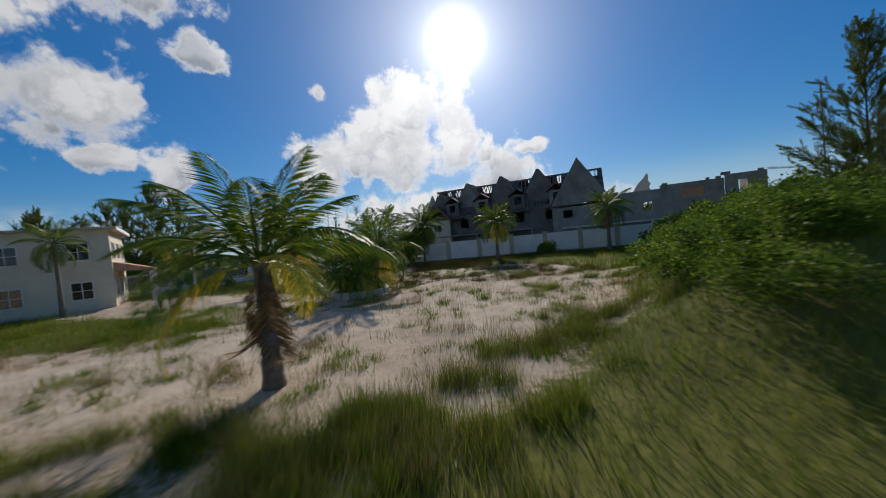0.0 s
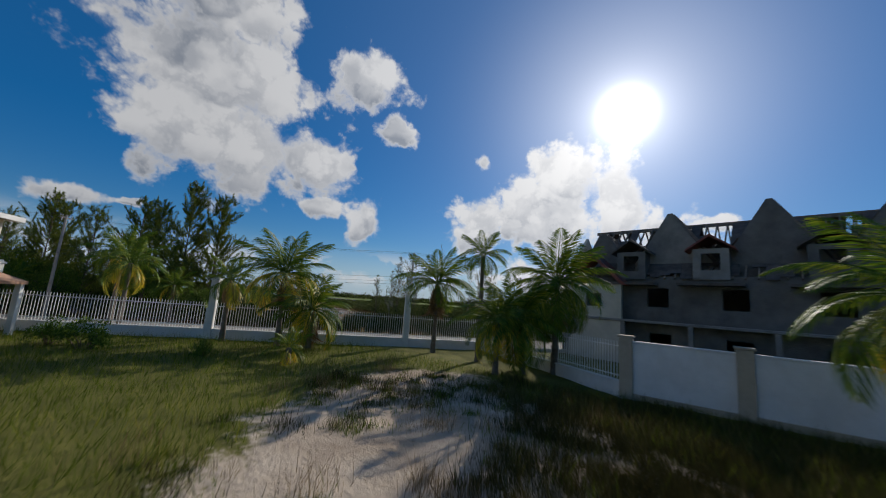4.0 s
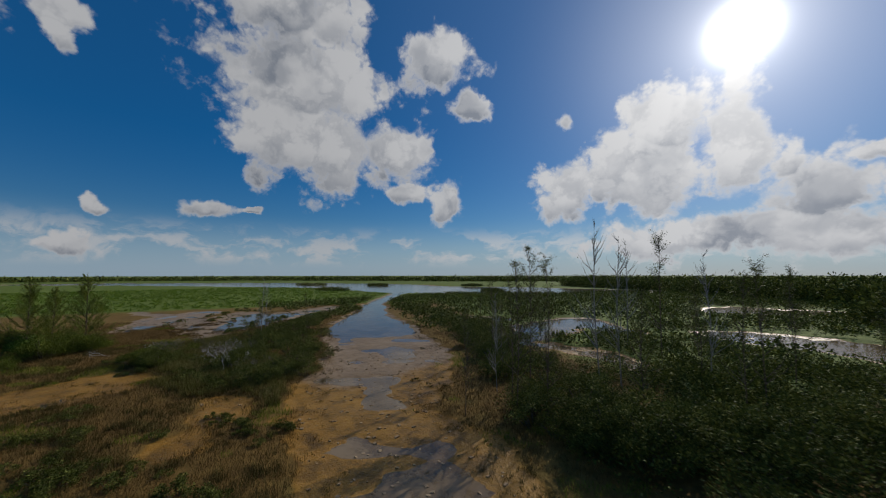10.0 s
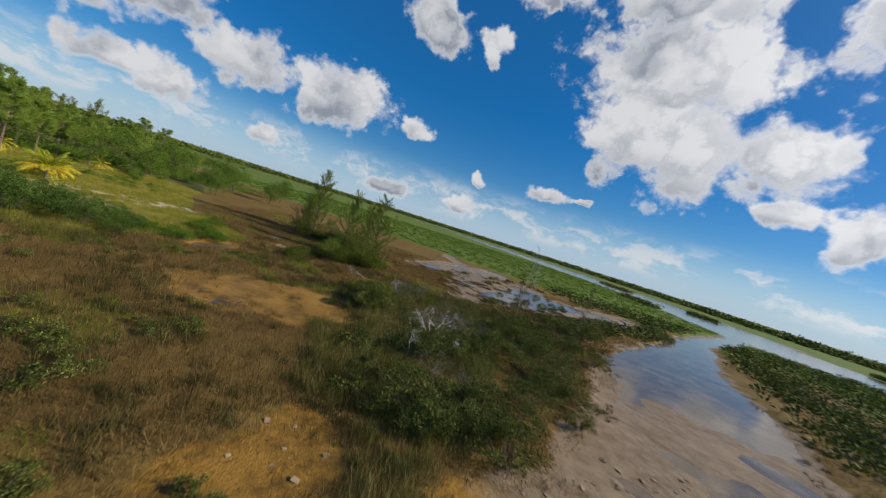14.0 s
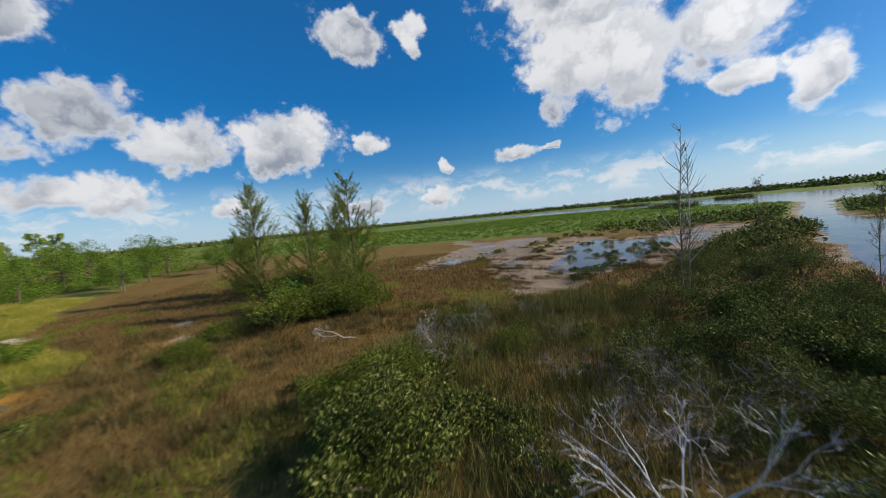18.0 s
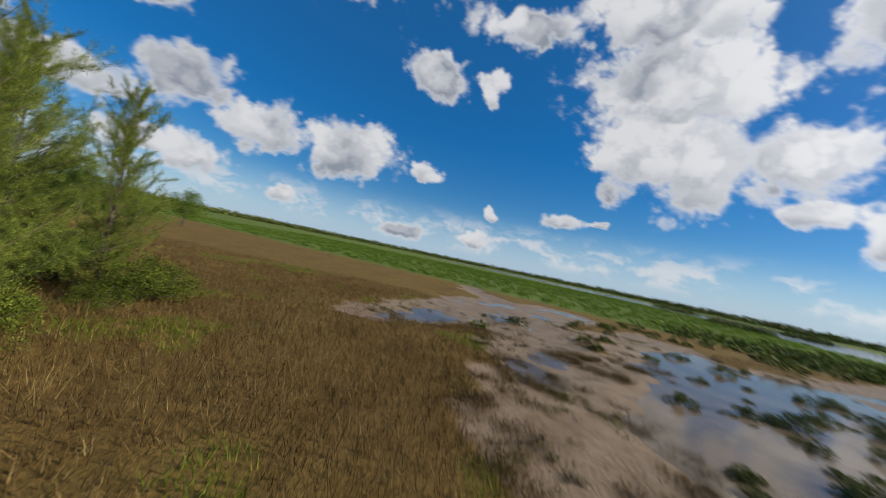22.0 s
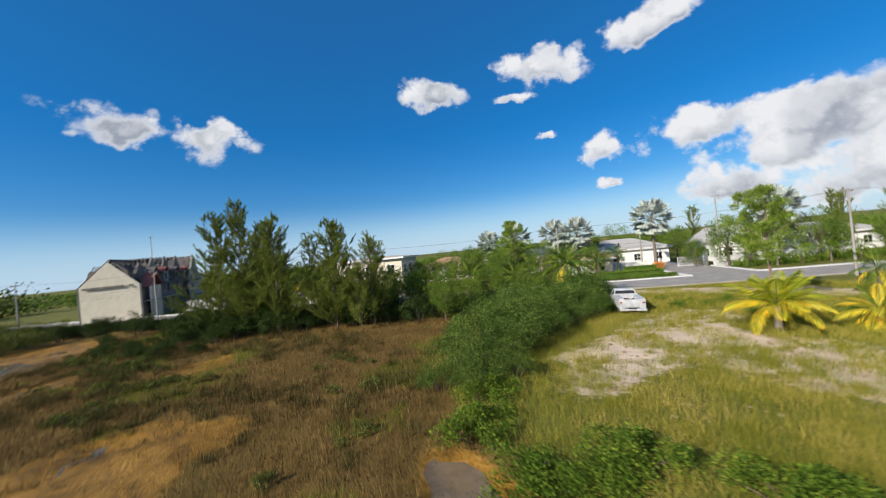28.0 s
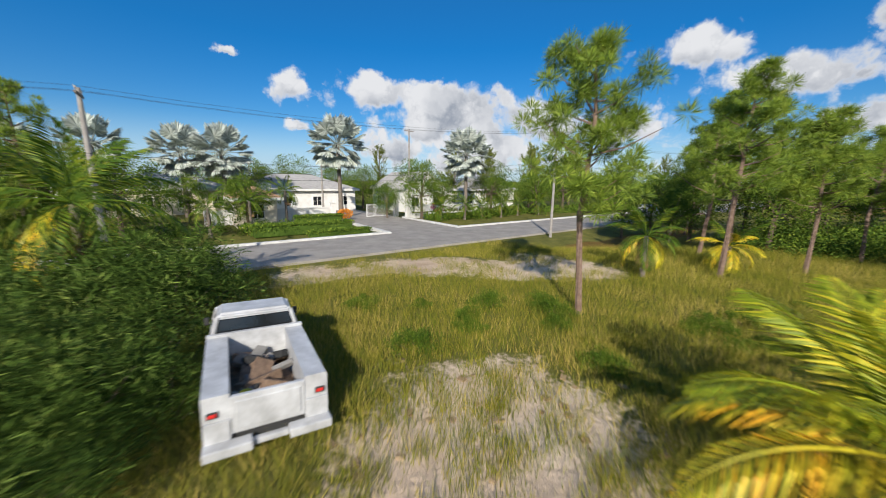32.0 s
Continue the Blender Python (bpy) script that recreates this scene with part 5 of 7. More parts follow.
LOT = "coconut palms of the overgrown lot"
palm(-3.9, 1.2, 2.7, 3.0, 24, "young coconut palm with dry hanging fronds beside the drive", 3, .12, .10, r=.19, rise=84, low=-8, group=LOT)
palm(-5.4, 15.0, 2.6, 3.1, 26, "coconut palm in a round white planter", 4, .1, .0, (.3, 0), group=LOT)
palm(-7.2, 14.0, 1.5, 2.4, 22, "low bushy coconut palm in a round white planter", 5, .06, .0, (-.3, -.2), group=LOT)
palm(-6.0, 13.6, 1.2, 2.2, 20, "low bushy coconut palm in a round white planter", 6, .1, .0, (.2, -.3), group=LOT)
palm(-6.9, 15.4, 1.7, 2.5, 20, "low bushy coconut palm in a round white planter", 16, .0, .05, (-.2, .2), group=LOT)
palm(-14.2, 18.6, 1.3, 2.2, 18, "small palm with orange yellow fronds among tall grass", 7, .75, .0, group=LOT)
palm(3.0, 29.6, 4.0, 2.7, 30, "full coconut palm in front of the white boundary wall", 8, .12, .0, (.1, 0), r=.16, group=LOT)
palm(14.0, 30.0, 4.3, 2.7, 30, "dark full coconut palm in front of the white boundary wall", 9, .0, .05, r=.17, group=LOT)
palm(-5.6, 38.6, 4.7, 3.5, 40, "dense dark coconut palm at the corner of the fence", 10, .0, .06, r=.16, low=-55, group=LOT)
palm(-6.9, 37.2, 2.7, 3.1, 30, "dense coconut palm at the corner of the fence", 20, .05, .06, (-.4, .1), low=-50, group=LOT)
palm(-10.0, 39.0, 6.3, 1.9, 22, "slender royal palm with a clean pale trunk behind the fence", 11, .0, .0, r=.14, low=-20, group=LOT)
palm(-7.9, 36.0, 2.5, 2.5, 26, "small yellow green palm beside the fence", 12, .2, .0, group=LOT)
palm(-13.2, 39.4, 4.4, 3.0, 30, "ragged dark palm with dry fronds behind the fence", 13, .0, .25, group=LOT)
palm(-20.2, 33.4, 4.2, 3.3, 34, "coconut palm with yellowed lower fronds inside the fence", 14, .3, .12, group=LOT)
palm(-18.2, 33.9, 2.2, 2.9, 28, "short coconut palm inside the fence", 15, .1, .1, group=LOT)
palm(-23.5, 32.2, 3.6, 2.3, 16, "coconut palm inside the fence", 17, .1, .1, group=LOT)
palm(-15.7, 30.5, .7, 1.3, 12, "small palm growing at the fence", 27, .1, .0, group=LOT)
palm(-26.8, 15.0, 4.9, 2.2, 18, "green palm in front of the cream house", 18, .0, .0, group=LOT)
palm(-29.5, 29.5, 4.2, 2.4, 18, "coconut palm beside the fence", 19, .2, .0, group=LOT)
palm(-33.5, 30.5, 5.0, 2.5, 20, "coconut palm behind the fence", 21, .05, .05, group=LOT)
FIL = "palms on the grassy fill"
palm(-81.85, 18.2, 1.35, 2.6, 26, "yellow coconut palm with orange drooping fronds in tall grass", 22, .48, .0, r=.2, rise=84, low=-2, group=FIL, green="palm_lime")
palm(-85.3, 15.6, .9, 2.0, 15, "small yellow palm in tall grass", 23, .9, .0, group=FIL)
palm(-84.9, 4.6, 2.0, 2.0, 16, "green palm with yellow lower fronds in the shade of pines", 24, .15, .05, group=FIL)
palm(-90.0, 2.6, 1.3, 2.0, 14, "small yellow palm in the grass", 25, .8, .0, group=FIL)
palm(-65.3, 13.0, 3.7, 3.0, 22, "coconut palm among dense roadside bushes", 26, .05, .05, group=FIL)
palm(-101.5, 4.5, .9, 1.9, 12, "small yellow palm in the grass", 28, .85, .0, group=FIL)


def fan_mesh(seed):
    """A stiff costapalmate leaf 1 m wide on a stalk along +x."""
    rng = np.random.default_rng(seed)
    bm = bmesh.new()
    tube(bm, [(0, 0, 0), (.5, 0, -.02), (1, 0, -.06)], [.02, .016, .012], 4)
    for k in range(26):
        a = radians(-150 + 300 * k / 25)
        l = .62 * (.75 + .25 * math.cos(a)) * rng.uniform(.9, 1.05)
        d = Vector((math.cos(a), math.sin(a), .10 - .25 * abs(math.sin(a)) + rng.uniform(-.05, .05)))
        s = Vector((-math.sin(a), math.cos(a), 0)) * .085
        b0 = Vector((1, 0, -.06))
        bm.faces.new([bm.verts.new(p) for p in (b0, b0 + d * l * .6 + s, b0 + d * l + Vector((0, 0, -.08)), b0 + d * l * .6 - s)])
    me = bpy.data.meshes.new("fan_leaf")
    bm.to_mesh(me)
    bm.free()
    me.materials.append(M["palm_silver"])
    return me


FANS = [fan_mesh(i) for i in range(2)]


def silver_palm(x, y, top, size, seed):
    rng = np.random.default_rng(seed)
    ob = thing("silver_palm", "tall silver grey fan palm beside the estate entrance", "palm", pose(x, y, gz(x, y)), "silver fan palms of the estate")
    link("trunk", trunk_mesh(top, .24, (.1, 0), seed), M["trunk"], ob)
    for i in range(44):
        el = 82 - 145 * (i / 43) ** .9 + rng.uniform(-8, 8)
        m = pose(.1, 0, top, 0, 0, i * 137.5) @ pose(.1, 0, 0, rng.uniform(-25, 25), -el, 0) @ Matrix.Diagonal((size, size, size, 1))
        link("fan_leaf", FANS[i % 2], None, ob, "", m)
    return ob


for x, y, top, size, seed in [(-61.4, -17.0, 8.3, 2.1, 1), (-75.4, -22.5, 7.8, 2.0, 2), (-43.8, -15.5, 7.4, 2.0, 3), (-36.9, -12.1, 7.8, 2.0, 4), (-33.0, -8.0, 6.8, 1.9, 5), (-49.5, -14.5, 7.2, 2.0, 6)]:
    silver_palm(x, y, top, size, seed)


def crown_link(ob, V, k, material, name="crown", label=""):
    return link(name, face_mesh(name, V, k), material, ob, label)


def casuarina(h, seed, dens=1.0, spread=.26, bare=.03, lean=0.0, fine=1.0, steep=(.75, 1.9), more=1.0, needle=(.10, .25), limb=1.0):
    """A feathery casuarina: trunk with limbs, and a crown of drooping needle sprays."""
    rng = np.random.default_rng(seed)
    ob = thing("casuarina_tree", "feathery grey green casuarina tree standing at the marsh edge", "tree")
    bm = bmesh.new()
    top = Vector((lean * h, 0, h))
    tube(bm, [(0, 0, -.3), (lean * h * .3, 0, h * .4), (lean * h * .7, rng.uniform(-.1, .1) * h * .2, h * .75), top], [h * .013, h * .010, h * .006, .008], 7)
    P, D = [], []
    nl = int((34 + h * 1.6) * more)
    for i in range(nl):
        q = bare + (1 - bare) * (i + rng.random()) / nl
        b0 = Vector((lean * h * q, 0, h * q))
        l = h * spread * (1.06 - q) ** .7 * rng.uniform(.5, 1.3) + .35
        a = rng.uniform(0, 6.283)
        d = Vector((math.cos(a), math.sin(a), rng.uniform(*steep) * (.45 + .75 * q))).normalized()
        tube(bm, [b0 + d * l * u + Vector((0, 0, .16 * l * u * u)) for u in (0, .35, .7, 1)], [h * .0035 * limb, h * .0025 * limb, h * .0015 * limb, .003], 4)
        for k in range(int(4 + 3.2 * l)):
            u = rng.uniform(.12, 1.0)
            c = np.array(b0 + d * l * u + Vector((0, 0, .16 * l * u * u)))
            e = unit((np.array(d) * .8 + rng.normal(0, .38, 3) + np.array([0, 0, .4]))[None])[0]
            ls = (.28 * l + .25) * rng.uniform(.5, 1.2)
            m = int((14 + 38 * ls) * dens)
            v = rng.random(m)
            P.append(c[None] + e[None] * (v * ls)[:, None] + rng.normal(0, .035, (m, 3)))
            D.append(e[None] * .9 + rng.normal(0, .5, (m, 3)))
    part("trunk", bm, M["bark"], ob)
    P, D = np.concatenate(P), np.concatenate(D)
    V = leaves(P, D, rng.uniform(*needle, len(P)), rng.uniform(.014, .030, len(P)) * fine, rng)
    crown_link(ob, V, 4, M["casu"])
    return ob


def put(proto, x, y, s=1.0, rz=0.0, z=None, label="", group=""):
    ob = copy_thing(proto, pose(x, y, gz(x, y) if z is None else z, 0, 0, rz))
    ob.scale = (s, s, s)
    if label:
        ob["label"] = label
    if group:
        ob["group"] = group
    return ob


def drop(ob):
    for o in [*ob.children_recursive, ob]:
        bpy.data.objects.remove(o)


CAS = [casuarina(10.0, 31, 1.75, .34), casuarina(10.0, 32, 1.75, .30), casuarina(14.0, 33, 4.6, .31, .02, 0, .7, (.7, 1.9), 1.25, (.10, .22), .7), casuarina(9.0, 34, .8, .18, .1, .05), casuarina(9.6, 35, 4.6, .34, .0, 0, .34, (.6, 1.8), 1.7, (.07, .17), .65), casuarina(9.6, 36, 4.6, .30, .0, 0, .34, (.7, 2.0), 1.7, (.07, .17), .65)]
G_C = "casuarina trees along the marsh"
put(CAS[4], -94.0, 51.2, .95, 10, group=G_C)
put(CAS[4], -99.7, 45.8, .90, 80, group=G_C)
put(CAS[5], -101.1, 48.2, .80, 200, group=G_C)
put(CAS[5], -103.6, 39.0, 1.10, 250, group=G_C)
put(CAS[4], -105.0, 37.0, .62, 120, group=G_C)
for i, (x, y, s, k) in enumerate([(-41, 41, .9, 2), (-43, 39, .97, 2), (-47, 36.5, .82, 2), (-44.5, 37, .8, 2), (-49, 30.6, .75, 2), (-52, 32.3, .74, 2), (-50.5, 27.2, .85, 1), (-53.5, 29, .85, 0), (-46, 32.6, .95, 1), (-55, 31, .6, 1),
                                  (34.2, 26.6, 1.12, 2), (38.5, 24.0, 1.2, 2), (30.5, 22.0, .85, 3), (41, 17, 1.1, 2), (-62, 12, .55, 3)]):
    put(CAS[k], x, y, s, i * 67, group=G_C)


def thin_tree(h, seed, leafy):
    """A thin half bare sapling with a wispy top."""
    rng = np.random.default_rng(seed)
    ob = thing("bare_sapling", "thin nearly leafless sapling rising from the mangroves", "tree")
    bm = bmesh.new()
    tube(bm, [(0, 0, -.4), (.02 * h, 0, h * .5), (.0, .02 * h, h)], [h * .0055, h * .0035, .006], 5)
    P, D = [], []
    for i in range(34):
        q = rng.uniform(.22, .98)
        a = rng.uniform(0, 6.283)
        l = h * rng.uniform(.10, .32) * (1.2 - q)
        d = Vector((math.cos(a) * .75, math.sin(a) * .75, rng.uniform(.6, 1.2))).normalized()
        b0 = Vector((.02 * h * (1 - abs(2 * q - 1)), .02 * h * max(0, 2 * q - 1), h * q))
        tube(bm, [b0, b0 + d * l * .6, b0 + d * l + Vector((0, 0, l * .2))], [h * .0026, h * .0016, .003], 4)
        m = int(leafy * rng.uniform(4, 16))
        if m:
            P.append(np.array(b0)[None] + np.array(d)[None] * (rng.uniform(.3, 1.1, m) * l)[:, None] + rng.normal(0, .12, (m, 3)))
            D.append(rng.normal(0, 1, (m, 3)))
    part("trunk", bm, M["conpole"] if leafy < .6 else M["bark"], ob)
    if P:
        P, D = np.concatenate(P), np.concatenate(D)
        crown_link(ob, leaves(P, D, rng.uniform(.10, .24, len(P)), .035, rng), 4, M["mang"])
    return ob


THIN = [thin_tree(10, 41, 6.5), thin_tree(10, 42, .15), thin_tree(10, 43, 3.5)]
for i, (x, y, s, k) in enumerate([(-39.7, 76.4, 1.27, 0), (-49.0, 84.2, 1.0, 0), (-45.5, 80.0, .8, 1), (-43.2, 77.5, .75, 2), (-41.2, 73.4, .7, 1), (-46.8, 87.0, .9, 2), (-38.7, 104, 1.5, 1), (-37.1, 69.6, 1.1, 0), (-38.6, 71.5, 1.0, 0), (-35.4, 71.0, .85, 2), (-35.0, 80.5, 1.5, 1), (-33.5, 81.5, 1.35, 1), (-33.0, 96.0, 1.5, 2), (-37.6, 75.5, 1.15, 2), (-27.5, 86.0, 1.2, 1), (-24.0, 80.0, 1.1, 2), (-29.0, 93.0, 1.0, 0), (-21.0, 112.0, 1.1, 2), (-15, 99, .9, 2),
                                  (-85.0, 71.0, .95, 1), (-85.6, 71.8, .85, 1), (-84.0, 70.2, .6, 2), (-92.0, 82.0, .65, 2), (-80.5, 76.5, .55, 2), (-64.0, 103.0, .6, 2), (-47, 92, .8, 2), (-42.5, 84.0, .7, 0), (-28, 84, .8, 0), (-40, 67.5, .75, 0), (-44, 73, .7, 2), (-30, 74, .9, 0), (-25, 79, 1.0, 2), (-18, 84, .9, 0), (-22, 92, 1.0, 0), (-10, 92, 1.0, 2), (-5, 84, .9, 0)]):
    put(THIN[k], x, y, s, i * 55, label="thin nearly leafless sapling rising from the mangroves" if k == 1 else "thin sapling with sparse leaves in the mangroves", group="saplings of the marsh")


def pine(h, seed):
    rng = np.random.default_rng(seed)
    ob = thing("pine_tree", "slender pine with bright green tufted crown in tall grass", "tree")
    bm = bmesh.new()
    tube(bm, [(0, 0, -.3), (.03 * h, 0, h * .4), (.01 * h, .02 * h, h * .75), (.02 * h, .02 * h, h)], [h * .016, h * .012, h * .008, .02], 8)
    P, D = [], []
    for i in range(28):
        q = .40 + .60 * (i + rng.random()) / 28
        a = rng.uniform(0, 6.283)
        l = h * .30 * (1.15 - q) ** .5 * rng.uniform(.5, 1.15)
        d = Vector((math.cos(a), math.sin(a), rng.uniform(.0, .6))).normalized()
        b0 = Vector((.02 * h, .015 * h, h * q))
        tube(bm, [b0, b0 + d * l * .5, b0 + d * l + Vector((0, 0, .15 * l))], [h * .005, h * .003, .008], 5)
        for c in range(int(rng.integers(5, 9))):
            u = rng.uniform(.45, 1.1)
            ctr = np.array(b0 + d * l * u) + rng.normal(0, .16 * l, 3) + np.array([0, 0, .1 * l])
            m = 130
            dd = unit(rng.normal(0, 1, (m, 3)) + np.array([0, 0, .45]))
            P.append(ctr[None] + dd * .08)
            D.append(dd)
    part("trunk", bm, M["pinebark"], ob)
    P, D = np.concatenate(P), np.concatenate(D)
    crown_link(ob, leaves(P, D, rng.uniform(.22, .46, len(P)), rng.uniform(.012, .028, len(P)), rng), 4, M["pine"])
    return ob


PIN = [pine(9.0, 51), pine(9.5, 52), pine(8.0, 53)]
G_P = "pines beside the road"
for i, (x, y, s, k) in enumerate([(-80.4, 10.2, .92, 0), (-88.7, 4.2, .95, 1), (-91.0, -1.5, 1.0, 0), (-93.5, 3.0, .95, 2), (-95.5, -5.5, 1.1, 1), (-99.0, 0.0, .9, 2), (-101.0, -9.0, 1.0, 0), (-105.0, -3.0, .85, 2), (-107, -13, 1.0, 1), (-112, -7, .9, 0), (-116, -17, 1, 2), (-122, -10, .9, 1), (-109, 2, .7, 2), (-97, -14, .9, 2), (-103, -20, 1.0, 1), (-49.4, 2.6, 1.0, 1), (-130, -20, 1.0, 0), (-137, -16, 1.0, 1), (-127, -30, 1.0, 2), (-118, -33, 1.0, 0), (-145, -28, 1.1, 1)]):
    put(PIN[k], x, y, s, i * 71, group=G_P)


def bush(r, h, n, seed, material, leaf=(.10, .2), wide=.5, name="bush", label="", cat="bush", stems=9, droop=0.0, clump=26):
    """A many stemmed shrub: stems and leaf clumps on a lumpy dome."""
    rng = np.random.default_rng(seed)
    ob = thing(name, label, cat)
    bm = bmesh.new()
    cs = []
    for i in range(clump):
        a, q = rng.uniform(0, 6.283), rng.random() ** .5
        top = h * (1 - .55 * q * q) * rng.uniform(.55, 1.05)
        cs.append((r * q * math.cos(a), r * q * math.sin(a), top * rng.uniform(.45, 1.0)))
    for i in range(stems):
        c = cs[i % clump]
        tube(bm, [(c[0] * .25, c[1] * .25, -.2), (c[0] * .6, c[1] * .6, c[2] * .55), c], [.03 + .012 * h, .02 + .006 * h, .008], 5)
    part("stem", bm, M["bark"], ob)
    per = n // clump
    P, D = [], []
    for c in cs:
        d = unit(rng.normal(0, 1, (per, 3)) + np.array([0, 0, .35]))
        rad = .32 * r * rng.uniform(.6, 1.2)
        P.append(np.array(c)[None] + d * rad * (rng.random((per, 1)) ** .4) * np.array([1, 1, .75]))
        D.append(d + rng.normal(0, .5, (per, 3)) - np.array([0, 0, droop]))
    P, D = np.concatenate(P), np.concatenate(D)
    P[:, 2] = np.maximum(P[:, 2], .03)
    L = rng.uniform(leaf[0], leaf[1], len(P))
    crown_link(ob, leaves(P, D, L, L * wide, rng), 4, M[material], "foliage")
    return ob


MANG = [bush(1.7, 2.2, 4600, 60 + i, "mang", (.06, .14), .42, "mangrove_bush", "dense dark green mangrove bush at the water's edge", "mangrove") for i in range(3)]
LOW = [bush(1.1, 1.0, 1300, 64 + i, "mang", (.08, .17), .45, "mangrove_bush", "low green mangrove bush in the marsh", "mangrove", clump=14) for i in range(2)]
DARK = [bush(1.7, 2.3, 4200, 160 + i, "shadeleaf", (.07, .15), .5, "hedge_bush", "dense green hedge bush beside the road, coloured dark as if backlit", "bush", clump=36) for i in range(2)]
SHRUB = [bush(1.6, 2.4, 1800, 67 + i, "leaf", (.12, .26), .55, "roadside_bush", "dense green leafy roadside bush", "bush") for i in range(2)]
FEATH = [bush(2.0, 3.4, 7000, 70 + i, "feather", (.12, .28), .13, "feathery_bush", "tall feathery bright green bush beside the parked truck", "bush", clump=40) for i in range(2)]
VINE = [bush(2.0, 1.5, 4200, 74 + i, "vine", (.07, .15), .75, "vine_mound", "mound of bright green trailing vines", "bush", clump=30, stems=5) for i in range(2)]
SEA = [bush(2.2, 2.6, 2200, 76, "leaf", (.18, .34), .85, "sea_grape_bush", "round leaved dark green bush against the wall", "bush", clump=34)]
SCRUB = [bush(1.6, 1.8, 9000, 78 + i, "scrub", (.05, .12), .32, "scrub_bush", "leafy yellow green scrub under the casuarina trees", "bush", clump=48, stems=12) for i in range(2)]


def broad_tree(h, r, n, seed, material="leaf"):
    rng = np.random.default_rng(seed)
    ob = thing("leafy_tree", "round crowned leafy green tree", "tree")
    bm = bmesh.new()
    tube(bm, [(0, 0, -.3), (.1, 0, h * .3), (0, .1, h * .6)], [h * .03, h * .022, h * .012], 8)
    P, D = [], []
    for i in range(46):
        d = Vector(rng.normal(0, 1, 3))
        d.z = d.z * .9
        d.normalize()
        c = Vector((0, 0, h * .56)) + Vector((d.x * r, d.y * r, d.z * h * .40)) * rng.uniform(.5, 1.05)
        if i < 14:
            tube(bm, [(0, 0, h * .4), Vector((0, 0, h * .5)).lerp(c, .5), c], [h * .012, h * .007, .012], 5)
        m = n // 34
        dd = unit(rng.normal(0, 1, (m, 3)) + np.array([0, 0, .3]))
        P.append(np.array(c)[None] + dd * r * .34 * rng.random((m, 1)) ** .4)
        D.append(dd + rng.normal(0, .5, (m, 3)))
    part("trunk", bm, M["bark"], ob)
    P, D = np.concatenate(P), np.concatenate(D)
    L = rng.uniform(.10, .22, len(P))
    crown_link(ob, leaves(P, D, L, L * .5, rng), 4, M[material])
    return ob


BROAD = [broad_tree(6.0, 2.4, 5400, 81), broad_tree(7.0, 2.6, 5800, 82)]


def scatter(protos, pts, step, seed, smin, smax, group, label="", wetmax=1.2):
    """Plants a row of things along a line with its half widths, never over open water or on the road."""
    rng = np.random.default_rng(seed)
    n = 0
    for (ax, ay, aw), (bx_, by_, bw) in zip(pts, pts[1:]):
        k = max(1, int(math.hypot(bx_ - ax, by_ - ay) * (aw + bw) / step ** 2))
        for i in range(k):
            t = (i + rng.random()) / k
            w = aw + (bw - aw) * t
            a, q = rng.uniform(0, 6.283), w * rng.random() ** .5
            x, y = ax + (bx_ - ax) * t + q * math.cos(a), ay + (by_ - ay) * t + q * math.sin(a)
            sc = rng.uniform(smin, smax)
            if float(wet(x, y)) > wetmax or 40.5 < sn(x, y)[1] < 50.2:
                continue
            put(protos[int(rng.integers(len(protos)))], x, y, sc, rng.uniform(0, 360), label=label, group=group)
            n += 1
    return n


G_M = "mangroves of the marsh"
scatter(MANG, [(-57.5, 64.5, 4), (-64, 65, 6.0), (-74, 68, 5.8), (-84, 70, 3.6)], 2.15, 1, .5, 1.0, G_M)
scatter(LOW, [(-57, 61, 3), (-66, 59, 3), (-78, 58, 4)], 2.9, 42, .5, 1.0, G_M)
scatter(LOW, [(-53.5, 55.4, .9), (-50.7, 56, 1.1), (-47, 57.6, 1)], .8, 43, .22, .45, G_M, "low dark tussock on the orange mud", 9)
scatter(LOW, [(-95, 68, 3), (-101, 76, 5), (-110, 80, 6), (-118, 84, 6)], 2.6, 44, .25, .8, G_M, "small green mangrove standing in shallow water", 9)
scatter(LOW, [(-72, 61, 4), (-80, 62, 4.5), (-88, 66, 4)], 3.0, 41, .3, .75, G_M)
scatter(MANG, [(-72, 75, 3), (-86, 76, 5), (-95, 83, 4)], 2.8, 2, .5, .95, G_M)
scatter(MANG, [(-28, 68, 4), (-38, 76, 4.5), (-50, 88, 4.5), (-60, 97, 4)], 2.7, 3, .7, 1.25, G_M)
scatter(MANG, [(-36, 70.5, 2.5), (-30, 72, 4), (-22, 76, 5), (-14, 80, 5)], 2.7, 161, 1.1, 1.75, G_M, "tall dark mangrove bush with gaps between its stems")
scatter(MANG, [(-73.4, 57.0, .6), (-74.8, 55.6, .9), (-76.4, 56.4, .8)], 1.35, 163, .75, 1.1, G_M, "dense green mangrove bush beside the bleached shrub")
scatter(MANG, [(-12, 62, 5), (-24, 62, 4), (6, 76, 7)], 3.0, 14, .8, 1.4, G_M)
scatter(LOW, [(-60, 47, 2), (-64, 56, 2.5), (-78, 53, 3), (-88, 60, 3)], 4.0, 7, .4, .8, G_M)
scatter(LOW, [(-36, 53, 1.5), (-44, 50.5, 2.5), (-52, 47.5, 3), (-60, 47, 3)], 2.2, 164, .4, .8, G_M, "low dark shrub in the marsh grass")
scatter(LOW, [(-44, 54, 2), (-48, 55, 2), (-47, 63, 1)], 3.0, 17, .3, .55, G_M, "low dark shrub on the orange mud")
G_R = "bushes along the road"
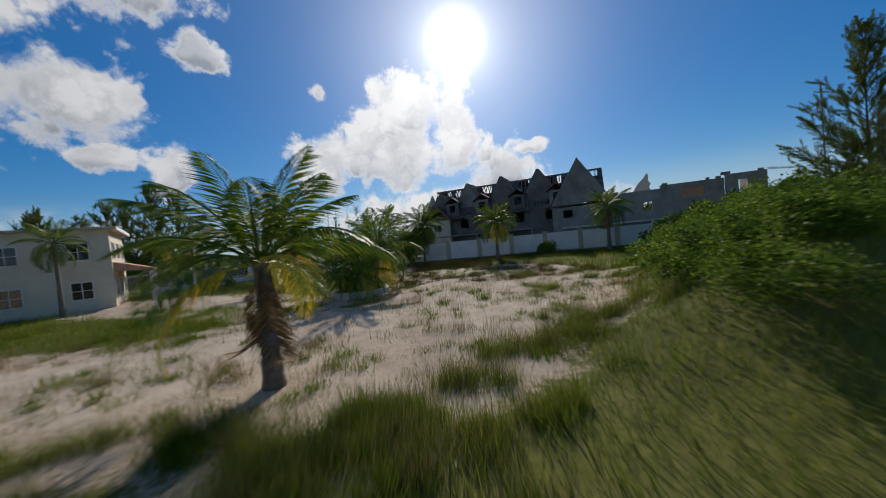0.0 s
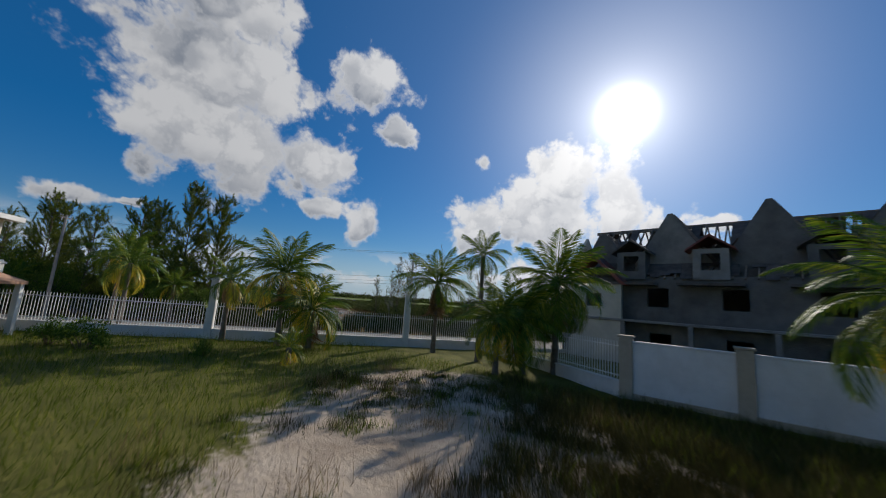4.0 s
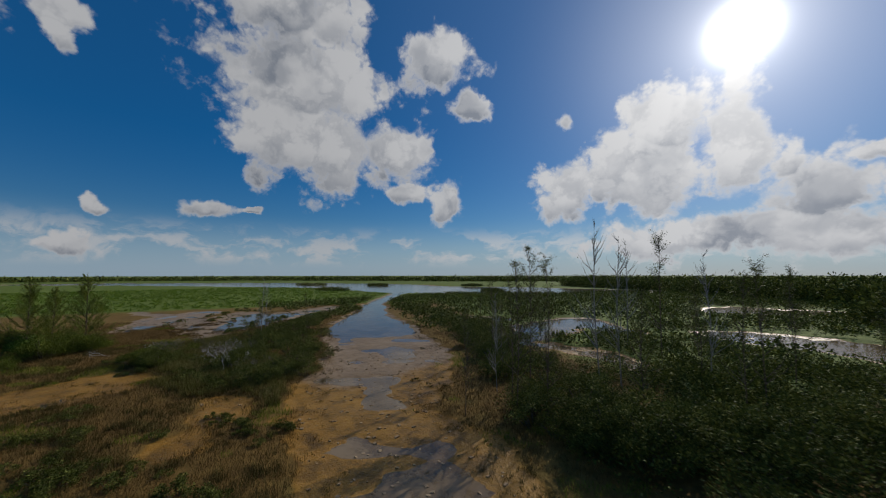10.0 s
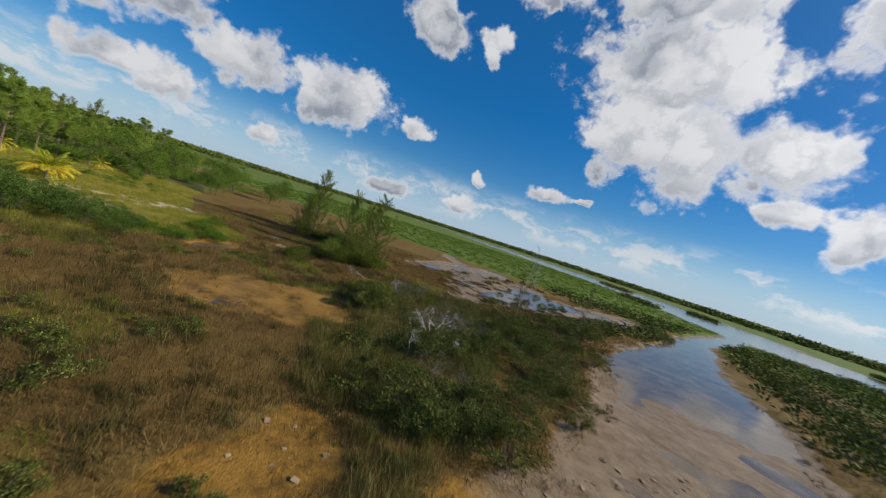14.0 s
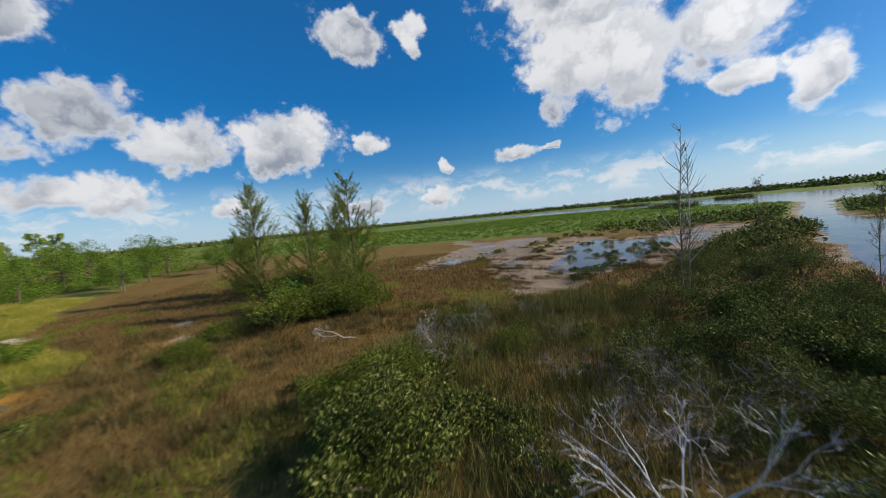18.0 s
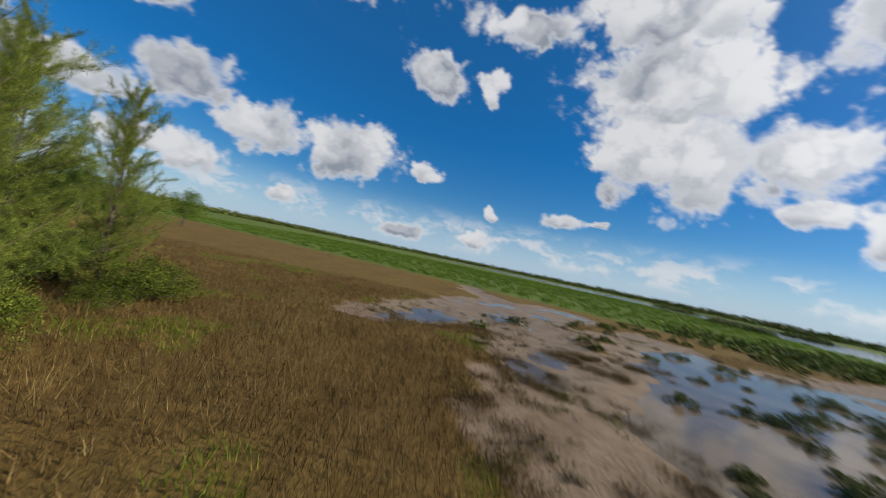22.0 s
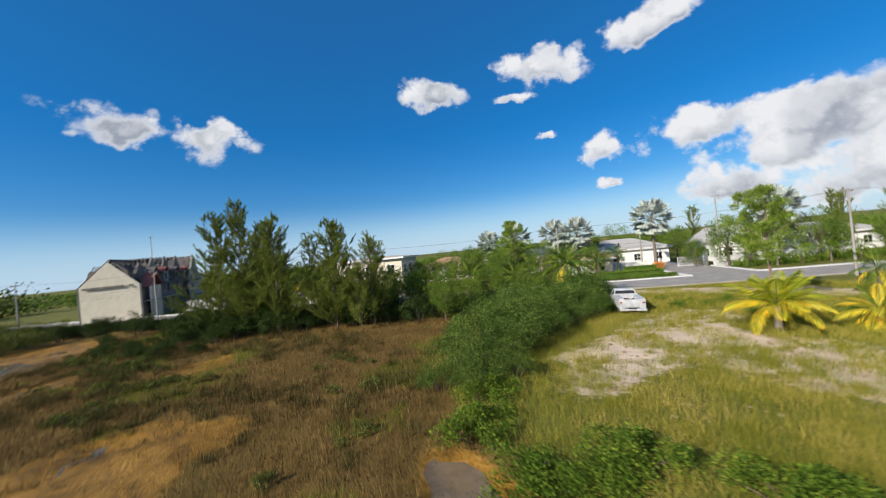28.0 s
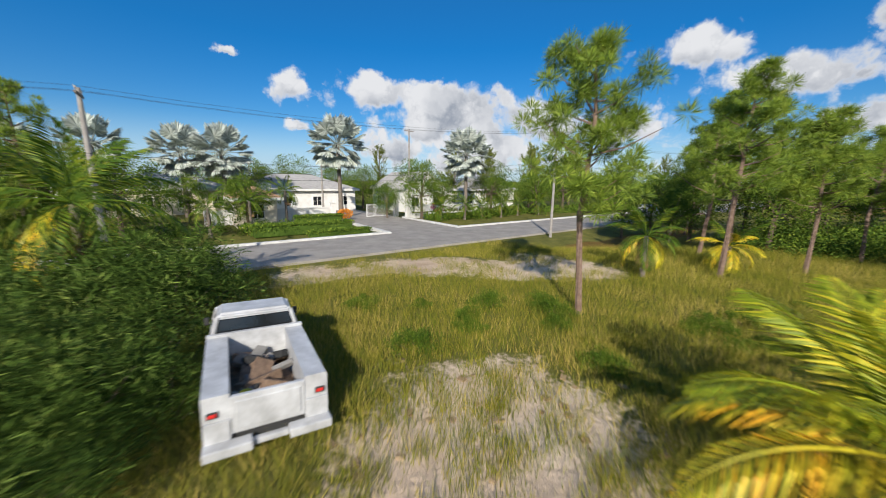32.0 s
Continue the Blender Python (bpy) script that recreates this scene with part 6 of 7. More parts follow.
scatter(DARK, [(-37.5, 45.5, 1.6), (-42, 43.5, 2.2), (-46, 40.5, 2.2)], 1.9, 61, .7, 1.15, G_R, "dense green bush at the foot of the casuarinas, coloured dark as if backlit")
scatter(LOW, [(-42, 52.5, 2), (-47, 50, 3), (-55, 49, 4), (-62, 45, 4)], 3.2, 62, .3, .6, G_M, "low dark shrub in the marsh grass")
scatter(LOW, [(-80, 42, 2.5), (-74, 41, 3), (-66, 38, 3), (-60, 36, 3)], 3.0, 63, .3, .65, G_M, "low dark shrub in the marsh grass")
scatter(DARK, [(-30, 50.5, 1.5), (-36, 49.5, 2.2), (-44, 47.5, 2.5), (-50, 45, 2)], 2.0, 162, .3, .62, G_R, "low dark bush at the marsh edge")
scatter(SCRUB, [(-73.5, 54.4, 1.2), (-77, 55.0, 1.6), (-79, 56, 1.4)], 1.7, 166, .55, .95, G_M, "leafy olive green shrub in the marsh grass")
scatter(SCRUB + LOW, [(-76, 58.5, 2), (-81, 59.5, 2.2), (-86, 60, 1.8)], 2.1, 167, .3, .65, G_M, "low olive shrub among rank sedge")
scatter(SCRUB, [(-83.5, 45.5, 1.2), (-86, 45, 1.5)], 1.5, 47, .6, .9, G_R, "dark leafy scrub in the marsh grass")
scatter(DARK, [tuple(rd(6, 55)[:2]) + (1.5,), tuple(rd(-2, 55.5)[:2]) + (3,), tuple(rd(-12, 56.5)[:2]) + (3.5,)], 1.7, 46, .9, 1.35, G_R, "dense green hedge bush beside the road, coloured dark as if backlit")
scatter(DARK, [tuple(rd(6, 52.6)[:2]) + (1.6,), tuple(rd(-6, 53.5)[:2]) + (2.6,), tuple(rd(-20, 54.5)[:2]) + (3.0,), tuple(rd(-33, 54.5)[:2]) + (2.5,)], 2.1, 8, .7, 1.35, G_R)
scatter(DARK, [tuple(rd(24, 51.6)[:2]) + (.9,), tuple(rd(12, 51.5)[:2]) + (.9,), tuple(rd(0, 51.5)[:2]) + (.9,)], 1.25, 168, .5, .9, G_R, "dense green hedge bush beside the road, coloured dark as if backlit")
scatter(DARK, [tuple(rd(10, 53.5)[:2]) + (1.6,), tuple(rd(24, 54)[:2]) + (2.6,), tuple(rd(45, 55)[:2]) + (3.5,)], 2.8, 9, .6, 1.2, G_R)
scatter(SCRUB, [(-90.2, 52.6, 1.6), (-90.0, 50, 1.8), (-91.0, 47.2, 1.8)], 1.35, 48, .9, 1.7, G_R)
scatter(SCRUB, [(-92.5, 52.5, 1.3), (-95.5, 50.5, 1.5), (-97.5, 49.8, 1.3)], 1.5, 10, .45, 1.1, G_R, "leafy green bush under the casuarina trees")
scatter(SCRUB, [(-99.5, 50.6, 1.3), (-101.5, 49.4, 1.2), (-103.0, 49.6, .8)], 1.5, 18, .5, 1.2, G_R, "leafy green bush under the casuarina trees")
scatter(MANG + SHRUB, [(-91.8, 47.2, 1.2), (-93.6, 46.2, 1.4), (-96.4, 46.6, 1.2)], 1.5, 165, .6, 1.05, G_R, "leafy green bush under the casuarina trees")
scatter(SCRUB + FEATH, [(-98.5, 46.5, 1.5), (-101, 44, 2.4), (-104, 40, 2.6), (-106, 36, 2)], 1.9, 19, .5, .95, G_R, "leafy green bush under the casuarina trees")
scatter(FEATH, [(-71.4, 29.5, 1.5), (-68.8, 24.0, 3.0), (-67.2, 17.5, 3.0), (-66.5, 13.0, 2.5), (-61.5, 10.5, 2.5)], 2.05, 11, .7, 1.05, "feathery bushes beside the truck")
scatter(VINE, [(15.5, 9, 3.0), (21, 17, 5.0), (28, 23, 5)], 2.3, 12, .7, 1.25, "vine mounds of the lot")
scatter(VINE, [(7.0, 2.0, 1.6), (9.5, 5.0, 2.8), (13.5, 10, 4.0), (17, 18, 4.5)], 1.7, 49, .4, .85, "vine mounds of the lot")
scatter(SHRUB, [(12, 6, 2), (15, 9, 2.5), (18, 13, 4), (23, 20, 4)], 2.9, 149, .45, .9, "bushes in the vine mounds", "dark leafy bush overgrown by vines")
for i, (x, y, s) in enumerate([(18.6, 27.6, 1.0), (21.5, 27.0, 1.2), (24.8, 26.5, 1.15), (28, 26, 1.2), (8.2, 31.6, .55), (31.5, 27.5, 1.3)]):
    put(SEA[0], x, y, s, i * 80, group="bushes at the boundary wall")
scatter(SHRUB, [(-19, 30, 1.0), (-26, 24, 1.2), (-32, 17, 1.5)], 2.6, 19, .3, .6, "garden shrubs")
for i, (x, y, q) in enumerate([(-74.4, 34.0, .55), (-75.2, 32.4, .5), (-72.8, 34.8, .55), (-72.6, 30.6, .8), (-73.6, 32.4, .7), (-71.6, 32.6, .8), (-72.2, 28.2, .85), (-70.4, 26.6, 1.0), (-71.8, 25.0, .8), (-66, 20.5, 1.0), (-64, 19, 1.0), (-62.3, 17.2, 1.0), (-66.5, 24.0, 1.1), (-68.2, 28.0, 1.0), (-71.0, 18.2, .5), (-71.1, 16.6, .48), (-71.3, 19.2, .62), (-70.2, 17.6, .75), (-69.4, 15.6, .8), (-71.4, 21.6, .6)]):
    put(FEATH[i % 2], x, y, q, i * 70, group="feathery bushes beside the truck")
scatter(VINE, [(-85, 34, 1.5), (-80, 37, 1.8), (-76, 34, 1.2)], 2.2, 20, .5, .85, "green scrub at the edge of the fill", "low bright green scrub at the edge of the fill")
scatter(VINE, [(-72.5, 12, 2), (-78, 12.5, 3.5), (-84, 11, 4), (-92, 12, 5), (-100, 14, 6)], 2.3, 169, .18, .36, "low weeds of the fill", "low leafy green weeds in the tall grass")
scatter(SHRUB, [(-98, 10, 3), (-106, 8, 4), (-120, -4, 6)], 4.6, 21, .35, .7, "scrub on the fill")
for i, (s, n, k, q) in enumerate([(-33, 37, 0, .9), (-28, 36, 1, .8), (-22, 36, 0, .9), (-15, 35.5, 1, .8), (-39, 36, 1, .9), (-30, 55, 0, .6), (-17, 56, 1, .6), (-47, 33, 0, .8), (-65, 33, 1, .95), (-70, 30, 0, .9), (-76, 33, 1, 1.0), (-84, 34, 0, 1.0), (-92, 33, 1, 1.1), (-100, 36, 0, 1.0), (-108, 34, 1, 1.1), (-118, 36, 0, 1.1), (-130, 35, 1, 1.2),
                                  (-43, 24, 0, .8), (-50, 14, 1, 1.0), (-66, 14, 0, 1.1), (-76, 16, 1, 1.1), (-58, 4, 1, 1.2), (-40, 8, 0, 1.0), (-34, 26, 1, 1.0), (-36, 20, 0, 1.1), (-30, 18, 1, 1.1), (-48, 22, 1, .8), (-62, 30, 0, .7), (-64, 8, 0, 1.2), (-72, 20, 1, 1.1), (-80, 30, 0, .9), (-46, 4, 1, 1.2), (-52, 8, 0, 1.1), (-34, 8, 1, 1.2), (-26, 22, 0, 1.1), (-88, 30, 0, 1.0), (-96, 28, 1, 1.1), (-104, 30, 0, 1.1), (-19, 33, 0, .8), (-24, 34, 1, .9), (-28, 31, 0, .9), (-31, 35, 1, .8), (-36, 32, 0, .9), (-20, 37.5, 1, .7), (-26, 38, 0, .7), (-33, 38.5, 1, .7)]):
    p = rd(s, n)
    put(BROAD[k], p.x, p.y, q, i * 50, group="leafy trees of the estate")
for i, (x, y, q) in enumerate([(-89.8, -10.6, .75), (-93, -12.5, .85), (-96, -15, .9), (-100, -18.5, 1.0), (-92, -7, .7), (-97, -4, .9), (-100, 4, .8), (-104, -8, 1.0), (-108, 6, .9), (-110, -4, 1.0), (-114, 2, 1.0), (-118, -8, 1.1), (-113, -14, 1.1), (-122, 0, 1.0), (-126, -14, 1.1), (-103, -15, 1.0), (-120, 10, .9), (-130, -4, 1.1), (-128, 8, 1.0), (-138, 4, 1.1), (-136, -12, 1.2), (-116, 14, .7), (-134, 16, .9), (-145, -6, 1.2), (-148, 12, 1.1), (-94, -8, .8)]):
    put(BROAD[i % 2], x, y, q, i * 50, label="leafy green tree of the roadside wood", group="leafy trees of the roadside wood")
for i, (s, n, k, q) in enumerate([(-2, 52.6, 0, .55), (-7, 53, 1, .6), (-13, 52.6, 0, .7), (-18, 53.5, 1, .75), (-23, 52.8, 0, .8), (-27, 53.6, 1, .7), (-32, 52.8, 0, .75), (-36, 53.8, 1, .6), (-20, 57, 0, .6), (-9, 57, 1, .6), (-28, 58, 0, .6), (-18.6, 54.9, 1, .85), (-21.2, 55.2, 0, .9), (-16.2, 55.2, 0, .8)]):
    p = rd(s, n)
    put(BROAD[k], p.x, p.y, q, i * 50, label="leafy green tree at the marsh side of the road", group="leafy roadside trees")
for i, (s, n, h) in enumerate([(-4, 51.8, 3.4), (-15.5, 52, 3.0), (-21, 51.6, 3.8), (-25, 52.2, 3.2), (-30, 51.8, 3.6), (-35, 52.4, 2.8)]):
    p = rd(s, n)
    palm(p.x, p.y, h, 2.3, 18, "dusty green palm among roadside trees", 300 + i, .05, .1, group="roadside palms")
for i, (s, n, h) in enumerate([(-47, 34.5, 2.6), (-50.5, 31.5, 3.4), (-44, 36, 2.2), (-66, 35.5, 1.6), (-69, 36, 1.8), (-72, 35.6, 1.5), (-75, 36, 1.8), (-78.5, 35.6, 1.6), (-82, 36.2, 1.7), (-41, 33, 3.0), (-37, 34, 3.0)]):
    p = rd(s, n)
    palm(p.x, p.y, h, 1.9, 14, "small garden palm beside the estate kerb", 330 + i, .0, .05, group="garden palms of the estate")
G_D = "casuarinas beyond the road"
for i, (s, n) in enumerate([(-80, 20), (-86, 22), (-92, 26), (-98, 22), (-104, 26), (-112, 24), (-120, 28), (-130, 24), (-140, 28), (-112, 54), (-122, 58), (-132, 56), (-142, 60), (-152, 57), (-126, 66), (-138, 70), (-95, 12), (-72, 8)]):
    p = rd(s, n)
    put(CAS[i % 2], p.x, p.y, .9 + .05 * (i % 5), i * 40, group=G_D)


def dead_tree(x, y, h, seed, lying=False):
    rng = np.random.default_rng(seed)
    bm = bmesh.new()

    def grow(p, d, l, r, depth):
        e = p + d * l
        tube(bm, [p, p + d * l * .5 + Vector(rng.normal(0, .05 * l, 3)), e], [r, r * .8, r * .55], 5)
        if depth:
            for _ in range(2 if depth > 3 else 3):
                nd = (d + Vector(rng.normal(0, .5, 3))).normalized()
                grow(e, nd, l * rng.uniform(.55, .8), r * .55, depth - 1)

    grow(Vector((0, 0, -.1)), Vector((.9, .1, .25) if lying else (.1, 0, 1)).normalized(), h * .38, .026 + .008 * h, 5)
    tagged(part("dead_tree", bm, M["deadwood"], m=pose(x, y, gz(x, y), 0, 0, rng.uniform(0, 360))), "bleached grey leafless tree in the marsh grass", "tree", "dead trees of the marsh")


for x, y, h, seed, ly in [(-81, 57, 1.6, 2, 0), (-84.6, 53.2, 2.4, 3, 1), (-87.8, 56.2, 1.8, 4, 1), (-66, 60, 1.9, 6, 0)]:
    dead_tree(x, y, h, seed, ly)


def dead_shrub(x, y, h, w, seed, stems=6, material="deadwood", depth=5):
    """Bleached crooked limbs that fan out from one foot and end in fine twigs."""
    rng = np.random.default_rng(seed)
    bm = bmesh.new()

    def grow(p, d, l, r, depth):
        mid = p + d * l * .5 + Vector(rng.normal(0, .07 * l, 3))
        d2 = (d + Vector(rng.normal(0, .16, 3))).normalized()
        e = mid + d2 * l * .5
        tube(bm, [p, mid, e], [r, r * .85, r * .62], 5 if depth > 2 else 3)
        if depth:
            for _ in range(2 if depth > 2 else 3):
                nd = (d2 + Vector(rng.normal(0, .42, 3)) + Vector((0, 0, -.08))).normalized()
                grow(e, nd, l * rng.uniform(.6, .85), max(r * .6, .004), depth - 1)

    for i in range(stems):
        a = 6.283 * (i + rng.random() * .6) / stems
        q = rng.uniform(.6, 1.1)
        d = Vector((math.cos(a) * w * q, math.sin(a) * w * q, h)).normalized()
        grow(Vector((.05 * math.cos(a), .05 * math.sin(a), -.1)), d, math.hypot(w, h) * .30, .012 + .011 * h if material == "deadwood" else .007 + .005 * h, depth)
    return tagged(part("dead_shrub", bm, M[material], m=pose(x, y, gz(x, y), 0, 0, rng.uniform(0, 360))), "bleached leafless shrub with a fan of crooked twigs", "shrub", "dead shrubs of the marsh")


for x, y, h, w, seed, st, mt in [(-71.7, 61.2, 1.9, 1.9, 1, 7, "deadwood"), (-68.6, 62.4, 1.2, 1.2, 2, 5, "deadwood"), (-80.5, 57.2, 1.6, 1.0, 3, 8, "drytwig"), (-74.7, 64.4, 1.3, 2.2, 4, 11, "drytwig"), (-73.4, 62.8, 1.1, 1.9, 14, 10, "drytwig"), (-83.1, 59.4, 1.5, .7, 15, 6, "drytwig"), (-76.6, 63.6, 1.0, 1.7, 16, 9, "drytwig"), (-67.0, 60.6, 1.3, 1.4, 5, 7, "drytwig"), (-65.3, 61.6, 1.2, 1.3, 6, 6, "drytwig"), (-73.2, 60.6, 1.4, 1.5, 7, 6, "drytwig"), (-77.4, 61.8, 1.3, 1.2, 8, 6, "drytwig"), (-80.6, 62.4, 1.1, 1.1, 9, 6, "drytwig"), (-79.8, 57.6, 1.3, 1.0, 10, 7, "drytwig"), (-83.4, 58.6, 1.1, 1.0, 11, 6, "drytwig"), (-62.6, 62.4, 1.4, 1.4, 12, 6, "drytwig"), (-84.8, 62.6, .9, 1.0, 13, 6, "drytwig")]:
    dead_shrub(x, y, h, w, seed, st, mt)
for q in [*CAS, *THIN, *PIN, *MANG, *LOW, *DARK, *SHRUB, *FEATH, *VINE, *SEA, *BROAD, *SCRUB]:
    drop(q)


# ---- grasses, stones and far woods: what nobody could count ----
def blades(name, label, cat, pts, hmin, hmax, width, material, seed, per=1, lean=.35):
    rng = np.random.default_rng(seed)
    P = np.repeat(np.asarray(pts), per, axis=0)
    P = P + rng.normal(0, .09, P.shape) * (1 if per > 1 else 0)
    n = len(P)
    z = ground_z(P[:, 0], P[:, 1])
    h = rng.uniform(hmin, hmax, n) * (.6 + .4 * rng.random(n))
    a = rng.uniform(0, 6.283, n)
    w = np.stack([np.cos(a), np.sin(a), np.zeros(n)], 1) * (width * rng.uniform(.6, 1.3, n))[:, None]
    b = rng.normal(0, lean, (n, 2)) * h[:, None]
    B = np.stack([P[:, 0], P[:, 1], z - .03], 1)
    tip = B + np.stack([b[:, 0], b[:, 1], h], 1)
    V = np.stack([B - w, B + w, tip], 1).reshape(-1, 3)
    tagged(link(name, face_mesh(name, V, 3), M[material]), label, cat, kind="stuff")


def spots(x0, x1, y0, y1, n, seed):
    rng = np.random.default_rng(seed)
    return rng.uniform(x0, x1, n), rng.uniform(y0, y1, n)


def clumped(x, y, s, seed, cut):
    return wob(x, y, s, seed) + .6 * wob(x, y, s * .35, seed + 1) > cut


# tall grass of the lot and the fill
x, y = spots(-34, 40, -14, 41, 420000, 1)
s_, n_ = sn(x, y)
drive = np.maximum(np.maximum(strip(x, y, [(-14, 0, 5), (-6, 4, 5), (.5, 7.5, 5.0), (3, 14, 6), (-1, 21, 6.5), (-6, 27, 4.5), (-9, 31, 3)]), strip(x, y, WEDGE)), strip(x, y, [(-9, 12, 3), (-22, 17, 3.5), (-34, 19, 3)]))
edge_ = drive + .8 * wob(x, y, 1.6, 21)
keep = (n_ < 40.2) & (y < 35 - .158 * x) & ((edge_ < -.4) | ((edge_ < 6) & clumped(x, y, 1.3, 33, .34) & (np.random.default_rng(77).random(len(x)) < .32)))
keep &= np.hypot(x + 6.3, y - 14.5) > 1.8
k1 = keep & (np.random.default_rng(2).random(len(x)) < np.where(y < 12, 1.0, .7))
rank = strip(x, y, [(4, -8, 7), (7.0, -3, 4.2), (8.8, 1, 3), (9.5, 5, 3.2), (10.5, 11, 3)]) + .8 * wob(x, y, 1.4, 55) > 0
rank |= strip(x, y, [(-8, -11, 5), (-1, -7.5, 5), (4, -4, 5)]) > 0
blades("tall_grass", "tall green and straw coloured grass of the overgrown lot", "grass", np.stack([x[k1 & ~rank], y[k1 & ~rank]], 1), .15, .62, .009, "grass", 3)
blades("tall_grass", "rank green grass on the mound of the lot", "grass", np.stack([x[k1 & rank], y[k1 & rank]], 1), .2, .7, .009, "grass", 56)

dr = (edge_ > -2.5) & (n_ < 40) & clumped(x, y, .9, 36, .62) & (y < 35 - .158 * x)
blades("dry_weeds", "dry straw coloured weeds standing in the sandy drive", "weeds", np.stack([x[dr], y[dr]], 1)[:16000], .2, .75, .005, "straw", 37, lean=.22)
x, y = spots(-112, -58, -4, 40, 420000, 4)
s_, n_ = sn(x, y)
bare = np.maximum(strip(x, y, [(-76.5, 27.5, 1.3), (-80.5, 21.5, 1.8), (-84.0, 21.0, 1.6), (-87.5, 24.5, 1.1), (-92, 26, .6)]), np.maximum(strip(x, y, [(-78.3, 31, .8), (-77.6, 25, 2.1), (-77.3, 20, 2.5), (-77.5, 16.5, 2.4)]), np.maximum(strip(x, y, [(-80, 22.5, 1.3), (-82.5, 23.8, 1.7), (-86, 25.2, 1.3), (-89, 25, .8)]), strip(x, y, [(-69, 6.5, 1.2), (-75, 3.2, 1.6), (-82, 4, 1.6), (-80, 1, 1.2)])))) + .8 * wob(x, y, 1.6, 21)
keep = (fill(x, y) > -.3) & (n_ > 49.2) & ((bare < -.6) | (clumped(x, y, .8, 35, .05) & (np.random.default_rng(78).random(len(x)) < .6)))
blades("tall_grass", "tall green grass on the sandy fill beside the road", "grass", np.stack([x[keep], y[keep]], 1), .15, .62, .0065, "fillgrass", 5, per=2)
x, y = spots(-110, 40, -30, 60, 120000, 44)
s_, n_ = sn(x, y)
keep = ((n_ > 33) & (n_ < 41.2) & (s_ < -22) & (s_ > -120)) & ~((s_ > -64) & (s_ < -56))
keep |= (n_ > 48.5) & (n_ < 52) & (s_ > -35)
blades("verge_grass", "mown green grass on the verges of the road", "grass", np.stack([x[keep], y[keep]], 1), .06, .22, .015, "grass", 45)
# dense tufts in the sand, and rank growth at the foot of the mangroves


def tufts(name, label, x, y, n, r, hmin, hmax, width, material, seed):
    rng = np.random.default_rng(seed)
    k = rng.integers(n // 3, n, len(x))
    P = np.repeat(np.stack([x, y], 1), k, axis=0)
    P = P + rng.normal(0, 1, P.shape) * np.repeat(r * rng.uniform(.4, 1.2, len(x)), k)[:, None]
    blades(name, label, "grass", P, hmin, hmax, width, material, seed, lean=.3)


rw = np.random.default_rng(181)
t_ = rw.random(900)
x = -6.5 + 12.0 * t_ + rw.normal(0, .9, 900)
y = -2.2 + 7.0 * t_ - 2.2 * np.sin(t_ * 3.14) + rw.normal(0, .9, 900)
k = clumped(x, y, 1.1, 182, .1)
tufts("grass_tufts", "thick tufts of seeding grass round the foot of the palm", x[k][:520], y[k][:520], 170, .24, .12, .62, .006, "grass", 183)
tufts("weed_tufts", "brown seed heads among the grass round the palm", x[k][:130], y[k][:130], 70, .3, .3, .8, .004, "straw", 185)
x, y = spots(-30, -7, 3, 14, 1400, 186)
k = clumped(x, y, 2.6, 187, .15)
tufts("grass_tufts", "patches of green grass beside the sandy drive", x[k][:330], y[k][:330], 170, .4, .08, .4, .008, "grass", 188)
x, y = spots(-16, 14, 0, 34, 2600, 81)
dr2 = strip(x, y, [(-14, 0, 5), (-6, 4, 5), (.5, 7.5, 5.0), (3, 14, 6), (-1, 21, 6.5), (-6, 27, 4.5), (-9, 31, 3)])
k = (dr2 > -1) & clumped(x, y, 2.1, 82, -.1) & (np.hypot(x + 6.3, y - 14.5) > 2.0)
tufts("grass_tufts", "tufts of green grass growing in the sandy drive", x[k][:480], y[k][:480], 110, .22, .08, .42, .007, "grass", 83)
k = (dr2 > -1) & (y > 15) & clumped(x, y, 2.4, 183, -.1)
tufts("grass_tufts", "dense tufts of green weeds in the sand near the wall", x[k][:330], y[k][:330], 150, .3, .1, .5, .008, "tussock", 184)
k = (dr2 > -1) & clumped(x, y, 1.4, 84, .5) & (np.hypot(x + 6.3, y - 14.5) > 2.0)
tufts("weed_tufts", "tufts of tall brown seeding weeds in the sandy drive", x[k][:270], y[k][:270], 80, .3, .15, .8, .005, "straw", 85)
# a dark strip of weeds that also stands in for the wall's shade
rw = np.random.default_rng(96)
x = rw.uniform(-7, 26, 700)
y = 34.6 - .158 * x - 5.5 * rw.random(700) ** 1.5
tufts("wall_weeds", "rank weeds along the boundary wall, dark in place of its shade", x, y, 90, .28, .1, .55, .009, "tussock", 97)
x, y = spots(-88, -72, 12, 33, 1700, 86)
k = clumped(x, y, 1.6, 87, -.15)
tufts("grass_tufts", "tufts of bright grass on the sandy fill", x[k], y[k], 120, .25, .1, .5, .007, "fillgrass", 88)
x, y = spots(-112, -84, 58, 84, 9000, 197)
w = wet(x, y)
k = (w > -.5) & (w < 5) & clumped(x, y, 1.3, 198, .25) & (ground_z(x, y) > WATER - .1)
tufts("mud_tufts", "brown sedge tufts standing in the wet flat", x[k][:1900], y[k][:1900], 60, .3, .12, .4, .008, "marshgrass", 199)
x, y = spots(-90, -52, 54, 72, 3000, 89)
k = (wet(x, y) < -.8) & (strip(x, y, [(-57, 61, 5), (-66, 60, 6), (-78, 60, 7), (-88, 65, 5)]) > 0)
tufts("rank_sedge", "rank olive sedge and twigs at the foot of the mangroves", x[k][:1500], y[k][:1500], 80, .34, .35, 1.1, .008, "sedge", 90)
x, y = spots(-125, -28, 46, 96, 26000, 91)
w = wet(x, y)
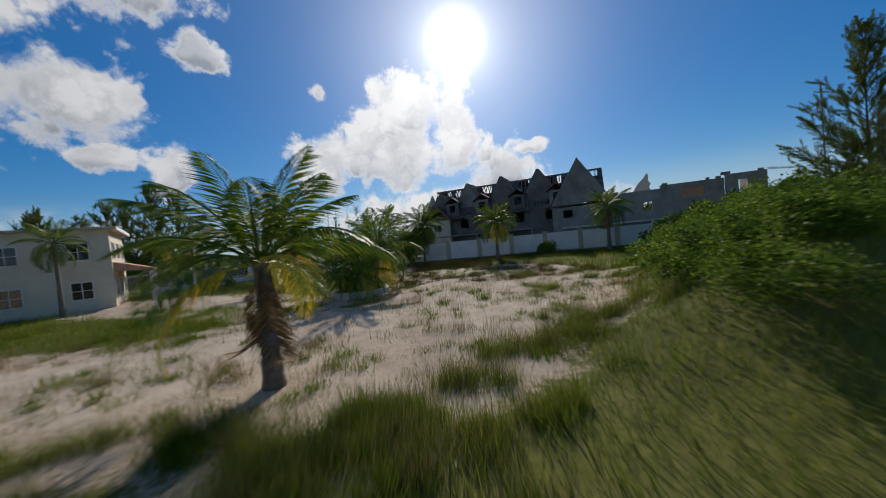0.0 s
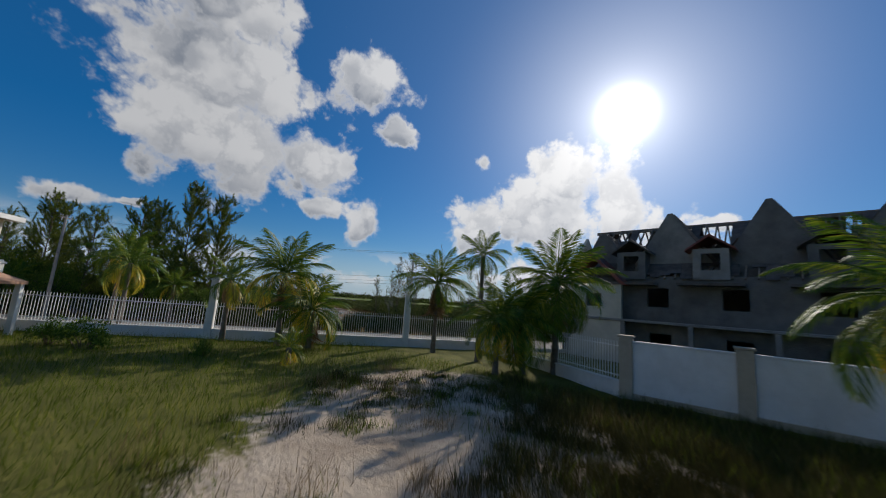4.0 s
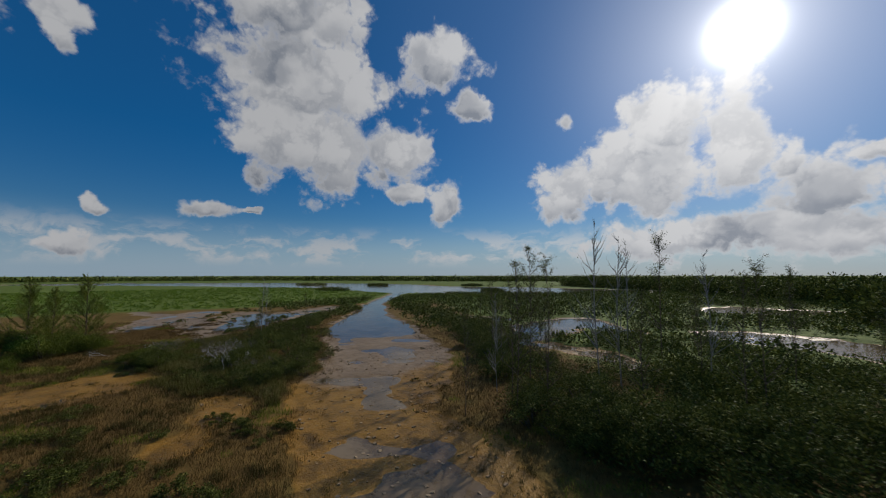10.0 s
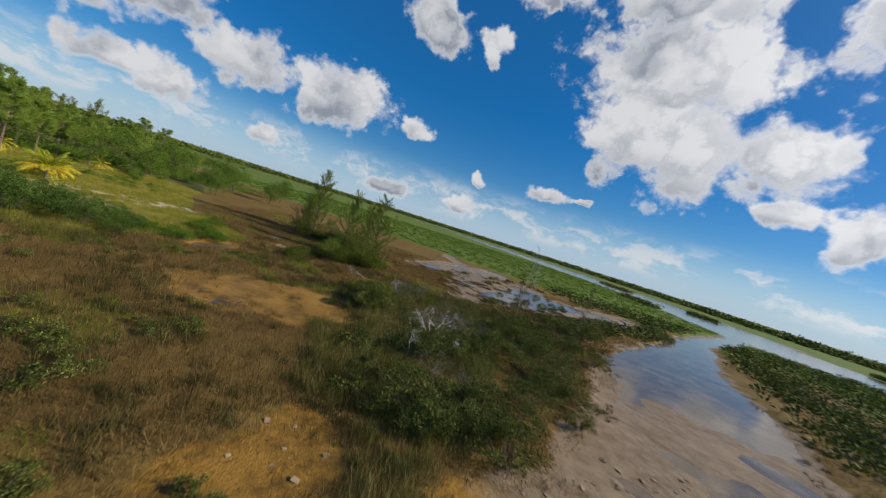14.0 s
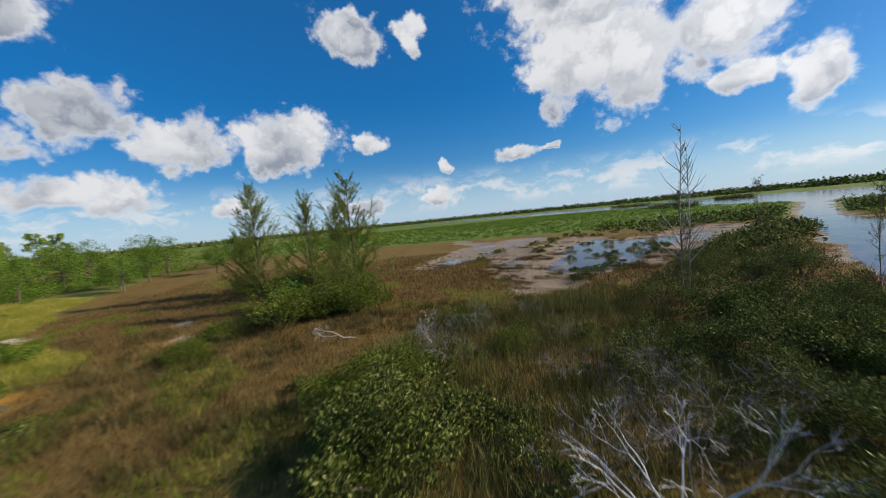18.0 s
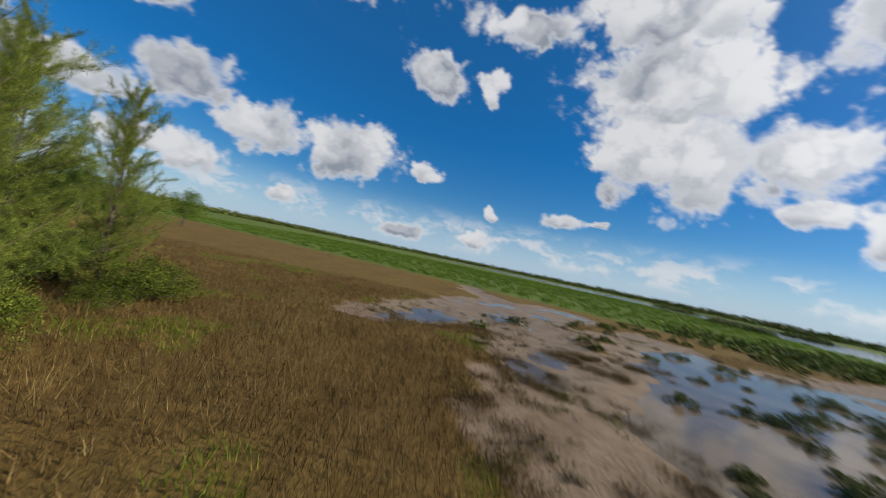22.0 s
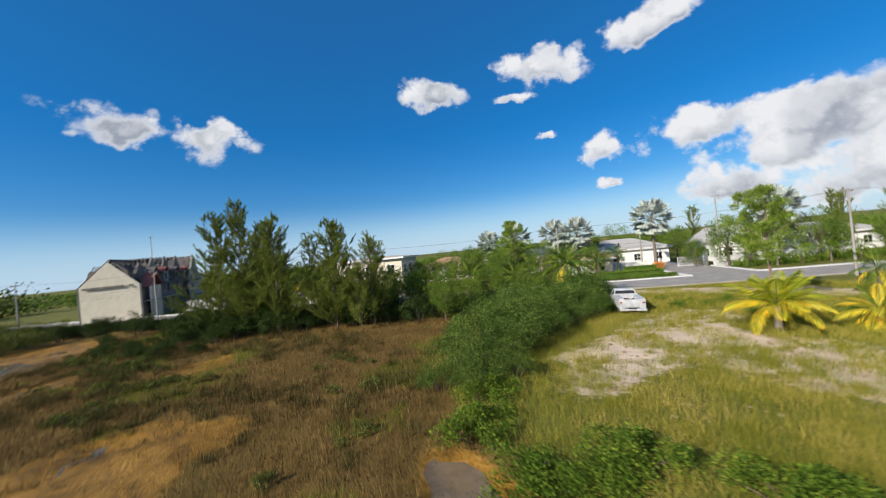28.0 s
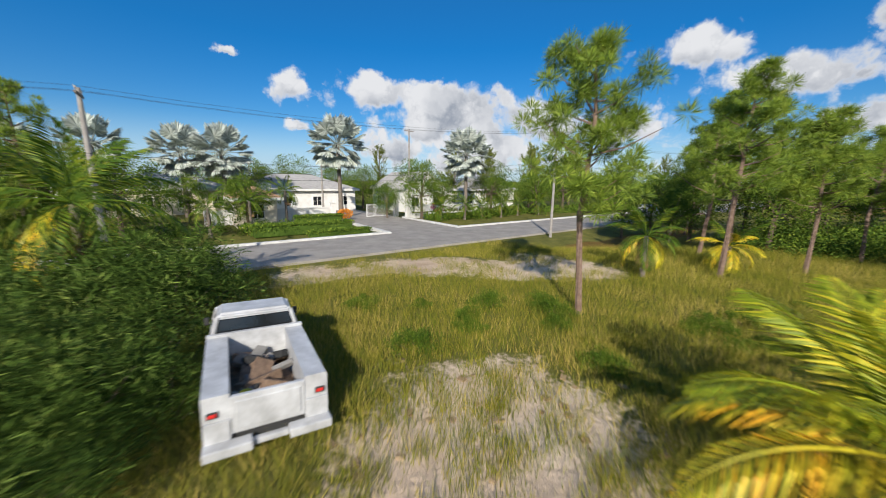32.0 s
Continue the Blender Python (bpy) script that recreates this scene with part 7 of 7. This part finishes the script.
k = (w > -.6) & (w < 3.2) & (ground_z(x, y) > WATER - .06) & clumped(x, y, 1.7, 92, .42)
tufts("mud_tufts", "dark tussocks of sedge standing in the orange mud", x[k][:900], y[k][:900], 60, .16, .08, .34, .008, "tussock", 93)
x, y = spots(-90, -38, 32, 60, 5200, 98)
k = (wet(x, y) < -.2) & (fill(x, y) < -.6) & clumped(x, y, 2.6, 99, -.1)
tufts("sedge_tussocks", "dark olive tussocks of sedge standing in the brown marsh", x[k][:1300], y[k][:1300], 90, .3, .2, .72, .010, "tussock", 100)
# more weeds, in dark tufts that bring the shade onto the sand
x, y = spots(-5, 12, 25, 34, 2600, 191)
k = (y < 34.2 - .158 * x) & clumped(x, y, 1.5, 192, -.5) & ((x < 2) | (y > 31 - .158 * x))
tufts("wall_weeds", "rank weeds before the boundary wall, dark to deepen its shade", x[k][:900], y[k][:900], 120, .3, .12, .6, .008, "tussock", 193)
x, y = spots(3, 10, 8, 17, 1500, 194)
k = clumped(x, y, 1.4, 195, .45)
tufts("weed_tufts", "brown and green weeds standing in the sandy drive", x[k][:200], y[k][:200], 90, .24, .15, .55, .005, "grass", 196)
# marsh grass
x, y = spots(-125, -28, 22, 100, 800000, 6)
s_, n_ = sn(x, y)
w = wet(x, y)
keep = (fill(x, y) < .5) & (w < .1 + .9 * wob(x, y, .9, 40)) & (n_ > 51)
near = np.minimum.reduce([np.hypot(x - a, y - b) for a, b in [(-30, 54), (-45, 60), (-60, 58), (-75, 58), (-88, 61), (-95, 58), (-92, 46), (-82, 42), (-78, 36)]])
keep |= (fill(x, y) < .5) & (n_ > 51) & (w < 2.4) & clumped(x, y, 1.2, 94, .25) & (np.random.default_rng(95).random(len(x)) < .5) & (ground_z(x, y) > WATER)
keep &= np.random.default_rng(7).random(len(x)) < np.clip(1.2 - near / 42, .16, 1)
keep &= ~clumped(x, y, 2.2, 50, 1.05)
grn = clumped(x, y, 3.5, 52, .45) | (-x + .36 * y > 172)
blades("marsh_grass", "dense brown sedge covering the marsh", "grass", np.stack([x[keep & ~grn], y[keep & ~grn]], 1), .22, .58, .0095, "marshgrass", 8)
blades("marsh_grass", "green sedge growing in patches of the marsh", "grass", np.stack([x[keep & grn], y[keep & grn]], 1), .15, .45, .014, "grass", 9)


def clumps(name, label, cat, x, y, size, n_leaf, leaf, material, seed, wide=.5, tall=.8):
    rng = np.random.default_rng(seed)
    n = len(x)
    z = ground_z(x, y)
    sc = rng.uniform(.5, 1.2, n) * size
    P = np.repeat(np.stack([x, y, z], 1), n_leaf, axis=0)
    S = np.repeat(sc, n_leaf)[:, None]
    d = unit(rng.normal(0, 1, (n * n_leaf, 3)))
    d[:, 2] = np.abs(d[:, 2])
    P = P + d * S * rng.random((len(P), 1)) ** .4 * np.array([1, 1, tall])
    L = rng.uniform(leaf * .6, leaf * 1.3, len(P))
    tagged(link(name, face_mesh(name, leaves(P, d + rng.normal(0, .5, d.shape), L, L * wide, rng), 4), M[material]), label, cat, kind="stuff")


x, y = spots(-330, -110, -40, 260, 11000, 10)
keep = (wet(x, y) < -1) & (fill(x, y) < -2) & ((-x + .36 * y > 176) | (y > 110))
clumps("mangrove_carpet", "low green dwarf mangroves spread over the far marsh", "mangrove", x[keep], y[keep], .9, 22, .38, "vine", 11, tall=.55)
x, y = spots(-150, 110, 95, 300, 10500, 12)
keep = (wet(x, y) < -1) & (sn(x, y)[1] > 62)
clumps("mangrove_thicket", "dark mangrove thicket across the channel", "mangrove", x[keep], y[keep], 1.7, 22, .6, "mang", 13)
x, y = spots(-70, 80, 58, 130, 4600, 22)
keep = (wet(x, y) < -.8) & (sn(x, y)[1] > 60) & (strip(x, y, CHANNEL) < -3) & (y > 62 - .6 * (x + 30)) & clumped(x, y, 4.5, 24, .12)
clumps("mangrove_thicket", "dark mangrove thicket beside the pools", "mangrove", x[keep], y[keep], 1.7, 150, .2, "mang", 23, tall=1.25)
def belt(pts, n, seed):
    """Random places along a line with its half widths, on dry ground."""
    rng = np.random.default_rng(seed)
    out = []
    for (ax, ay, aw), (bx_, by_, bw) in zip(pts, pts[1:]):
        t, a = rng.random(n), rng.uniform(0, 6.283, n)
        q = (aw + (bw - aw) * t) * rng.random(n) ** .5
        out.append(np.stack([ax + (bx_ - ax) * t + q * np.cos(a), ay + (by_ - ay) * t + q * np.sin(a)], 1))
    p = np.concatenate(out)
    return p[(wet(p[:, 0], p[:, 1]) < 1.0) & ~((sn(p[:, 0], p[:, 1])[1] > 40) & (sn(p[:, 0], p[:, 1])[1] < 50.5))]


for pts, n, size, nl, lf, seed, tall, ma_, lb in [
        ([(-24, 74, 6), (-30, 88, 7), (-14, 96, 8), (0, 90, 8)], 60, 1.9, 260, .26, 61, 1.15, "mang", "dark mangrove thicket beside the pools"),
        ([(-60, 97, 4), (-84, 113, 5), (-112, 128, 5)], 60, 1.3, 110, .3, 62, .9, "mang", "mangrove thicket along the channel"),
        ([(-112, 66, 5), (-128, 74, 8), (-136, 92, 9)], 26, .7, 90, .26, 63, .7, "mang", "low mangroves scattered over the mud flat"),
        ([(-95, 84, 4), (-105, 95, 4), (-118, 112, 4)], 50, 1.1, 90, .3, 64, .8, "mang", "mangrove thicket along the channel")]:
    p = belt(pts, n, seed)
    clumps("mangrove_thicket", lb, "mangrove", p[:, 0], p[:, 1], size, nl, lf, ma_, seed, tall=tall)
p = belt([(-98, -4, 4), (-112, -6, 8), (-130, -8, 14), (-150, -10, 16)], 150, 65)
clumps("wood_understory", "dense leafy undergrowth of the roadside wood", "woods", p[:, 0], p[:, 1], 1.7, 260, .17, "leaf", 66, tall=1.0)
p = np.concatenate([belt([tuple(rd(-26, 35)[:2]) + (2.2,), tuple(rd(-54, 34)[:2]) + (2.0,)], 70, 67), belt([tuple(rd(-66, 34)[:2]) + (2.2,), tuple(rd(-120, 35)[:2]) + (3,)], 130, 68), belt([tuple(rd(-20, 2)[:2]) + (4,), tuple(rd(-110, 4)[:2]) + (6,)], 120, 69)])
clumps("estate_shrubs", "leafy garden shrubs round the estate houses", "shrubs", p[:, 0], p[:, 1], 1.2, 130, .22, "leaf", 70, tall=1.0)
# wooded far shores, islands and woods on the landward horizon
rng = np.random.default_rng(14)
t = rng.random(5200)
az = np.radians(-150 + 178 * t)
dist = 620 + 120 * np.sin(az * 3) + rng.uniform(0, 120, len(az))
fx, fy = -60 + dist * np.sin(az), 60 + dist * np.cos(az)
clumps("far_woods", "low dark wooded shore on the horizon", "woods", fx, fy, 6.0, 10, 3.4, "mang", 15, tall=1.1)
p = np.concatenate([belt([(-150, 370, 18), (-95, 335, 18), (-30, 275, 18), (10, 225, 18), (50, 185, 20), (95, 130, 24)], 150, 71), belt([(0, 165, 12), (30, 120, 14), (60, 90, 14)], 70, 72)])
clumps("far_woods", "dark scrub woods beyond the pools", "woods", p[:, 0], p[:, 1], 5.2, 150, 1.1, "mang", 16, tall=1.7)
s_, n_ = rng.uniform(-420, 260, 2600), rng.uniform(-160, 12, 2600)
keep = (n_ < -25) | (s_ < -100) | (s_ > 60)
fx, fy = s_ * US[0] + n_ * UN[0], s_ * US[1] + n_ * UN[1]
clumps("estate_woods", "leafy trees behind the estate houses", "woods", fx[keep], fy[keep], 3.6, 60, .8, "leaf", 17, tall=1.25)
s_, n_ = rng.uniform(-330, -98, 620), rng.uniform(52, 120, 620)
fx, fy = s_ * US[0] + n_ * UN[0], s_ * US[1] + n_ * UN[1]
keep = (n_ < 64) | (s_ < -190)
clumps("roadside_woods", "mixed green woods along the road", "woods", fx[keep], fy[keep], 2.2, 90, .45, "casu", 18, tall=1.5)
for cx, cy, r, seed in [(-372, 232, 12, 1), (-300, 262, 7, 2), (-215, 300, 6, 3), (-232, 172, 9, 4), (-150, 235, 4, 5)]:
    rng2 = np.random.default_rng(seed)
    a, q = rng2.uniform(0, 6.283, 70), r * rng2.random(70) ** .5
    clumps("mangrove_island", "small green mangrove island in the lake", "island", cx + 1.8 * q * np.cos(a), cy + q * np.sin(a), 2.2, 40, .8, "mang", 30 + seed, tall=1.0)


# limestone rubble on the mud
def rubble():
    rng = np.random.default_rng(19)
    x, y = rng.uniform(-62, -28, 9000), rng.uniform(48, 80, 9000)
    k = (strip(x, y, CHANNEL) > 1) | (strip(x, y, POND2) > .3)
    x, y = x[k][:420], y[k][:420]
    bm = bmesh.new()
    for a, b in zip(x, y):
        r = rng.uniform(.04, .13)
        cuboid(bm, (-r, -r * .7, -.05), (r, r * .7, r * .45), pose(a, b, max(gz(a, b), WATER - .03), rng.uniform(-14, 14), rng.uniform(-14, 14), rng.uniform(0, 180)))
    tagged(part("rubble", bm, M["stone"]), "flat limestone pieces scattered over the mud", "stones", kind="stuff")
    bm = bmesh.new()
    for _ in range(260):
        a, b = rng.uniform(-84, -74), rng.uniform(14, 32)
        r = rng.uniform(.03, .1)
        cuboid(bm, (-r, -r * .7, -.05), (r, r * .7, r * .5), pose(a, b, gz(a, b), rng.uniform(-14, 14), rng.uniform(-14, 14), rng.uniform(0, 180)))
    tagged(part("rubble", bm, M["stone"]), "pale limestone pebbles on the sandy fill", "stones", kind="stuff")


rubble()
